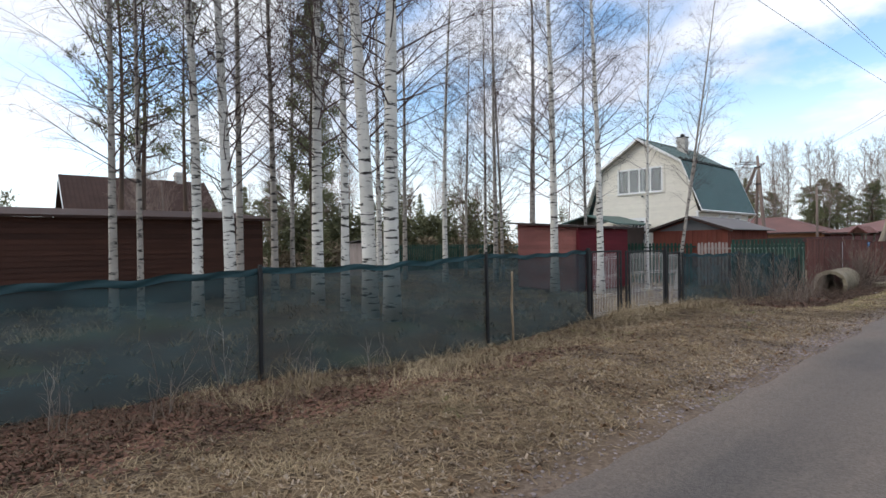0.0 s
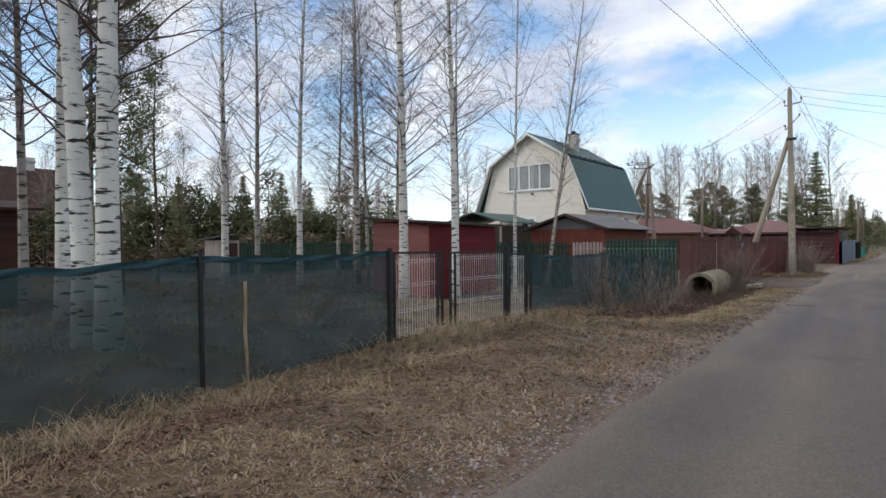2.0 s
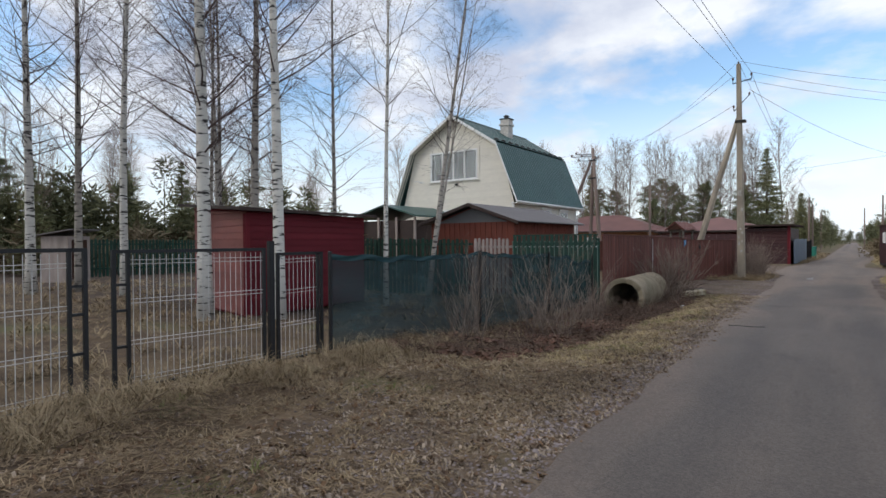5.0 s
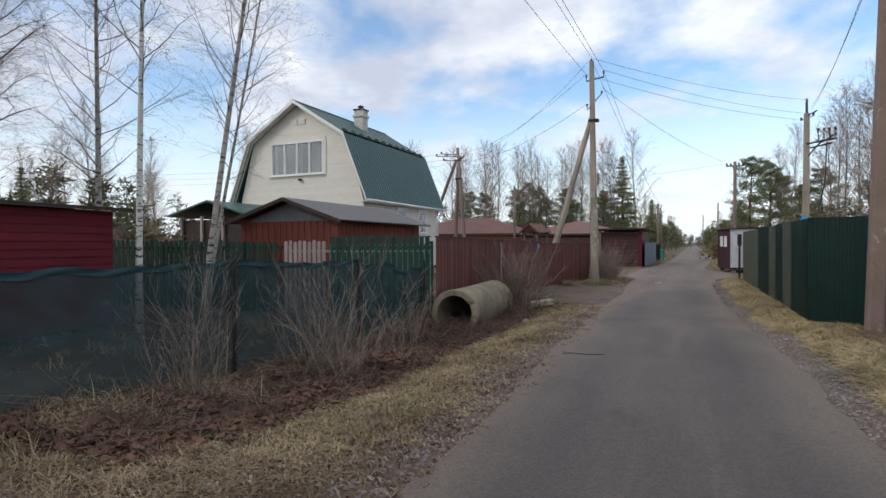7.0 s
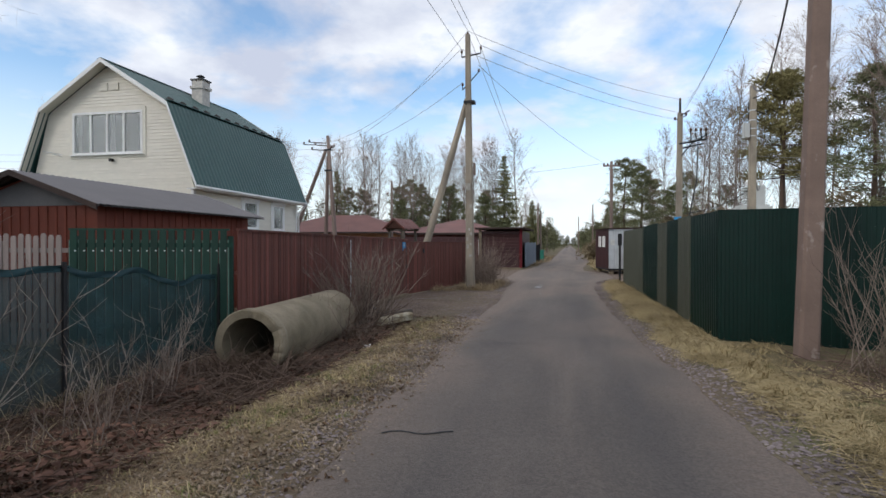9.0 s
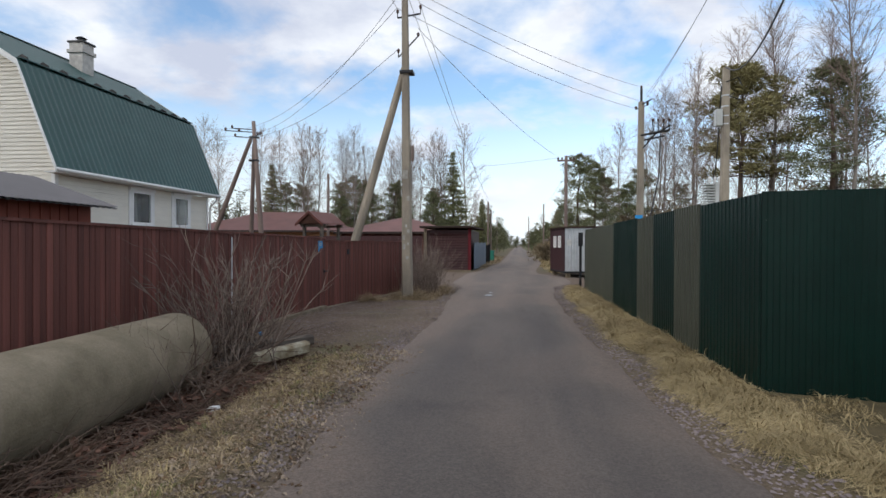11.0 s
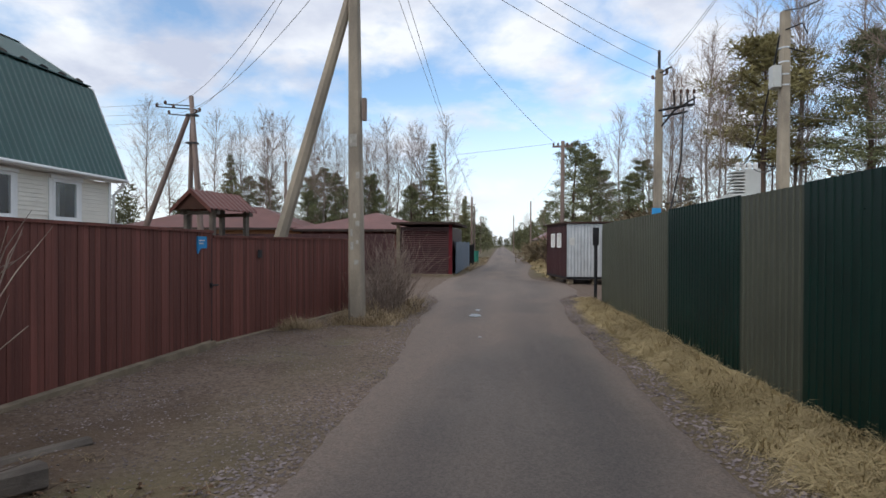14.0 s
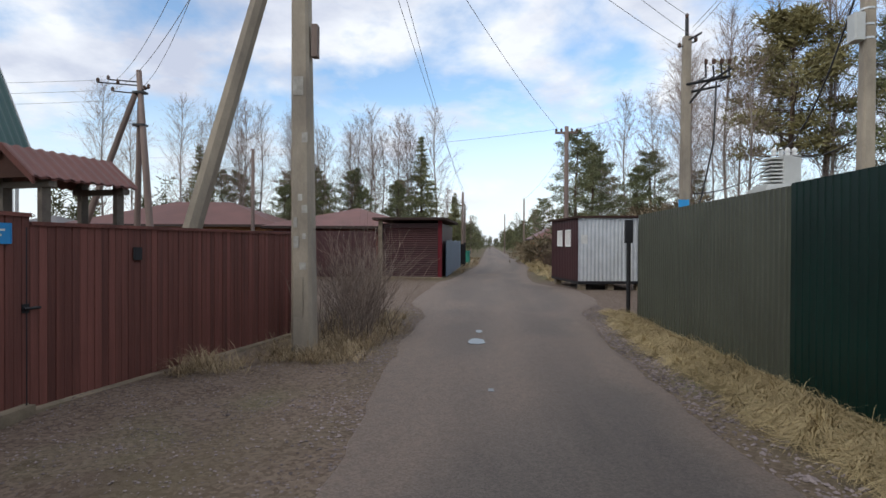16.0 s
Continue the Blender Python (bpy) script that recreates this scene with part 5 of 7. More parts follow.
single("bottle_cap_litter", G().tube([(0, 0, 0), (0.03, 0, 0.02)], [0.03, 0.02], 8), SIGN_BLUE, "scrap of blue plastic on the verge", "litter", pose(-5.0, 27.3, gz(-5.0, 27.3) + 0.16))
single("stake", G().tube([(0, 0, -0.2), (0.012, 0.006, 0.3), (-0.006, 0.0, 0.7), (0.008, 0.012, 1.0), (0, 0.02, 1.27)], [0.024, 0.019, 0.023, 0.018, 0.021], 7), surface("weathered_stake", (0.37, 0.27, 0.17), 0.9, var=0.4, scale=6, bump=0.4, grain=50, other=(0.18, 0.12, 0.075), stretch=(1, 1, 0.3)), "pale wooden stake leaning by the net", "stake", pose(-6.07, 7.02, gz(-6.07, 7.02), 2, 1), rounded=True)

# ---- canopy over the wicket gate ----
wl = thing("gate_canopy", "gate canopy with a red-brown ribbed tin roof", "canopy", pose(-6.04, 33.25, -0.28, 0, 0, 78) @ Matrix.Diagonal((1.12, 0.78, 1, 1)))
for sgn in (-1, 1):
    rws = [[(-0.6 + i * 0.027, sgn * yy, zz + (0.014 if i % 4 < 2 else 0)) for i in range(41)] for yy, zz in ((0, 2.47), (0.5, 2.15))]
    part("roof_sheet", G().sheet(rws).sheet([[(a, b, c - 0.02) for a, b, c in r] for r in rws]), ROOF_RED, wl, "ribbed red-brown tin")
for x in (-0.45, 0.32):
    for y in (-0.36, 0.30):
        part("post", G().box(x, x + 0.08, y, y + 0.08, 0, 2.24), OLD_WOOD, wl)
    part("tie_beam", G().box(x, x + 0.08, -0.46, 0.46, 2.07, 2.13), OLD_WOOD, wl)
    part("rafter", G().prism([(x, -0.47, 2.13), (x, 0, 2.44), (x, 0.47, 2.13), (x, 0.47, 2.07), (x, 0, 2.38), (x, -0.47, 2.07)], (0.05, 0, 0)), OLD_WOOD, wl)
part("gable_board", G().prism([(-0.58, -0.46, 2.15), (-0.58, 0.46, 2.15), (-0.58, 0, 2.44)], (0.02, 0, 0)), BROWN_BOARD, wl)
part("barge_board", G().prism([(-0.62, -0.52, 2.15), (-0.62, 0, 2.485), (-0.62, 0, 2.41), (-0.62, -0.52, 2.08)], (0.02, 0, 0)).prism([(-0.62, 0.52, 2.15), (-0.62, 0, 2.485), (-0.62, 0, 2.41), (-0.62, 0.52, 2.08)], (0.02, 0, 0)), MAROON_WOOD, wl)


# ---- houses further back ----
def hip_house(name, label, m, w, d, wall_h, roof_h, wall, roof, over=0.5):
    f = thing(name, label, "house", m)
    part("wall", G().box(-w / 2, w / 2, -d / 2, d / 2, 0, wall_h), wall, f)
    a, b = w / 2 + over, d / 2 + over
    rr = max(0.2, (w - d) / 2)
    rx, ryy = (rr, 0) if w > d else (0, (d - w) / 2)
    vs = [(-a, -b, wall_h - 0.1), (a, -b, wall_h - 0.1), (a, b, wall_h - 0.1), (-a, b, wall_h - 0.1), (-rx, -ryy, wall_h + roof_h), (rx, ryy, wall_h + roof_h)]
    part("roof", G().add(vs, [(0, 1, 5, 4), (1, 2, 5), (2, 3, 4, 5), (3, 0, 4), (3, 2, 1, 0)] if w > d else [(0, 1, 4), (1, 2, 5, 4), (2, 3, 5), (3, 0, 4, 5), (3, 2, 1, 0)]), roof, f)
    part("fascia", G().box(-a, a, -b, -b + 0.03, wall_h - 0.24, wall_h - 0.1).box(a - 0.03, a, -b, b, wall_h - 0.24, wall_h - 0.1).box(-a, a, b - 0.03, b, wall_h - 0.24, wall_h - 0.1).box(-a, -a + 0.03, -b, b, wall_h - 0.24, wall_h - 0.1), DARK_BOARD, f)
    for k in range(3):
        x = -w / 2 + w * (k + 0.5) / 3
        wn = part("window", G().box(x - 0.5, x + 0.5, -d / 2 - 0.04, -d / 2, 0.9, 0.98).box(x - 0.5, x + 0.5, -d / 2 - 0.04, -d / 2, 2.0, 2.08).box(x - 0.5, x - 0.42, -d / 2 - 0.04, -d / 2, 0.98, 2.0).box(x + 0.42, x + 0.5, -d / 2 - 0.04, -d / 2, 0.98, 2.0), WHITE, f)
        part("pane", G().box(x - 0.42, x + 0.42, -d / 2 - 0.02, -d / 2 - 0.005, 0.98, 2.0), GLASS, wn)
    return f


hip_house("timber_house", "amber timber house with a low red-brown hip roof", pose(-19.5, 62.0, -0.3, 0, 0, 4), 11.5, 8.0, 2.75, 1.5, AMBER_WOOD, ROOF_RED)
hip_house("low_house", "low house with a red-brown metal roof", pose(-8.8, 60.5, -0.3), 7.5, 9.0, 2.6, 1.1, MAROON_WOOD, ROOF_RED)
hip_house("grey_roofed_house", "distant pale house with a grey roof", pose(-33, 66.0, -0.3), 7, 7, 2.3, 1.3, SIDING, ROOF_GREY)
hip_house("roadside_house", "low house with a rust red roof beyond the bushes", pose(6.6, 86.0, -0.3), 5.0, 9.0, 2.3, 1.6, AMBER_WOOD, ROOF_RED)

gr = thing("garage", "maroon garage with a ribbed roller door", "garage", pose(-4.75, 52.6, -0.27, 0, 0, -3))
part("wall", G().box(-1.35, -1.2, 0, 5.5, 0, 2.5).box(1.2, 1.35, 0, 5.5, 0, 2.5).box(-1.2, 1.2, 0.02, 0.15, 2.3, 2.5).box(-1.2, 1.2, 5.35, 5.5, 0, 2.5), MAROON_METAL, gr)
for k in range(23):
    part("door_slat", G().prism([(-1.2, 0.06, 0.02 + k * 0.1), (-1.2, 0.035, 0.07 + k * 0.1), (-1.2, 0.06, 0.117 + k * 0.1)], (2.4, 0, 0)), MAROON_METAL, gr)
part("roof", G().prism([(-1.7, -0.5, 2.62), (1.65, -0.5, 2.62), (1.65, -0.5, 2.74), (-1.7, -0.5, 2.74)], (0, 6.3, 0)), ROOF_BROWN, gr)
part("roof_edge", G().box(-1.7, 1.65, -0.54, -0.5, 2.66, 2.74), DARK_BOARD, gr)
for x in (-1.5, 1.28):
    part("gate_column", G().chamfer(x - 0.02, x + 0.16, -0.12, 0.0, 0, 2.62, 0.01), RED_BOARD if x > 0 else CONCRETE, gr)
part("threshold", G().box(-1.5, 1.5, -0.4, 0.0, -0.1, 0.04), CONCRETE, gr)
bf = thing("sheet_fence", "blue-grey sheet metal fence along the lane", "fence", pose(-3.15, 53.2, -0.3, 0, 0, 88))
for k in range(6):
    part("sheet", G().box(k * 1.6, k * 1.6 + 1.58, 0, 0.03, 0.05, 1.75 + 0.05 * (k % 2)), BLUE_SHEET, bf)
cf = thing("sheet_fence", "dark maroon sheet fence beside the garage", "fence", pose(-6.35, 52.4, -0.3, 0, 0, 180))
for k in range(20):
    part("sheet", G().box(k * 0.5, k * 0.5 + 0.49, 0.0, 0.02 + 0.01 * (k % 2), 0.05, 2.15), MAROON_METAL, cf)
# dark gate and a green bin down the lane
single("dark_gate", G().box(-0.6, 0.6, 0, 0.05, 0, 1.6).box(-0.7, -0.6, -0.03, 0.08, 0, 1.7).box(0.6, 0.7, -0.03, 0.08, 0, 1.7), BLACK_METAL, "dark metal gate down the lane", "gate", pose(-3.2, 66.0, -0.3, 0, 0, 30))
single("green_bin", G().chamfer(-0.35, 0.35, -0.35, 0.35, 0, 1.0, 0.06).chamfer(-0.38, 0.38, -0.38, 0.38, 1.0, 1.08, 0.06), surface("bin_green", (0.03, 0.22, 0.16), 0.5), "green bin beside the lane", "bin", pose(-2.7, 71.0, -0.3))

# ---- cabin at the crossing ----
kb = thing("site_cabin", "small metal site cabin on blocks at the crossing", "cabin", pose(1.72, 46.4, -0.05, 0, 0, 8))
part("wall", G().box(0.02, 2.35, 0.02, 3.3, 0.1, 2.2), DARK_BOARD, kb)
g = []
for zz in (0.08, 2.22):
    g.append([(0.0 + i * 0.0335, -0.012 if i % 4 < 2 else 0.008, zz) for i in range(71)])
part("front_sheet", G().sheet(g), GALV, kb, "ribbed galvanised sheet")
g = []
for zz in (0.08, 2.22):
    g.append([(0.0 - (0.012 if i % 4 < 2 else -0.004), i * 0.05, zz) for i in range(67)])
part("side_sheet", G().sheet(g), MAROON_METAL, kb, "dark maroon ribbed sheet")
part("roof", G().prism([(-0.12, -0.12, 2.22), (2.45, -0.12, 2.26), (2.45, -0.12, 2.32), (-0.12, -0.12, 2.28)], (0, 3.6, 0)), ROOF_BROWN, kb)
part("floor_frame", G().box(0, 2.35, 0, 0.12, -0.02, 0.08).box(0, 0.12, 0.12, 3.3, -0.02, 0.08), BLACK_METAL, kb)
for y in (0.75, 1.75):
    wn = part("window", G().box(-0.045, -0.014, y, y + 0.6, 1.25, 1.3).box(-0.045, -0.014, y, y + 0.6, 1.8, 1.85).box(-0.045, -0.014, y, y + 0.05, 1.3, 1.8).box(-0.045, -0.014, y + 0.55, y + 0.6, 1.3, 1.8), WHITE, kb)
    part("pane", G().box(-0.03, -0.016, y + 0.05, y + 0.55, 1.3, 1.8), PAPER, wn, "papered-over window pane")
part("notice", G().box(0.1, 0.32, -0.02, -0.014, 1.35, 1.65), PAPER, kb)
for x, y in ((0.1, 0.1), (2.1, 0.1), (0.1, 3.0), (1.1, 0.15)):
    part("block", G().chamfer(x, x + 0.22, y, y + 0.3, -0.25, -0.02, 0.02), CONCRETE, kb)
single("street_post", G().tube([(0, 0, -0.3), (0, 0, 2.0)], 0.045, 10).box(-0.08, 0.08, -0.05, 0.05, 1.55, 2.05), BLACK_METAL, "short dark post with a box by the fence end", "post", pose(1.60, 39.7, gz(1.6, 39.7)))

# ---- transformer behind the fence ----
tf = thing("transformer", "pale grey transformer on a raised platform", "transformer", pose(9.6, 48.9, 0.0) @ Matrix.Diagonal((1.1, 1.1, 1.41, 1)))
part("platform", G().box(-0.75, 0.75, -0.6, 0.6, 2.3, 2.42).box(-0.65, 0.65, -0.5, 0.5, 2.42, 2.5), TRANSFORMER, tf)
for x in (-0.6, 0.5):
    for y in (-0.5, 0.4):
        part("leg", G().box(x, x + 0.1, y, y + 0.1, -0.3, 2.3), GALV, tf)
part("tank", G().chamfer(-0.1, 0.5, -0.4, 0.4, 2.5, 3.25, 0.04), TRANSFORMER, tf)
for k in range(7):
    part("fin", G().box(-0.48, -0.1, -0.38, 0.38, 2.56 + k * 0.1, 2.60 + k * 0.1), TRANSFORMER, tf)
for k in range(4):
    insulator(tf, Matrix.Translation((-0.3 + 0.22 * k, -0.2, 3.25)) @ Matrix.Scale(2.0, 4), WHITE)
single("cabin_roof", G().prism([(0, 0, 0), (1.2, 0, 0.28), (2.4, 0, 0), (2.4, 0, -0.05), (1.2, 0, 0.23), (0, 0, -0.05)], (0, 2.4, 0)).box(0.1, 2.3, 0.1, 2.3, -2.4, -0.02), GALV, "small hut with a pale tin roof behind the green fence", "hut", pose(3.9, 43.2, 2.15))

# short return of the board fence behind the bushes
m, length = along((-4.62, 37.32, gz(-4.6, 37.3) - 0.02), (-12.5, 39.4, gz(-12.5, 39.4) - 0.02))
f = thing("board_fence", "maroon stained upright board fence round the corner", "fence", m, "maroon fence")
n = int(length / 0.082)
for i in range(n):
    o = part("board", BOARD, MAROON_WOOD, f)
    o.location = ((i + 0.5) * length / n, 0, 0.05)
    o.scale = (length / n / 0.082, 1, 1.66)


# ---- trees ----
def birch_mesh(seed, h, r, twigs, fine, lean=0.0, first=0.25, thin=0.0026):
    """Trunk and crown of a bare birch, as two meshes."""
    rnd = random.Random(seed)
    pts, rad = [], []
    ph = rnd.uniform(0, 6.28)
    for i in range(15):
        t = i / 14
        w = 0.012 * h
        pts.append(Vector((lean * t * t + w * math.sin(3.1 * t + ph) * t, 0.6 * w * math.sin(4.3 * t + 2 * ph) * t, h * t - (0.3 if i == 0 else 0))))
        rad.append(r * (1.25 if i == 0 else (1 - 0.93 * t ** 0.9)))
    trunk = G().tube(pts, rad, 12)
    crown = G()

    def at(t):
        x = t * 14
        i = min(13, int(x))
        return pts[i].lerp(pts[i + 1], x - i), lerp(rad[i], rad[i + 1], x - i)

    def limb(p, d, length, r0, level):
        n = 5 if level == 0 else 3 if level == 1 else 2
        path, q, dd = [p], p.copy(), d.copy()
        for i in range(n):
            dd = (dd + Vector((rnd.gauss(0, 0.12), rnd.gauss(0, 0.12), (0.10 if i < n * 0.6 else -0.12) if level == 0 else -0.10 + rnd.gauss(0, 0.08)))).normalized()
            q = q + dd * length / n
            path.append(q.copy())
        crown.tube(path, [r0 * (1 - 0.85 * i / n) for i in range(n + 1)], 5 if level == 0 else 3, cap=False)
        if level >= fine:
            return
        k = max(2, int((9 if level == 0 else 5) * min(1.2, length / (1.6 if level == 0 else 0.8))))
        for _ in range(k):
            u = rnd.uniform(0.25, 1.0)
            x = u * n
            i = min(n - 1, int(x))
            b = path[i].lerp(path[i + 1], x - i)
            side = (path[i + 1] - path[i]).normalized()
            o = Vector((rnd.gauss(0, 1), rnd.gauss(0, 1), rnd.gauss(0.1, 0.6))).normalized()
            limb(b, (side * 0.75 + o * 0.75).normalized(), length * rnd.uniform(0.28, 0.5), max(thin, r0 * 0.40 * (1 - 0.5 * u)), level + 1)
    for i in range(twigs):
        t = first + (0.99 - first) * ((i + rnd.random()) / twigs)
        p, rr = at(t)
        a = i * 2.4 + rnd.uniform(-0.5, 0.5)
        rise = rnd.uniform(0.1, 0.85) + 0.45 * t
        length = h * (0.05 + 0.22 * (1 - t) ** 0.7 * min(1, (t - first) * 4 + 0.45)) * rnd.uniform(0.65, 1.2)
        limb(p, Vector((math.cos(a), math.sin(a), rise)).normalized(), length, max(0.005, rr * rnd.uniform(0.14, 0.27)), 0)
    return smooth(trunk.mesh("trunk")), crown.mesh("crown")


BIRCHES = [birch_mesh(11 + k, 14.0 + k, 0.13, 74, 2, lean=(0.0, 0.5, -0.4, 0.9, -0.2)[k], first=(0.24, 0.2, 0.3, 0.16, 0.22)[k]) for k in range(5)]
BIRCHES.append(birch_mesh(31, 19.0, 0.13, 44, 2, lean=0.3, first=0.32, thin=0.0028))
WHITE_BIRCH = {}


def birch(x, y, kind, h, r, turn, white=True, tilt=0.0, label=""):
    trunk, crown = BIRCHES[kind]
    s, w = h / (14.0 + kind), r / 0.13
    f = thing("birch_tree", label or ("leafless birch with white bark and black dashes" if white else "slender leafless birch with grey bark"), "tree", pose(x, y, gz(x, y), 0, tilt, turn), "birches")
    key = (kind, white)
    if key not in WHITE_BIRCH:
        a = trunk.copy(); a.materials.clear(); a.materials.append(BIRCH if white else BIRCH_DARK)
        b = crown.copy(); b.materials.clear(); b.materials.append(TWIG)
        WHITE_BIRCH[key] = (a, b)
    a, b = WHITE_BIRCH[key]
    t = part("trunk", a, BIRCH, f)
    t.scale = (s * w / s, s * w / s, s)
    c = part("crown", b, TWIG, f)
    c.scale = (s, s, s)
    return f


# (x, y, shape, height, trunk radius, turn, white bark)
for k, row in enumerate([
        (-13.6, 2.6, 0, 13, 0.10, 20, False), (-13.7, 3.15, 1, 14, 0.075, 140, False), (-13.0, 4.15, 2, 15, 0.13, 60, True), (-12.4, 4.7, 3, 15, 0.15, 200, True),
        (-13.4, 5.3, 4, 14, 0.10, 300, False), (-14.9, 6.9, 0, 15, 0.11, 80, False), (-12.7, 7.05, 1, 17, 0.17, 10, True), (-10.9, 6.75, 2, 15, 0.11, 100, True),
        (-9.3, 6.36, 3, 17, 0.165, 250, True), (-8.7, 6.46, 4, 17, 0.17, 40, True), (-21.1, 14.95, 0, 16, 0.16, 170, True), (-20.6, 16.1, 1, 16, 0.13, 330, False),
        (-18.0, 16.35, 2, 16, 0.13, 220, True), (-22.0, 21.5, 3, 15, 0.10, 15, False), (-16.2, 17.7, 4, 15, 0.12, 95, False), (-15.0, 18.75, 0, 16, 0.15, 280, False),
        (-10.85, 14.7, 1, 15, 0.15, 190, True), (-9.72, 15.6, 2, 14, 0.125, 350, True), (-9.8, 18.85, 5, 12.5, 0.07, 60, True),
        (-13.6, 20.7, 4, 13, 0.085, 120, False), (-16.6, 18.6, 3, 14, 0.08, 210, False), (-19.2, 20.2, 2, 15, 0.10, 145, False), (-24.0, 12.0, 1, 15, 0.12, 45, False), (-19.0, 9.5, 0, 14, 0.10, 310, False)]):
    x, y, kind, h, r, turn, wh = row
    birch(x, y, kind, h, r, turn, wh)
birch(-9.0, 19.5, 5, 11.5, 0.07, 33, False, 6.5, "slender leaning birch beside the picket fence")
birch(-9.2, 19.7, 5, 9.0, 0.045, 40, False, 9.0, "thin leaning young birch stem")


def needle_clump(g, rnd, c, size, n, flat=0.5, length=0.16):
    """Needle sprays: narrow blades in a loose ball."""
    for _ in range(n):
        o = Vector((rnd.gauss(0, 1), rnd.gauss(0, 1), rnd.gauss(0, flat)))
        p = c + o * size * 0.5
        d = (o.normalized() + Vector((rnd.gauss(0, 0.6), rnd.gauss(0, 0.6), rnd.gauss(0.25, 0.4)))).normalized() * length * rnd.uniform(0.6, 1.3)
        s = d.cross(Vector((rnd.gauss(0, 1), rnd.gauss(0, 1), rnd.gauss(0, 1)))).normalized() * length * 0.15
        g.add([tuple(p - s), tuple(p + s), tuple(p + d + s * 0.3), tuple(p + d - s * 0.3)], [(0, 1, 2, 3)])


def pine_mesh(seed, h, first, full, thick=2):
    rnd = random.Random(seed)
    trunk, crown = G(), G()
    pts = [Vector((0.1 * math.sin(i * 0.9 + seed), 0.1 * math.cos(i * 0.7 + seed), h * i / 9 - (0.3 if i == 0 else 0))) for i in range(10)]
    trunk.tube(pts, [0.018 * h * (1 - 0.88 * i / 9) for i in range(10)], 10)
    n = int(34 * full)
    for i in range(n):
        t = first + (1 - first) * (i + rnd.random()) / n
        z = h * t
        k = min(8, int(t * 9))
        p = pts[k].lerp(pts[k + 1], t * 9 - k)
        a = i * 2.4 + rnd.uniform(-0.4, 0.4)
        u = (t - first) / (1 - first)
        ln = h * 0.17 * (0.35 + 1.0 * math.sin(math.pi * min(1, 0.22 + 0.78 * u))) * rnd.uniform(0.6, 1.15)
        d = Vector((math.cos(a), math.sin(a), rnd.uniform(-0.05, 0.35) + 0.4 * u)).normalized()
        mid = p + d * ln * 0.5 + Vector((0, 0, -0.03 * ln))
        end = p + d * ln + Vector((0, 0, 0.06 * ln))
        trunk.tube([p, mid, end], [0.0035 * h * (1.1 - u), 0.02, 0.01], 4, cap=False)
        for s in (0.45, 0.62, 0.78, 0.92, 1.02):
            q = p.lerp(end, s)
            for _ in range(thick):
                c = q + Vector((rnd.gauss(0, 0.16), rnd.gauss(0, 0.16), rnd.gauss(0.04, 0.08))) * ln * 0.6
                needle_clump(crown, rnd, c, 0.36 * (0.5 + ln * 0.3), 26, 0.45, 0.18)
    return smooth(trunk.mesh("trunk")), crown.mesh("crown")


def spruce_mesh(seed, h, spreadw):
    rnd = random.Random(seed)
    trunk, crown = G(), G()
    trunk.tube([(0, 0, -0.3), (0, 0, h * 0.5), (0, 0, h)], [0.014 * h, 0.008 * h, 0.01], 8)
    z = h * 0.06
    while z < h * 0.985:
        u = z / h
        ln = spreadw * (1 - u) ** 0.9 + 0.04
        for k in range(rnd.randint(6, 9)):
            a = rnd.uniform(0, 6.28)
            l2 = ln * rnd.uniform(0.65, 1.15)
            d = Vector((math.cos(a), math.sin(a), -0.28 + 0.55 * u))
            p = Vector((0, 0, z + rnd.uniform(-0.1, 0.1)))
            e = p + d * l2
            trunk.tube([p, p + d * l2 * 0.6, e], [0.025, 0.015, 0.006], 3, cap=False)
            m_ = max(3, int(l2 / 0.16))
            for i in range(m_):
                q = p.lerp(e, 0.25 + 0.75 * (i + 0.5) / m_) + Vector((0, 0, -0.03))
                needle_clump(crown, rnd, q, 0.30 * (1.15 - 0.5 * i / m_) * (1.05 - 0.75 * u), 9, 0.45, 0.25 * (1.0 - 0.45 * u))
        z += h * 0.027 + 0.06
    return smooth(trunk.mesh("trunk")), crown.mesh("crown")


PINES = [pine_mesh(3, 11, 0.36, 0.85, 1), pine_mesh(7, 10, 0.30, 1.1), pine_mesh(9, 9, 0.12, 1.3), pine_mesh(15, 8, 0.46, 1.2, 2)]
SPRUCES = [spruce_mesh(5, 9, 2.2), spruce_mesh(6, 9, 1.8)]
LOOKS = {}


def conifer(kind, sort, x, y, h, turn, needles, label, name):
    trunk, crown = sort[kind]
    key = (name, kind, needles.name)
    if key not in LOOKS:
        a, b = trunk.copy(), crown.copy()
        a.materials.clear(); a.materials.append(PINE_BARK)
        b.materials.clear(); b.materials.append(needles)
        LOOKS[key] = (a, b)
    base = 11 - kind if sort is PINES else 9
    s = h / base
    f = thing(name, label, "tree", pose(x, y, gz(x, y), 0, 0, turn), "conifers")
    for nm, me in zip(("trunk", "crown"), LOOKS[key]):
        part(nm, me, PINE_BARK, f).scale = (s, s, s)
    return f


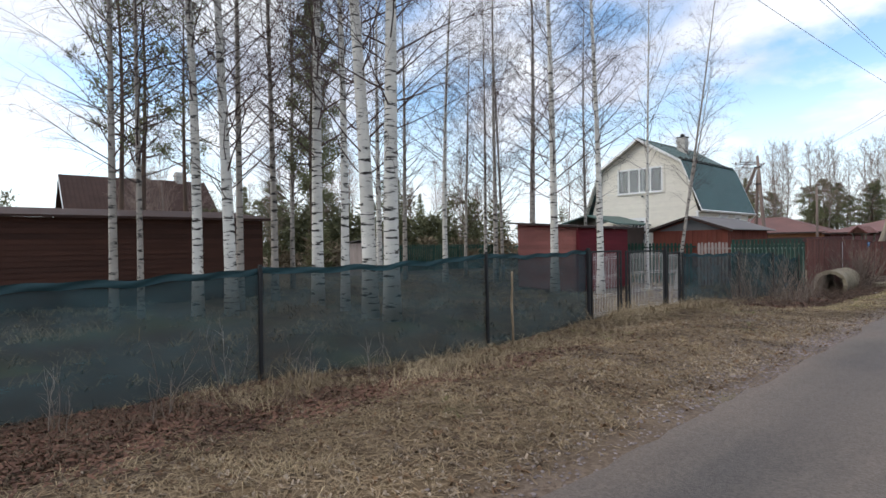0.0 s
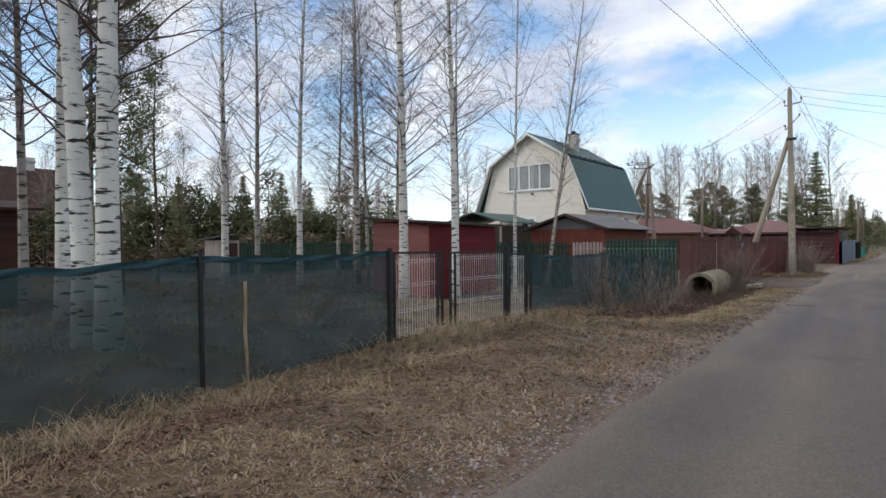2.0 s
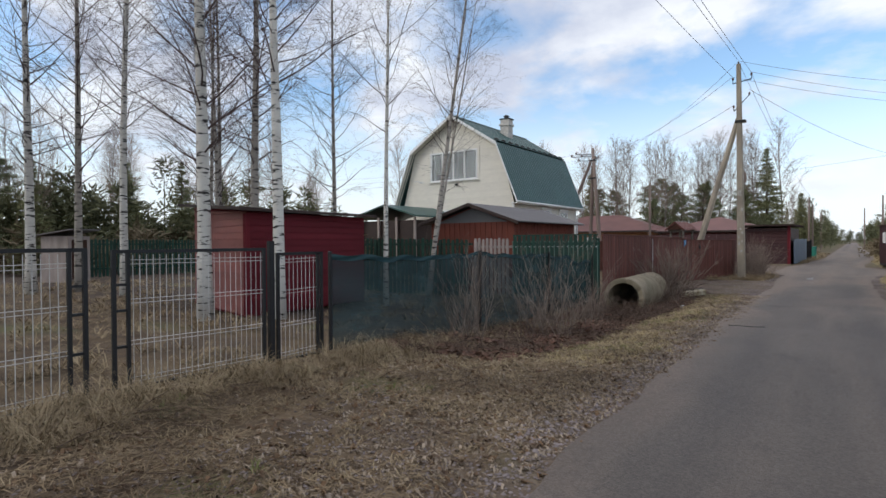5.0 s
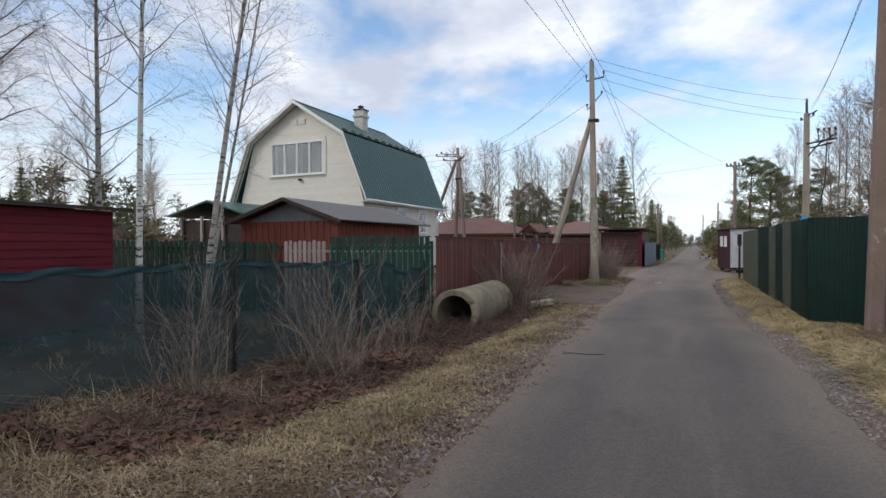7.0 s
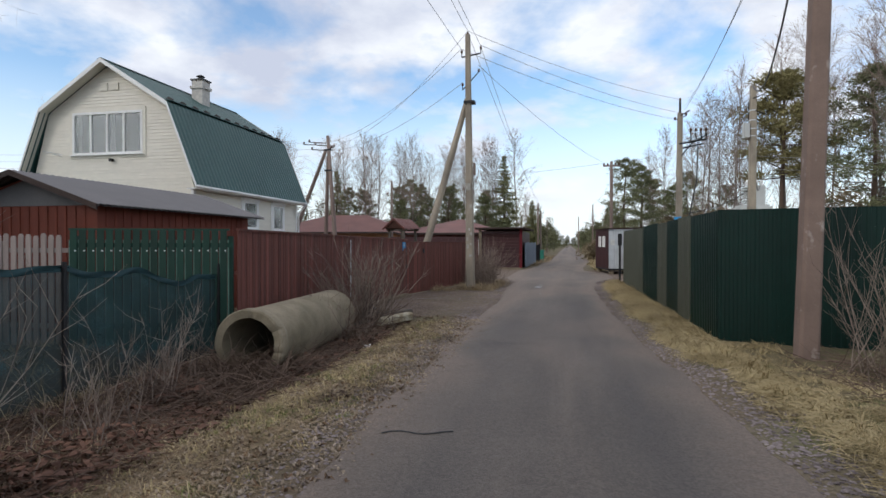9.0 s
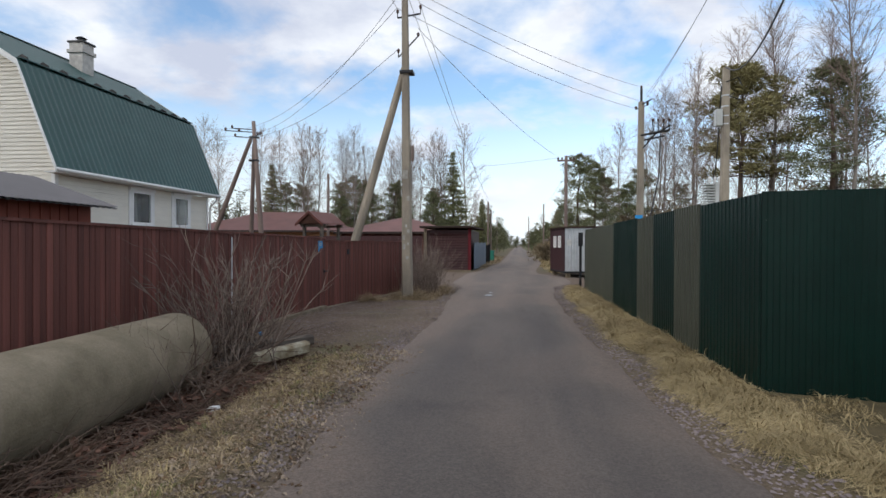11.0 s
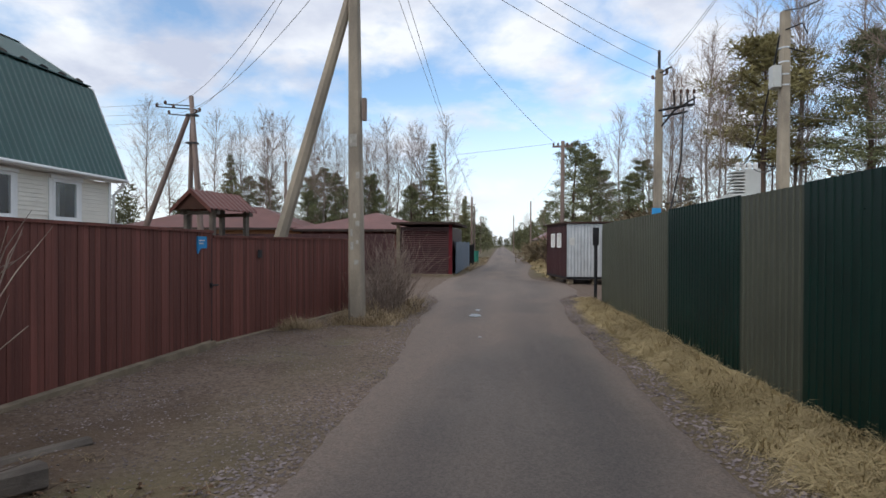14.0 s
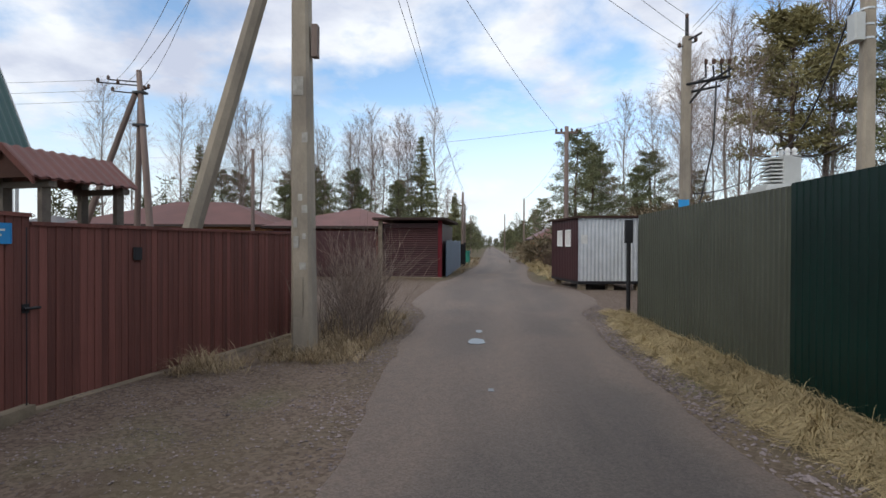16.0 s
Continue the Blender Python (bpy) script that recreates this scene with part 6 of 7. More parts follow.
def far_birch_mesh(seed, first):
    """A slim bare birch, 13 m high: steep limbs, fine upswept twigs and a narrow oval crown."""
    rnd = random.Random(seed)
    h = 13.0
    pts = [Vector((0.12 * math.sin(i * 0.8 + seed), 0.12 * math.cos(i * 0.6 + seed), h * i / 9 - (0.3 if i == 0 else 0))) for i in range(10)]
    trunk = G().tube(pts, [0.10 * (1 - 0.93 * i / 9) for i in range(10)], 7)
    crown = G()
    for i in range(58):
        t = first + (0.985 - first) * (i + rnd.random()) / 58
        k = min(8, int(t * 9))
        p = pts[k].lerp(pts[k + 1], t * 9 - k)
        u = (t - first) / (1 - first)
        a = i * 2.4 + rnd.uniform(-0.5, 0.5)
        ln = h * (0.05 + 0.155 * math.sin(math.pi * min(1, 0.25 + 0.72 * u))) * rnd.uniform(0.6, 1.2)
        d = Vector((math.cos(a), math.sin(a), rnd.uniform(0.9, 2.0))).normalized()
        path = [p]
        for j in range(3):
            d = (d + Vector((rnd.gauss(0, 0.1), rnd.gauss(0, 0.1), 0.06))).normalized()
            path.append(path[-1] + d * ln / 3)
        crown.tube(path, [0.017, 0.012, 0.008, 0.004], 3, cap=False)
        for _ in range(11):
            x = rnd.uniform(0.4, 2.95)
            j = int(x)
            q = path[j].lerp(path[j + 1], x - j)
            e = (d + Vector((rnd.gauss(0, 0.55), rnd.gauss(0, 0.55), rnd.gauss(0.05, 0.4)))).normalized()
            l2 = ln * rnd.uniform(0.2, 0.5)
            r2 = q + e * l2
            crown.tube([q, r2], [0.006, 0.003], 3, cap=False)
            for _ in range(3):
                v = q.lerp(r2, rnd.uniform(0.3, 1.0))
                e2 = (e + Vector((rnd.gauss(0, 0.6), rnd.gauss(0, 0.6), rnd.gauss(-0.15, 0.4)))).normalized()
                crown.tube([v, v + e2 * l2 * rnd.uniform(0.3, 0.7)], [0.004, 0.002], 3, cap=False)
    return smooth(trunk.mesh("trunk")), crown.mesh("crown")


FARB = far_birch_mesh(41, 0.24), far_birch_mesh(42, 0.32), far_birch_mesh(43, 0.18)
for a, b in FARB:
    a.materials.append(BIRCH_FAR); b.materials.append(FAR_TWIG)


def far_birch(x, y, h, turn, k):
    f = thing("birch_tree", "distant leafless birch with twigs paled for haze", "tree", pose(x, y, gz(x, y), 0, 0, turn), "distant birches")
    for nm, me in zip(("trunk", "crown"), FARB[k]):
        part(nm, me, BIRCH, f).scale = (h / 13, h / 13, h / 13)


# tall pines behind the birches, then the wood round the lane
for k, (x, y, h) in enumerate([(-22.5, 4.6, 13.5), (-23.5, 5.6, 14), (-24.5, 7.4, 13), (-24, 13.5, 10)]):
    conifer(0, PINES, x, y, h, 70 * k, NEEDLE, "tall thin pine with a high dark crown", "pine_tree").scale = (0.48, 0.48, 1)
conifer(1, PINES, -18.5, 10.1, 10.5, 25, NEEDLE, "dark pine with level boughs behind the birches", "pine_tree").scale = (0.55, 0.55, 1)
for k, (x, y, h) in enumerate([(-50, -1, 8), (-43, 20, 7)]):
    conifer(2, PINES, x, y, h, 50 * k, NEEDLE, "young bushy pine behind the garden", "pine_tree")
for k, (x, y, h) in enumerate([(-7.4, 82, 12.5), (-10, 86, 8), (-24, 70, 9.5), (-13.5, 80, 8.5), (-4.6, 95, 8), (-5.5, 110, 9), (-46, 1.5, 7), (-36, 24.5, 6.8), (-38, 29, 7.5), (-34, 19, 6.0), (-41, 34, 7), (-37, 15, 6)]):
    conifer(k % 2, SPRUCES, x, y, h, 40 * k, NEEDLE_SPRUCE, "dark green spruce with drooping branches", "spruce_tree")
for k, (x, y, h) in enumerate([(4.2, 61, 8.2), (6.2, 66, 8.4), (9.5, 64, 7.5), (-16, 75, 8.0), (-18, 78, 9), (-13, 76, 8), (-20, 80, 8.5), (18, 54, 12.5), (24, 50, 12), (8, 72, 8), (-11, 92, 9), (-22, 73, 7.5), (-14.5, 72, 6.5), (-9, 77, 7), (-11.5, 74, 6), (-17, 70, 6), (-25, 76, 8), (7.5, 60, 6), (13, 66, 6.5)]):
    conifer(1 + k % 2, PINES, x, y, h, 33 * k, NEEDLE, "dark green pine at the edge of the wood", "pine_tree")
conifer(3, PINES, 13.4, 55.0, 12.5, 20, NEEDLE_OLIVE, "tall pine with an olive green crown", "pine_tree")
rnd = random.Random(77)
spots = [(-23.5, 66, 12), (-21, 71, 13), (-19.5, 69, 12.5), (-17.5, 73, 12), (-12.5, 78, 13), (-15, 84, 14), (-10.5, 80, 12.5), (-8.8, 84, 14.5), (-6.5, 88, 16.5), (-26, 62, 12), (-28, 68, 12),
         (9, 57, 11.5), (10.5, 60, 13), (12, 63, 13), (14.5, 58, 16), (16, 56, 17), (17.5, 52, 17.5), (19, 56, 16), (8, 63, 11), (11, 67, 12), (15, 64, 13), (7.2, 68, 10), (22, 60, 15), (26, 52, 16), (19, 62, 14), (-14, 90, 13), (-32, 58, 11)] + [(9 + 2.1 * k % 17, 50 + 7.3 * k % 17, 10 + 3.7 * k % 6) for k in range(8)] + [(-24 + 3.1 * k % 17, 70 + 5.3 * k % 14, 11 + 2.7 * k % 4) for k in range(12)]
for k, (x, y, h) in enumerate(spots):
    far_birch(x + rnd.uniform(-0.5, 0.5), y, h, rnd.uniform(0, 360), k % 3)
for k in range(30):
    far_birch(-30 - rnd.uniform(0, 26), 8 + 1.5 * k + rnd.uniform(-1, 1), rnd.uniform(7, 11), rnd.uniform(0, 360), k % 3)
for k in range(44):
    side = -1 if k % 2 else 1
    y = 92 + 3.4 * k + rnd.uniform(-3, 3)
    x = 0.018 * (y - 60) + side * (4.2 + rnd.uniform(0, 9))
    if k % 3:
        conifer(k % 2, SPRUCES if k % 3 == 1 else PINES[1:], x, y, rnd.uniform(5, 9), 31 * k, NEEDLE_OLIVE if k % 5 == 0 else NEEDLE_SPRUCE, "distant evergreen lining the lane", "evergreen_tree") if k % 3 == 1 else conifer(1 + k % 2, PINES, x, y, rnd.uniform(5, 9), 31 * k, NEEDLE, "distant pine lining the lane", "pine_tree")
    else:
        far_birch(x, y, rnd.uniform(7, 11), 17 * k, k % 3)


# far wood as one uneven mass of small clumps
def wood(name, label, runs, seed, mat):
    rnd = random.Random(seed)
    g = G()
    for x0, y0, x1, y1, n, h0, h1 in runs:
        for i in range(n):
            t = rnd.random()
            x, y = lerp(x0, x1, t) + rnd.gauss(0, 1.5), lerp(y0, y1, t) + rnd.gauss(0, 2.5)
            h = rnd.uniform(h0, h1) * (0.75 + 0.35 * math.sin(t * 23 + seed) * math.sin(t * 57))
            g.tube([(x, y, -0.4), (x, y, h)], [0.06, 0.02], 4, cap=False)
            for _ in range(46):
                u = rnd.random() ** 0.8
                w = (1 - u) * 1.2 + 0.15
                c = Vector((x + rnd.gauss(0, w * 0.6), y + rnd.gauss(0, w * 0.6), h * (0.12 + 0.88 * u)))
                needle_clump(g, rnd, c, 0.5, 7, 0.6, 0.42)
    single(name, g, mat, label, "woodland", kind="stuff")


wood("far_wood", "distant dark evergreen wood", [(-75, 20, -48, 52, 46, 5, 9), (-42, 17, -33, 34, 50, 4, 7.5), (-48, 52, -12, 100, 40, 4, 8), (6, 70, 40, 66, 26, 4, 6.5), (-52, 10, -40, 40, 24, 3, 6), (30, 60, 60, 30, 24, 6, 10), (-80, -30, -60, 20, 30, 6, 10), (-5, 100, -3, 240, 46, 4, 8), (6, 100, 8, 240, 46, 4, 8), (-6, 250, 14, 250, 16, 4, 7)], 5, NEEDLE_FAR)
wood("undergrowth", "brownish scrub at the edge of the wood", [(6, 58, 26, 50, 80, 2.0, 4.6), (-24, 70, -6, 78, 30, 1.6, 3.4), (-30, 33, -36, 18, 18, 1.4, 2.6), (4.5, 66, 5.5, 84, 16, 1.0, 2.2), (-16, 24, -22, 30, 10, 1, 2)], 6, SCRUB)


# ---- bare shrubs ----
def shrub(name, x, y, n, h, spreadw, seed, mat, label, category="shrub", r=0.008):
    rnd = random.Random(seed)
    f = thing(name, label, category, pose(x, y, gz(x, y)))
    for i in range(n):
        g = G()
        a = rnd.uniform(0, 6.28)
        q0 = Vector((rnd.gauss(0, 0.16 * spreadw), rnd.gauss(0, 0.16 * spreadw), -0.05))
        d = Vector((math.cos(a) * rnd.uniform(0.05, 0.55) * spreadw, math.sin(a) * rnd.uniform(0.05, 0.55) * spreadw, 1)).normalized()
        ln = h * rnd.uniform(0.5, 1.1)
        path = [q0]
        for k in range(6):
            d = (d + Vector((rnd.gauss(0, 0.09), rnd.gauss(0, 0.09), rnd.gauss(0.0, 0.05)))).normalized()
            path.append(path[-1] + d * ln / 6)
        g.tube(path, [r * rnd.uniform(0.6, 1.2) * (1 - 0.8 * k / 6) for k in range(7)], 4, cap=False)
        for _ in range(7):
            k = rnd.randint(1, 5)
            s = path[k].lerp(path[k + 1], rnd.random())
            dd = (d + Vector((rnd.gauss(0, 0.6), rnd.gauss(0, 0.6), rnd.gauss(0.1, 0.4)))).normalized()
            l2 = ln * rnd.uniform(0.12, 0.34)
            m1 = s + dd * l2 * 0.5
            g.tube([s, m1, m1 + (dd + Vector((rnd.gauss(0, 0.3), rnd.gauss(0, 0.3), 0.2))).normalized() * l2 * 0.5], [r * 0.4, r * 0.3, 0.001], 3, cap=False)
        part("stem", g, mat, f)
    return f


BARE = "leafless grey-brown shrub with thin bare stems"
shrub("bare_shrub", -4.95, 26.35, 60, 1.85, 1.5, 1, SHRUB, "tangled leafless shrub beside the concrete pipe", r=0.014)
shrub("bare_shrub", -4.85, 25.75, 44, 1.75, 1.7, 21, SHRUB, "tangled leafless shrub beside the concrete pipe", r=0.009)
shrub("bare_shrub", -3.75, 36.9, 60, 1.5, 1.3, 2, SHRUB, BARE + " by the pole")
shrub("bare_shrub", -3.9, 38.2, 60, 1.7, 1.5, 3, SHRUB, BARE + " by the pole")
shrub("bare_shrub", -4.3, 36.3, 24, 1.1, 1.0, 31, SHRUB, BARE + " by the pole")
shrub("bare_shrub", -3.8, 37.6, 80, 1.75, 1.3, 32, SHRUB, BARE + " by the pole")
shrub("bare_shrub", -4.25, 39.0, 70, 1.8, 1.5, 33, SHRUB, BARE + " by the pole")
shrub("bare_shrub", -3.55, 36.2, 40, 1.0, 1.0, 34, SHRUB, BARE + " by the pole")
shrub("bare_shrub", -5.6, 18.6, 24, 1.5, 1.0, 4, SHRUB, BARE + " against the net")
shrub("bare_shrub", -5.5, 16.2, 16, 1.3, 0.9, 5, SHRUB, BARE + " against the net")
shrub("bare_shrub", -5.0, 17.9, 40, 1.75, 1.5, 51, SHRUB, BARE + " in the ditch")
shrub("bare_shrub", -5.9, 16.6, 26, 1.7, 0.9, 52, SHRUB, BARE + " against the net", r=0.006)
shrub("bare_shrub", -4.75, 24.6, 26, 1.2, 1.6, 53, SHRUB, "tangled leafless shrub beside the concrete pipe", r=0.006)
shrub("bare_shrub", -5.3, 20.9, 26, 1.2, 1.2, 6, SHRUB, BARE + " in the ditch")
shrub("bare_shrub", -4.9, 19.6, 22, 1.0, 1.2, 7, SHRUB, BARE + " in the ditch")
shrub("bare_shrub", 2.75, 22.6, 46, 1.9, 1.4, 8, SHRUB, BARE + " beside the brown pole")
shrub("bare_shrub", 3.5, 22.0, 40, 1.8, 1.3, 9, SHRUB, BARE + " beside the brown pole")
shrub("bare_shrub", 2.6, 21.0, 26, 1.1, 1.2, 10, SHRUB, BARE + " beside the brown pole")
shrub("bare_shrub", 6.0, 63, 40, 2.6, 1.6, 12, SHRUB, BARE + " beyond the cabin", r=0.016)
shrub("bare_shrub", 4.6, 72, 40, 2.6, 1.8, 13, SHRUB, BARE + " down the lane", r=0.016)
shrub("dark_bush", 3.4, 66, 120, 1.5, 1.6, 14, PINE_BARK, "dark dense bush at the lane's edge", r=0.016)
for k in range(6):
    shrub("tall_weed", -5.9 + 0.25 * (k % 3), -0.2 + 0.8 * k, 5, 0.75, 0.5, 40 + k, SHRUB, "dry brown weed stalks by the net", "weed", r=0.005)


# ---- grass, leaves and stones ----
def blades(name, label, category, mat, spots, seed, n, length, width, upright, tuft=14, lie=0.7):
    """Dry blades in tufts, bent over towards the ground. spots(rnd) gives (x, y) or None."""
    rnd = random.Random(seed)
    vs, fs = [], []
    for _ in range(max(1, n // tuft)):
        s = spots(rnd)
        if s is None:
            continue
        cx, cy = s
        main = rnd.uniform(0, 6.28)
        grow = rnd.uniform(0.55, 1.35)
        for _ in range(tuft):
            r = length * 0.45 * math.sqrt(rnd.random())
            b = rnd.uniform(0, 6.28)
            x, y = cx + r * math.cos(b), cy + r * math.sin(b)
            z = gz(x, y) - 0.005
            a = main + rnd.gauss(0, 1.0) if rnd.random() < lie else rnd.uniform(0, 6.28)
            ln = length * rnd.uniform(0.5, 1.25) * grow
            u = upright * rnd.uniform(0.15, 1.4)
            dx, dy = math.cos(a), math.sin(a)
            w = width * rnd.uniform(0.6, 1.3)
            sx, sy = -dy * w, dx * w
            h1 = ln * 0.5 * min(1.0, u)
            h2 = max(0.012, h1 + ln * 0.5 * (u - 0.55) * 0.9)
            x1, y1 = x + dx * ln * 0.45, y + dy * ln * 0.45
            x2, y2 = x + dx * ln * 0.95 + sx * 3, y + dy * ln * 0.95 + sy * 3
            lift = 0.03 * rnd.random() * grow
            k = len(vs)
            vs += [(x - sx, y - sy, z), (x + sx, y + sy, z), (x1 + sx * 0.8, y1 + sy * 0.8, z + h1 + lift), (x1 - sx * 0.8, y1 - sy * 0.8, z + h1 + lift), (x2, y2, z + h2)]
            fs += [(k, k + 1, k + 2, k + 3), (k + 3, k + 2, k + 4)]
    g = G()
    g.v, g.f = vs, fs
    return single(name, g, mat, label, category, kind="stuff")


def verge(x0, x1, y0, y1, keep):
    """Random places between lines, thinned by keep(x, y)."""
    def f(rnd):
        x, y = rnd.uniform(x0, x1), rnd.uniform(y0, y1)
        return (x, y) if rnd.random() < keep(x, y) else None
    return f


def left_keep(x, y):
    l, r = road_edges(y)
    d = l - 0.15 - x
    if d < 0:
        return 0
    k = min(1, d / 0.9) * (0.55 + 0.9 * n2(x, y, 1.1, 6))
    if y > 26.6 and x < -2.9:
        k *= 0.05
    if 6.2 < y < 13.5 and x > -4.6:
        k *= 0.45
    k *= 1 - 0.6 * step(5.0, 1.5, y) * step(-3.7, -4.8, x)
    return max(0, k)


def verge_right(x, y):
    """The grass on the fence's side begins past a strip of crushed stone."""
    d = x - road_edges(y)[1] - 0.34 - 0.22 * n2(x, y, 0.9, 90)
    return min(1, max(0, d) / 0.25)


def drift(x, y):
    return max(0, 0.3 + 1.6 * n2(x, y, 0.9, 30)) * left_keep(x, y)


blades("dry_grass", "matted pale dry grass on the verge", "grass", STRAW, verge(-6.6, -2.0, -3, 28, left_keep), 1, 150000, 0.14, 0.0028, 0.42)
blades("dry_grass", "tufts of taller dry grass along the net", "grass", STRAW, verge(-6.5, -4.6, -3, 24, lambda x, y: left_keep(x, y) * step(-5.0, -5.9, x) * step(0.0, 0.5, 0.3 + n2(x, y, 1.6, 9))), 2, 40000, 0.3, 0.003, 0.9)
blades("yellow_grass", "yellow dry grass along the lane", "grass", STRAW_YELLOW, verge(-5.0, -2.4, 15, 27.5, lambda x, y: left_keep(x, y) * step(-4.4, -3.6, x)), 3, 60000, 0.12, 0.003, 0.5)
blades("yellow_grass", "yellow dry grass below the green fence", "grass", STRAW_YELLOW, verge(0.2, 2.3, 14, 40, lambda x, y: verge_right(x, y) * (1 if (x < 1.5 or y < 25) else 0) * (0.6 + 0.7 * n2(x, y, 1.2))), 4, 60000, 0.16, 0.0032, 0.4)
def tussocks(name, label, mat, spots, seed, n, length, width, lean):
    """Long blades that rise, arch over one way and trail on the ground."""
    rnd = random.Random(seed)
    vs, fs = [], []
    for _ in range(n):
        s = spots(rnd)
        if s is None:
            continue
        cx, cy = s
        main = lean + rnd.gauss(0, 0.7)
        grow = rnd.uniform(0.6, 1.25)
        for _ in range(rnd.randint(26, 52)):
            a = main + rnd.gauss(0, 0.55)
            b, rr = rnd.uniform(0, 6.28), 0.07 * math.sqrt(rnd.random())
            x, y = cx + rr * math.cos(b), cy + rr * math.sin(b)
            ln = length * grow * rnd.uniform(0.5, 1.25)
            top = ln * rnd.uniform(0.08, 0.34)
            w = width * rnd.uniform(0.6, 1.3)
            dx, dy = math.cos(a), math.sin(a)
            bend = rnd.gauss(0, 0.25)
            k = len(vs)
            for j in range(5):
                t = j / 4
                run = ln * t * 0.85
                px, py = x + dx * run - dy * bend * ln * t * t, y + dy * run + dx * bend * ln * t * t
                pz = gz(px, py) + 0.012 + top * math.sin(math.pi * min(1, t * 1.02)) ** 0.8
                ww = w * (1 - 0.8 * t)
                vs += [(px + dy * ww, py - dx * ww, pz), (px - dy * ww, py + dx * ww, pz)]
            for j in range(4):
                q = k + 2 * j
                fs.append((q, q + 1, q + 3, q + 2))
    g = G()
    g.v, g.f = vs, fs
    return single(name, g, mat, label, "grass", kind="stuff")


tussocks("bent_grass", "long pale grass trailing below the green fence", STRAW_YELLOW, verge(0.75, 1.5, 22, 40.5, lambda x, y: verge_right(x - 0.1, y)), 61, 700, 0.36, 0.003, 3.6)
tussocks("bent_grass", "long pale grass trailing beside the brown pole", STRAW_YELLOW, verge(0.9, 2.4, 14, 23, lambda x, y: 0.6 * verge_right(x - 0.2, y)), 62, 320, 0.26, 0.0034, 3.4)
tussocks("bent_grass", "bent dry tussocks along the foot of the net", STRAW, verge(-6.15, -5.3, 2.5, 17, lambda x, y: 0.4 + n2(x, y, 0.9, 33)), 63, 300, 0.36, 0.0036, -0.8)
blades("yellow_grass", "long yellow grass leaning on the green fence", "grass", STRAW_YELLOW, verge(1.05, 1.52, 24.5, 39, lambda x, y: 0.5 + n2(x, y, 1.2, 3)), 14, 2500, 0.22, 0.003, 0.8)
blades("dry_grass", "dry grass round the foot of the pole", "grass", STRAW, verge(-5.2, -2.6, 33.6, 39.4, lambda x, y: step(0.0, 0.5, 0.9 - abs(x + 3.9) + 0.3 * n2(x, y, 2)) if y > 34.5 else step(-4.2, -4.9, x)), 5, 26000, 0.26, 0.0035, 0.9)
blades("dry_grass", "dry grass in the birch garden", "grass", STRAW, verge(-26, -6.4, 0, 30, lambda x, y: 0.6 + 0.8 * n2(x, y, 0.4, 14)), 6, 60000, 0.3, 0.008, 0.6)
blades("green_grass", "patches of living green grass", "grass", GREEN_GRASS, verge(-6.2, -2.3, -2, 27, lambda x, y: left_keep(x, y) * step(0.22, 0.45, n2(x, y, 0.8, 20))), 7, 26000, 0.09, 0.003, 0.6)
blades("green_grass", "young green grass along the lane", "grass", GREEN_GRASS, verge(-4.4, -2.7, 15, 27, lambda x, y: left_keep(x, y) * step(-0.15, 0.3, n2(x, y, 0.9, 26)) * step(-4.4, -3.9, x)), 17, 26000, 0.08, 0.0028, 0.6)
blades("fallen_leaves", "brown fallen leaves on the verge", "leaves", LITTER, verge(-6.4, -2.2, -3, 27.5, lambda x, y: 0.25 + drift(x, y)), 8, 60000, 0.05, 0.014, 0.3, 3)
blades("dead_weeds", "brown dead weeds in the ditch", "weeds", WEED, verge(-6.3, -3.9, 14.5, 27.2, lambda x, y: step(-3.9, -4.7, x)), 9, 34000, 0.22, 0.0045, 0.6)
blades("dead_weeds", "brown dead weeds at the net's foot", "weeds", WEED, verge(-6.3, -4.2, -3, 6, lambda x, y: step(-4.3, -5.6, x) * (0.6 + n2(x, y, 1.1, 4))), 10, 30000, 0.17, 0.0045, 0.6)
blades("dry_grass", "dry grass by the crossing", "grass", STRAW_YELLOW, verge(1.4, 6, 50, 80, lambda x, y: 0.9 if x > road_edges(y)[1] + 0.1 else 0), 11, 14000, 0.4, 0.012, 0.7)
blades("dry_grass", "dry grass down the lane", "grass", STRAW, verge(-6, -1.5, 56, 90, lambda x, y: 0.9 if x < road_edges(y)[0] - 0.1 else 0), 12, 10000, 0.4, 0.012, 0.7)


def stones(name, label, seed, n, spots, size):
    rnd = random.Random(seed)
    vs, fs = [], []
    for _ in range(n):
        s = spots(rnd)
        if s is None:
            continue
        x, y = s
        r = size * rnd.uniform(0.4, 1.4) ** 1.5
        z = gz(x, y) + r * 0.15
        k = len(vs)
        a0 = rnd.uniform(0, 6.28)
        vs.append((x, y, z + r * rnd.uniform(0.4, 0.8)))
        for j in range(5):
            a = a0 + j * 1.257
            rr = r * rnd.uniform(0.7, 1.2)
            vs.append((x + rr * math.cos(a), y + rr * math.sin(a), z + r * rnd.uniform(-0.1, 0.3)))
        vs.append((x, y, z - r * 0.5))
        for j in range(5):
            fs += [(k, k + 1 + j, k + 1 + (j + 1) % 5), (k + 6, k + 1 + (j + 1) % 5, k + 1 + j)]
    g = G()
    g.v, g.f = vs, fs
    return single(name, g, STONE, label, "gravel", kind="stuff")


STONE = leafy("crushed_stone", (0.085, 0.068, 0.064), (0.33, 0.275, 0.265), 0.9)


def near_edge(x, y):
    l, r = road_edges(y)
    return 1.3 * step(0.75, 0.0, abs(x - l + 0.22)) ** 2 + 1.9 * step(0.6, 0.0, abs(x - r - 0.2)) ** 2


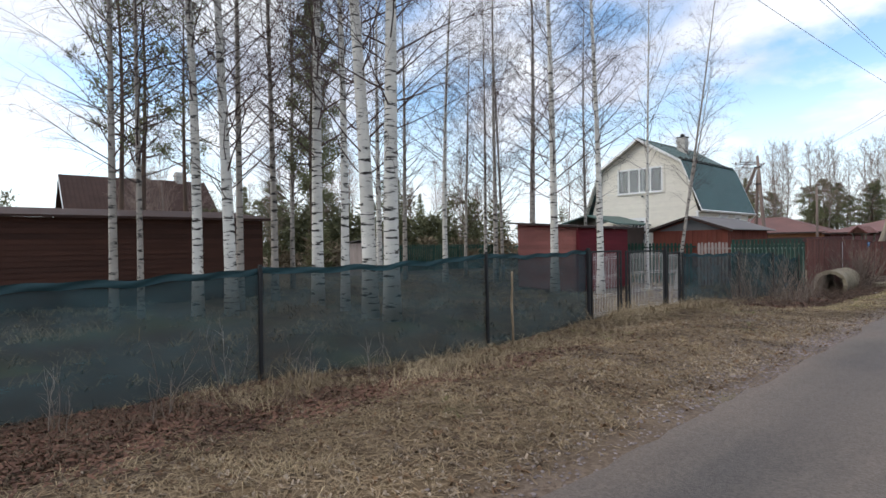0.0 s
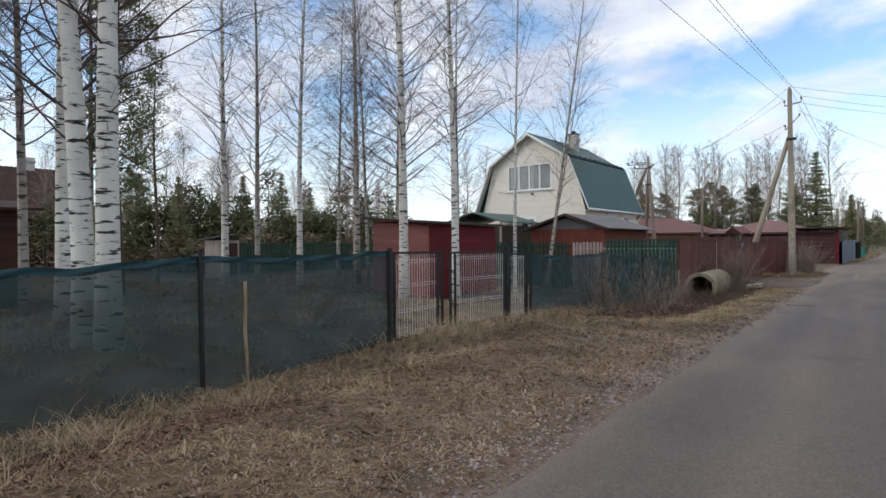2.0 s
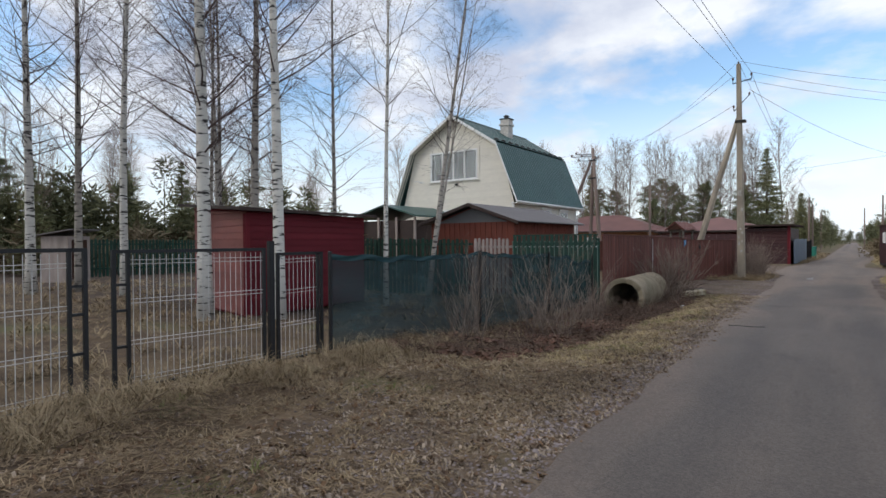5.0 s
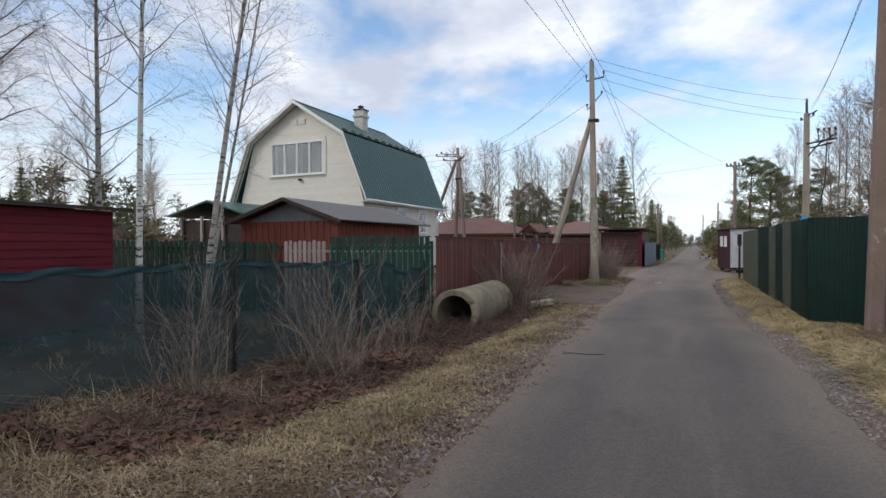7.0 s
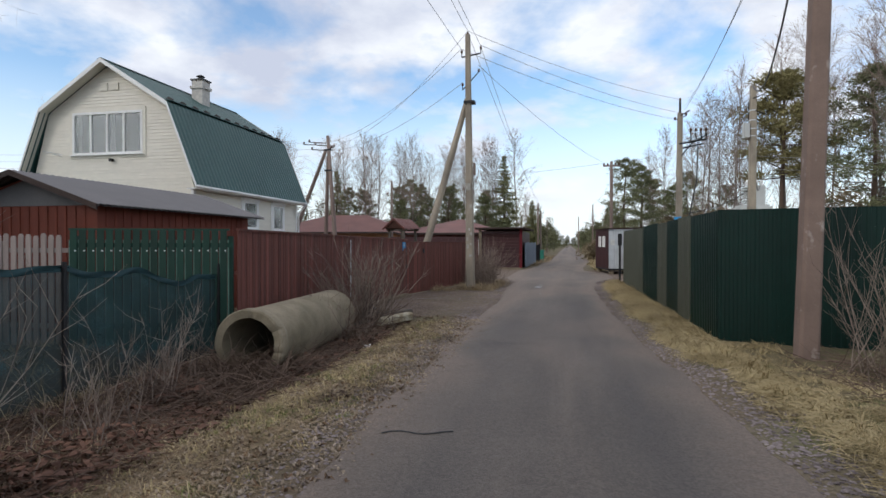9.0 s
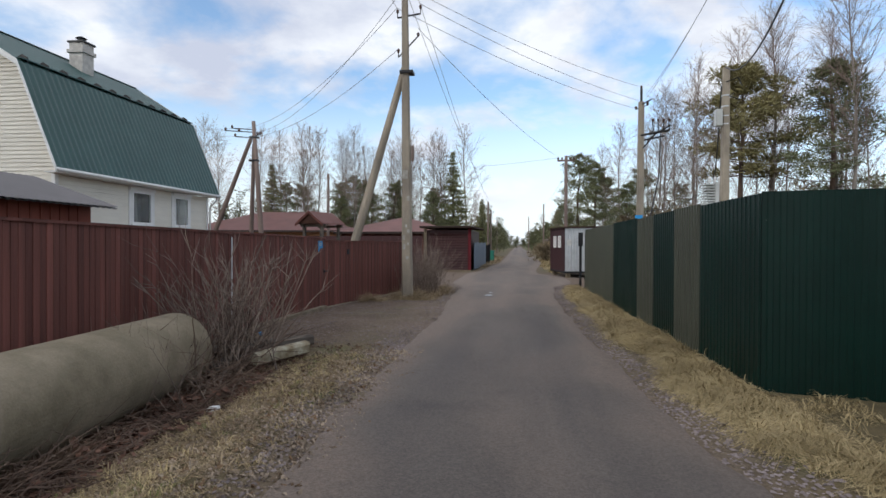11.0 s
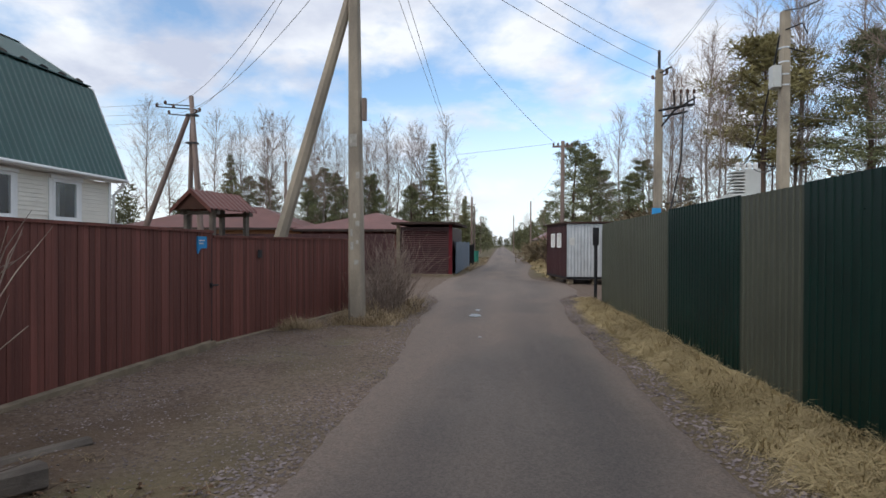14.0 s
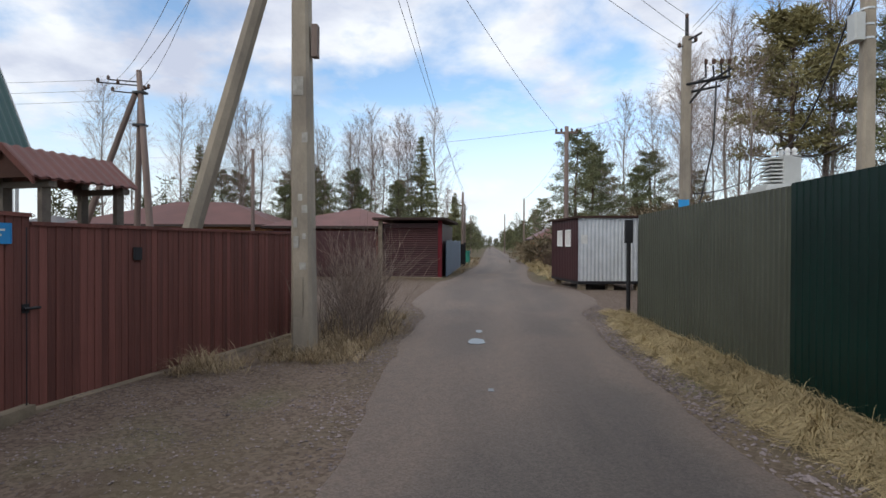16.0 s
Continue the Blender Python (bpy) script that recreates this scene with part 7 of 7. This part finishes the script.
stones("gravel", "grey crushed stone along the lane's edge", 1, 120000, verge(-3.6, 1.4, -2, 42, lambda x, y: near_edge(x, y) * (0.5 + 0.7 * n2(x, y, 0.8, 3))), 0.013)
stones("gravel", "coarse pinkish crushed stone below the green fence", 4, 15000, verge(-0.1, 1.3, 14, 40, lambda x, y: step(-0.02, 0.1, x - road_edges(y)[1]) * step(0.62, 0.35, x - road_edges(y)[1])), 0.017)
stones("gravel", "coarse crushed stone between the lane and the ditch", 5, 9000, verge(-3.6, -2.2, 8, 28, lambda x, y: step(0.0, 0.1, road_edges(y)[0] - x) * step(0.6, 0.3, road_edges(y)[0] - x)), 0.016)
stones("gravel", "grey gravel on the driveway", 2, 26000, verge(-6, -2.4, 27, 40, lambda x, y: 0.55 + 0.8 * n2(x, y, 0.8, 13) if x < road_edges(y)[0] else 0), 0.009)
stones("gravel", "trodden gravel by the gate", 3, 16000, verge(-4.6, -2.1, 5.5, 14, lambda x, y: 0.5 + n2(x, y, 0.8, 17)), 0.011)


# ---- fallen twigs and bent tussocks ----
def brushwood(name, label, seed, n, spots, length, r, rise):
    rnd = random.Random(seed)
    g = G()
    for _ in range(n):
        s = spots(rnd)
        if s is None:
            continue
        x, y = s
        p = Vector((x, y, gz(x, y) + rnd.uniform(0.0, 0.12) * rise))
        a = rnd.uniform(0, 6.28)
        d = Vector((math.cos(a), math.sin(a), rnd.uniform(-0.1, 0.7) * rise))
        ln = length * rnd.uniform(0.4, 1.4)
        path = [p]
        for k in range(4):
            d = (d + Vector((rnd.gauss(0, 0.25), rnd.gauss(0, 0.25), rnd.gauss(-0.08, 0.15)))).normalized()
            q = path[-1] + d * ln / 4
            q.z = max(q.z, gz(q.x, q.y) + 0.01)
            path.append(q)
        rr = r * rnd.uniform(0.5, 1.3)
        g.tube(path, [rr, rr * 0.9, rr * 0.7, rr * 0.5, rr * 0.25], 4, cap=False)
    single(name, g, BRUSH, label, "brushwood", kind="stuff")


brushwood("brushwood", "tangled dead twigs in the ditch", 3, 2300, verge(-6.1, -3.8, 15.0, 27.0, lambda x, y: step(-3.8, -4.6, x)), 0.5, 0.005, 1.0)
brushwood("brushwood", "tall leaning dead stems beside the pipe", 6, 260, verge(-5.6, -4.5, 24.6, 26.3, lambda x, y: 1), 1.0, 0.007, 2.2)
brushwood("brushwood", "dead twigs under the brown pole", 4, 500, verge(1.9, 4.2, 20.5, 23.4, lambda x, y: 1), 0.5, 0.005, 1.0)
brushwood("brushwood", "scattered dry stalks along the net", 5, 1200, verge(-6.1, -3.2, -2.5, 15, lambda x, y: 0.25 + step(-4.6, -5.8, x)), 0.3, 0.0035, 0.7)
blades("bent_grass", "long bent dry grass tussocks", "grass", STRAW, verge(-6.1, -4.2, 2.0, 20, lambda x, y: step(-4.2, -5.6, x) * step(0.05, 0.3, n2(x, y, 0.9, 33))), 21, 30000, 0.34, 0.003, 0.75, 26, 0.75)
blades("fallen_leaves", "dark rotting leaves between the grass", "leaves", WEED, verge(-6.4, -2.4, -3, 27, lambda x, y: step(0.0, 0.35, n2(x, y, 1.4, 50)) * min(1, left_keep(x, y) + 0.3)), 22, 50000, 0.055, 0.015, 0.3, 4)

CHIP = leafy("pale_litter", (0.07, 0.048, 0.036), (0.50, 0.40, 0.30))
blades("leaf_litter", "small pale leaf litter along the lane", "leaves", CHIP, verge(-5.4, -2.3, -2, 27, lambda x, y: (0.12 if y < 13 else 0.35) + 0.6 * step(-4.6, -3.0, x) * (1 - 0.5 * step(13, 9, y))), 23, 90000, 0.036, 0.010, 0.3, 3)
blades("dry_grass", "dead grass in the mouth of the pipe", "grass", WEED, verge(-5.5, -4.5, 21.7, 23.0, lambda x, y: 1), 24, 5000, 0.3, 0.004, 0.9)

single("loose_wire", G().tube([(lerp(-2.32, -1.77, t / 8), 19.75 + 0.12 * t / 8 + 0.04 * math.sin(t), road_z(lerp(-2.32, -1.77, t / 8), 19.8) + 0.008) for t in range(9)], 0.006, 5), CABLE, "loose dark wire lying on the asphalt", "wire", rounded=True)


# ---- matted straw that covers the verge ----
def matted(name, label, category, mat, spots, seed, n, length, width, lift=0.02):
    """Short flat pieces lying every way on the ground."""
    rnd = random.Random(seed)
    vs, fs = [], []
    for _ in range(n):
        s = spots(rnd)
        if s is None:
            continue
        x, y = s
        a = rnd.uniform(0, 6.28)
        ln, w = length * rnd.uniform(0.4, 1.4), width * rnd.uniform(0.5, 1.4)
        dx, dy = math.cos(a) * ln * 0.5, math.sin(a) * ln * 0.5
        sx, sy = -math.sin(a) * w, math.cos(a) * w
        z = gz(x, y) + 0.003 + lift * rnd.random()
        t, r = rnd.uniform(-0.35, 0.35) * ln * 0.5, rnd.uniform(-0.6, 0.6) * w
        k = len(vs)
        vs += [(x - dx - sx, y - dy - sy, z - t - r), (x + dx - sx * 0.5, y + dy - sy * 0.5, z + t - r), (x + dx + sx * 0.5, y + dy + sy * 0.5, z + t + r), (x - dx + sx, y - dy + sy, z - t + r)]
        fs.append((k, k + 1, k + 2, k + 3))
    g = G()
    g.v, g.f = vs, fs
    return single(name, g, mat, label, category, kind="stuff")


def mat_keep(x, y):
    l, r = road_edges(y)
    d = l - x
    patch = step(5.5, 7.5, y) * step(14.0, 11.5, y) * step(-5.0, -3.6, x)
    return min(1, max(0, d - 0.1) / 0.7) * (0.6 + 0.8 * n2(x, y, 0.7, 60)) * (1 - 0.6 * patch) * (1 - 0.7 * step(26.2, 27.2, y)) * (1 - 0.65 * step(5.0, 1.5, y) * step(-3.7, -4.8, x))


matted("matted_straw", "brown matted straw covering the verge", "grass", MATTED, verge(-6.4, -2.1, -2.5, 15, mat_keep), 31, 260000, 0.085, 0.0027)
matted("matted_straw", "brown matted straw beyond the gate", "grass", MATTED, verge(-6.4, -2.4, 15, 27.5, mat_keep), 32, 150000, 0.085, 0.0027)
matted("rotting_leaves", "reddish brown rotting leaves in the ditch", "leaves", LEAF_DARK, verge(-6.2, -3.9, 14.5, 27, lambda x, y: step(-3.9, -4.6, x)), 33, 34000, 0.075, 0.022, 0.05)
matted("rotting_leaves", "clods of reddish leaves caught in the twigs", "leaves", LEAF_DARK, verge(-6.0, -4.1, 15.5, 26.5, lambda x, y: step(-4.1, -4.7, x) * step(0.05, 0.3, n2(x, y, 1.8, 44))), 36, 26000, 0.06, 0.02, 0.16)
matted("rotting_leaves", "reddish brown rotting leaves by the net", "leaves", LEAF_DARK, verge(-6.2, -4.0, -2.5, 9, lambda x, y: step(-4.0, -5.2, x) * step(9, 4, y)), 34, 60000, 0.042, 0.011, 0.04)
matted("matted_straw", "yellow straw under the green fence", "grass", STRAW_YELLOW, verge(0.3, 1.55, 15, 40, verge_right), 35, 60000, 0.19, 0.0026, 0.04)
brushwood("brushwood", "dead twigs heaped before the pipe", 7, 700, verge(-5.75, -4.15, 20.7, 22.7, lambda x, y: 1), 0.55, 0.006, 1.3)
brushwood("brushwood", "dead twigs heaped beside the pipe", 8, 260, verge(-4.7, -4.1, 22.4, 25.6, lambda x, y: 1), 0.4, 0.005, 0.8)
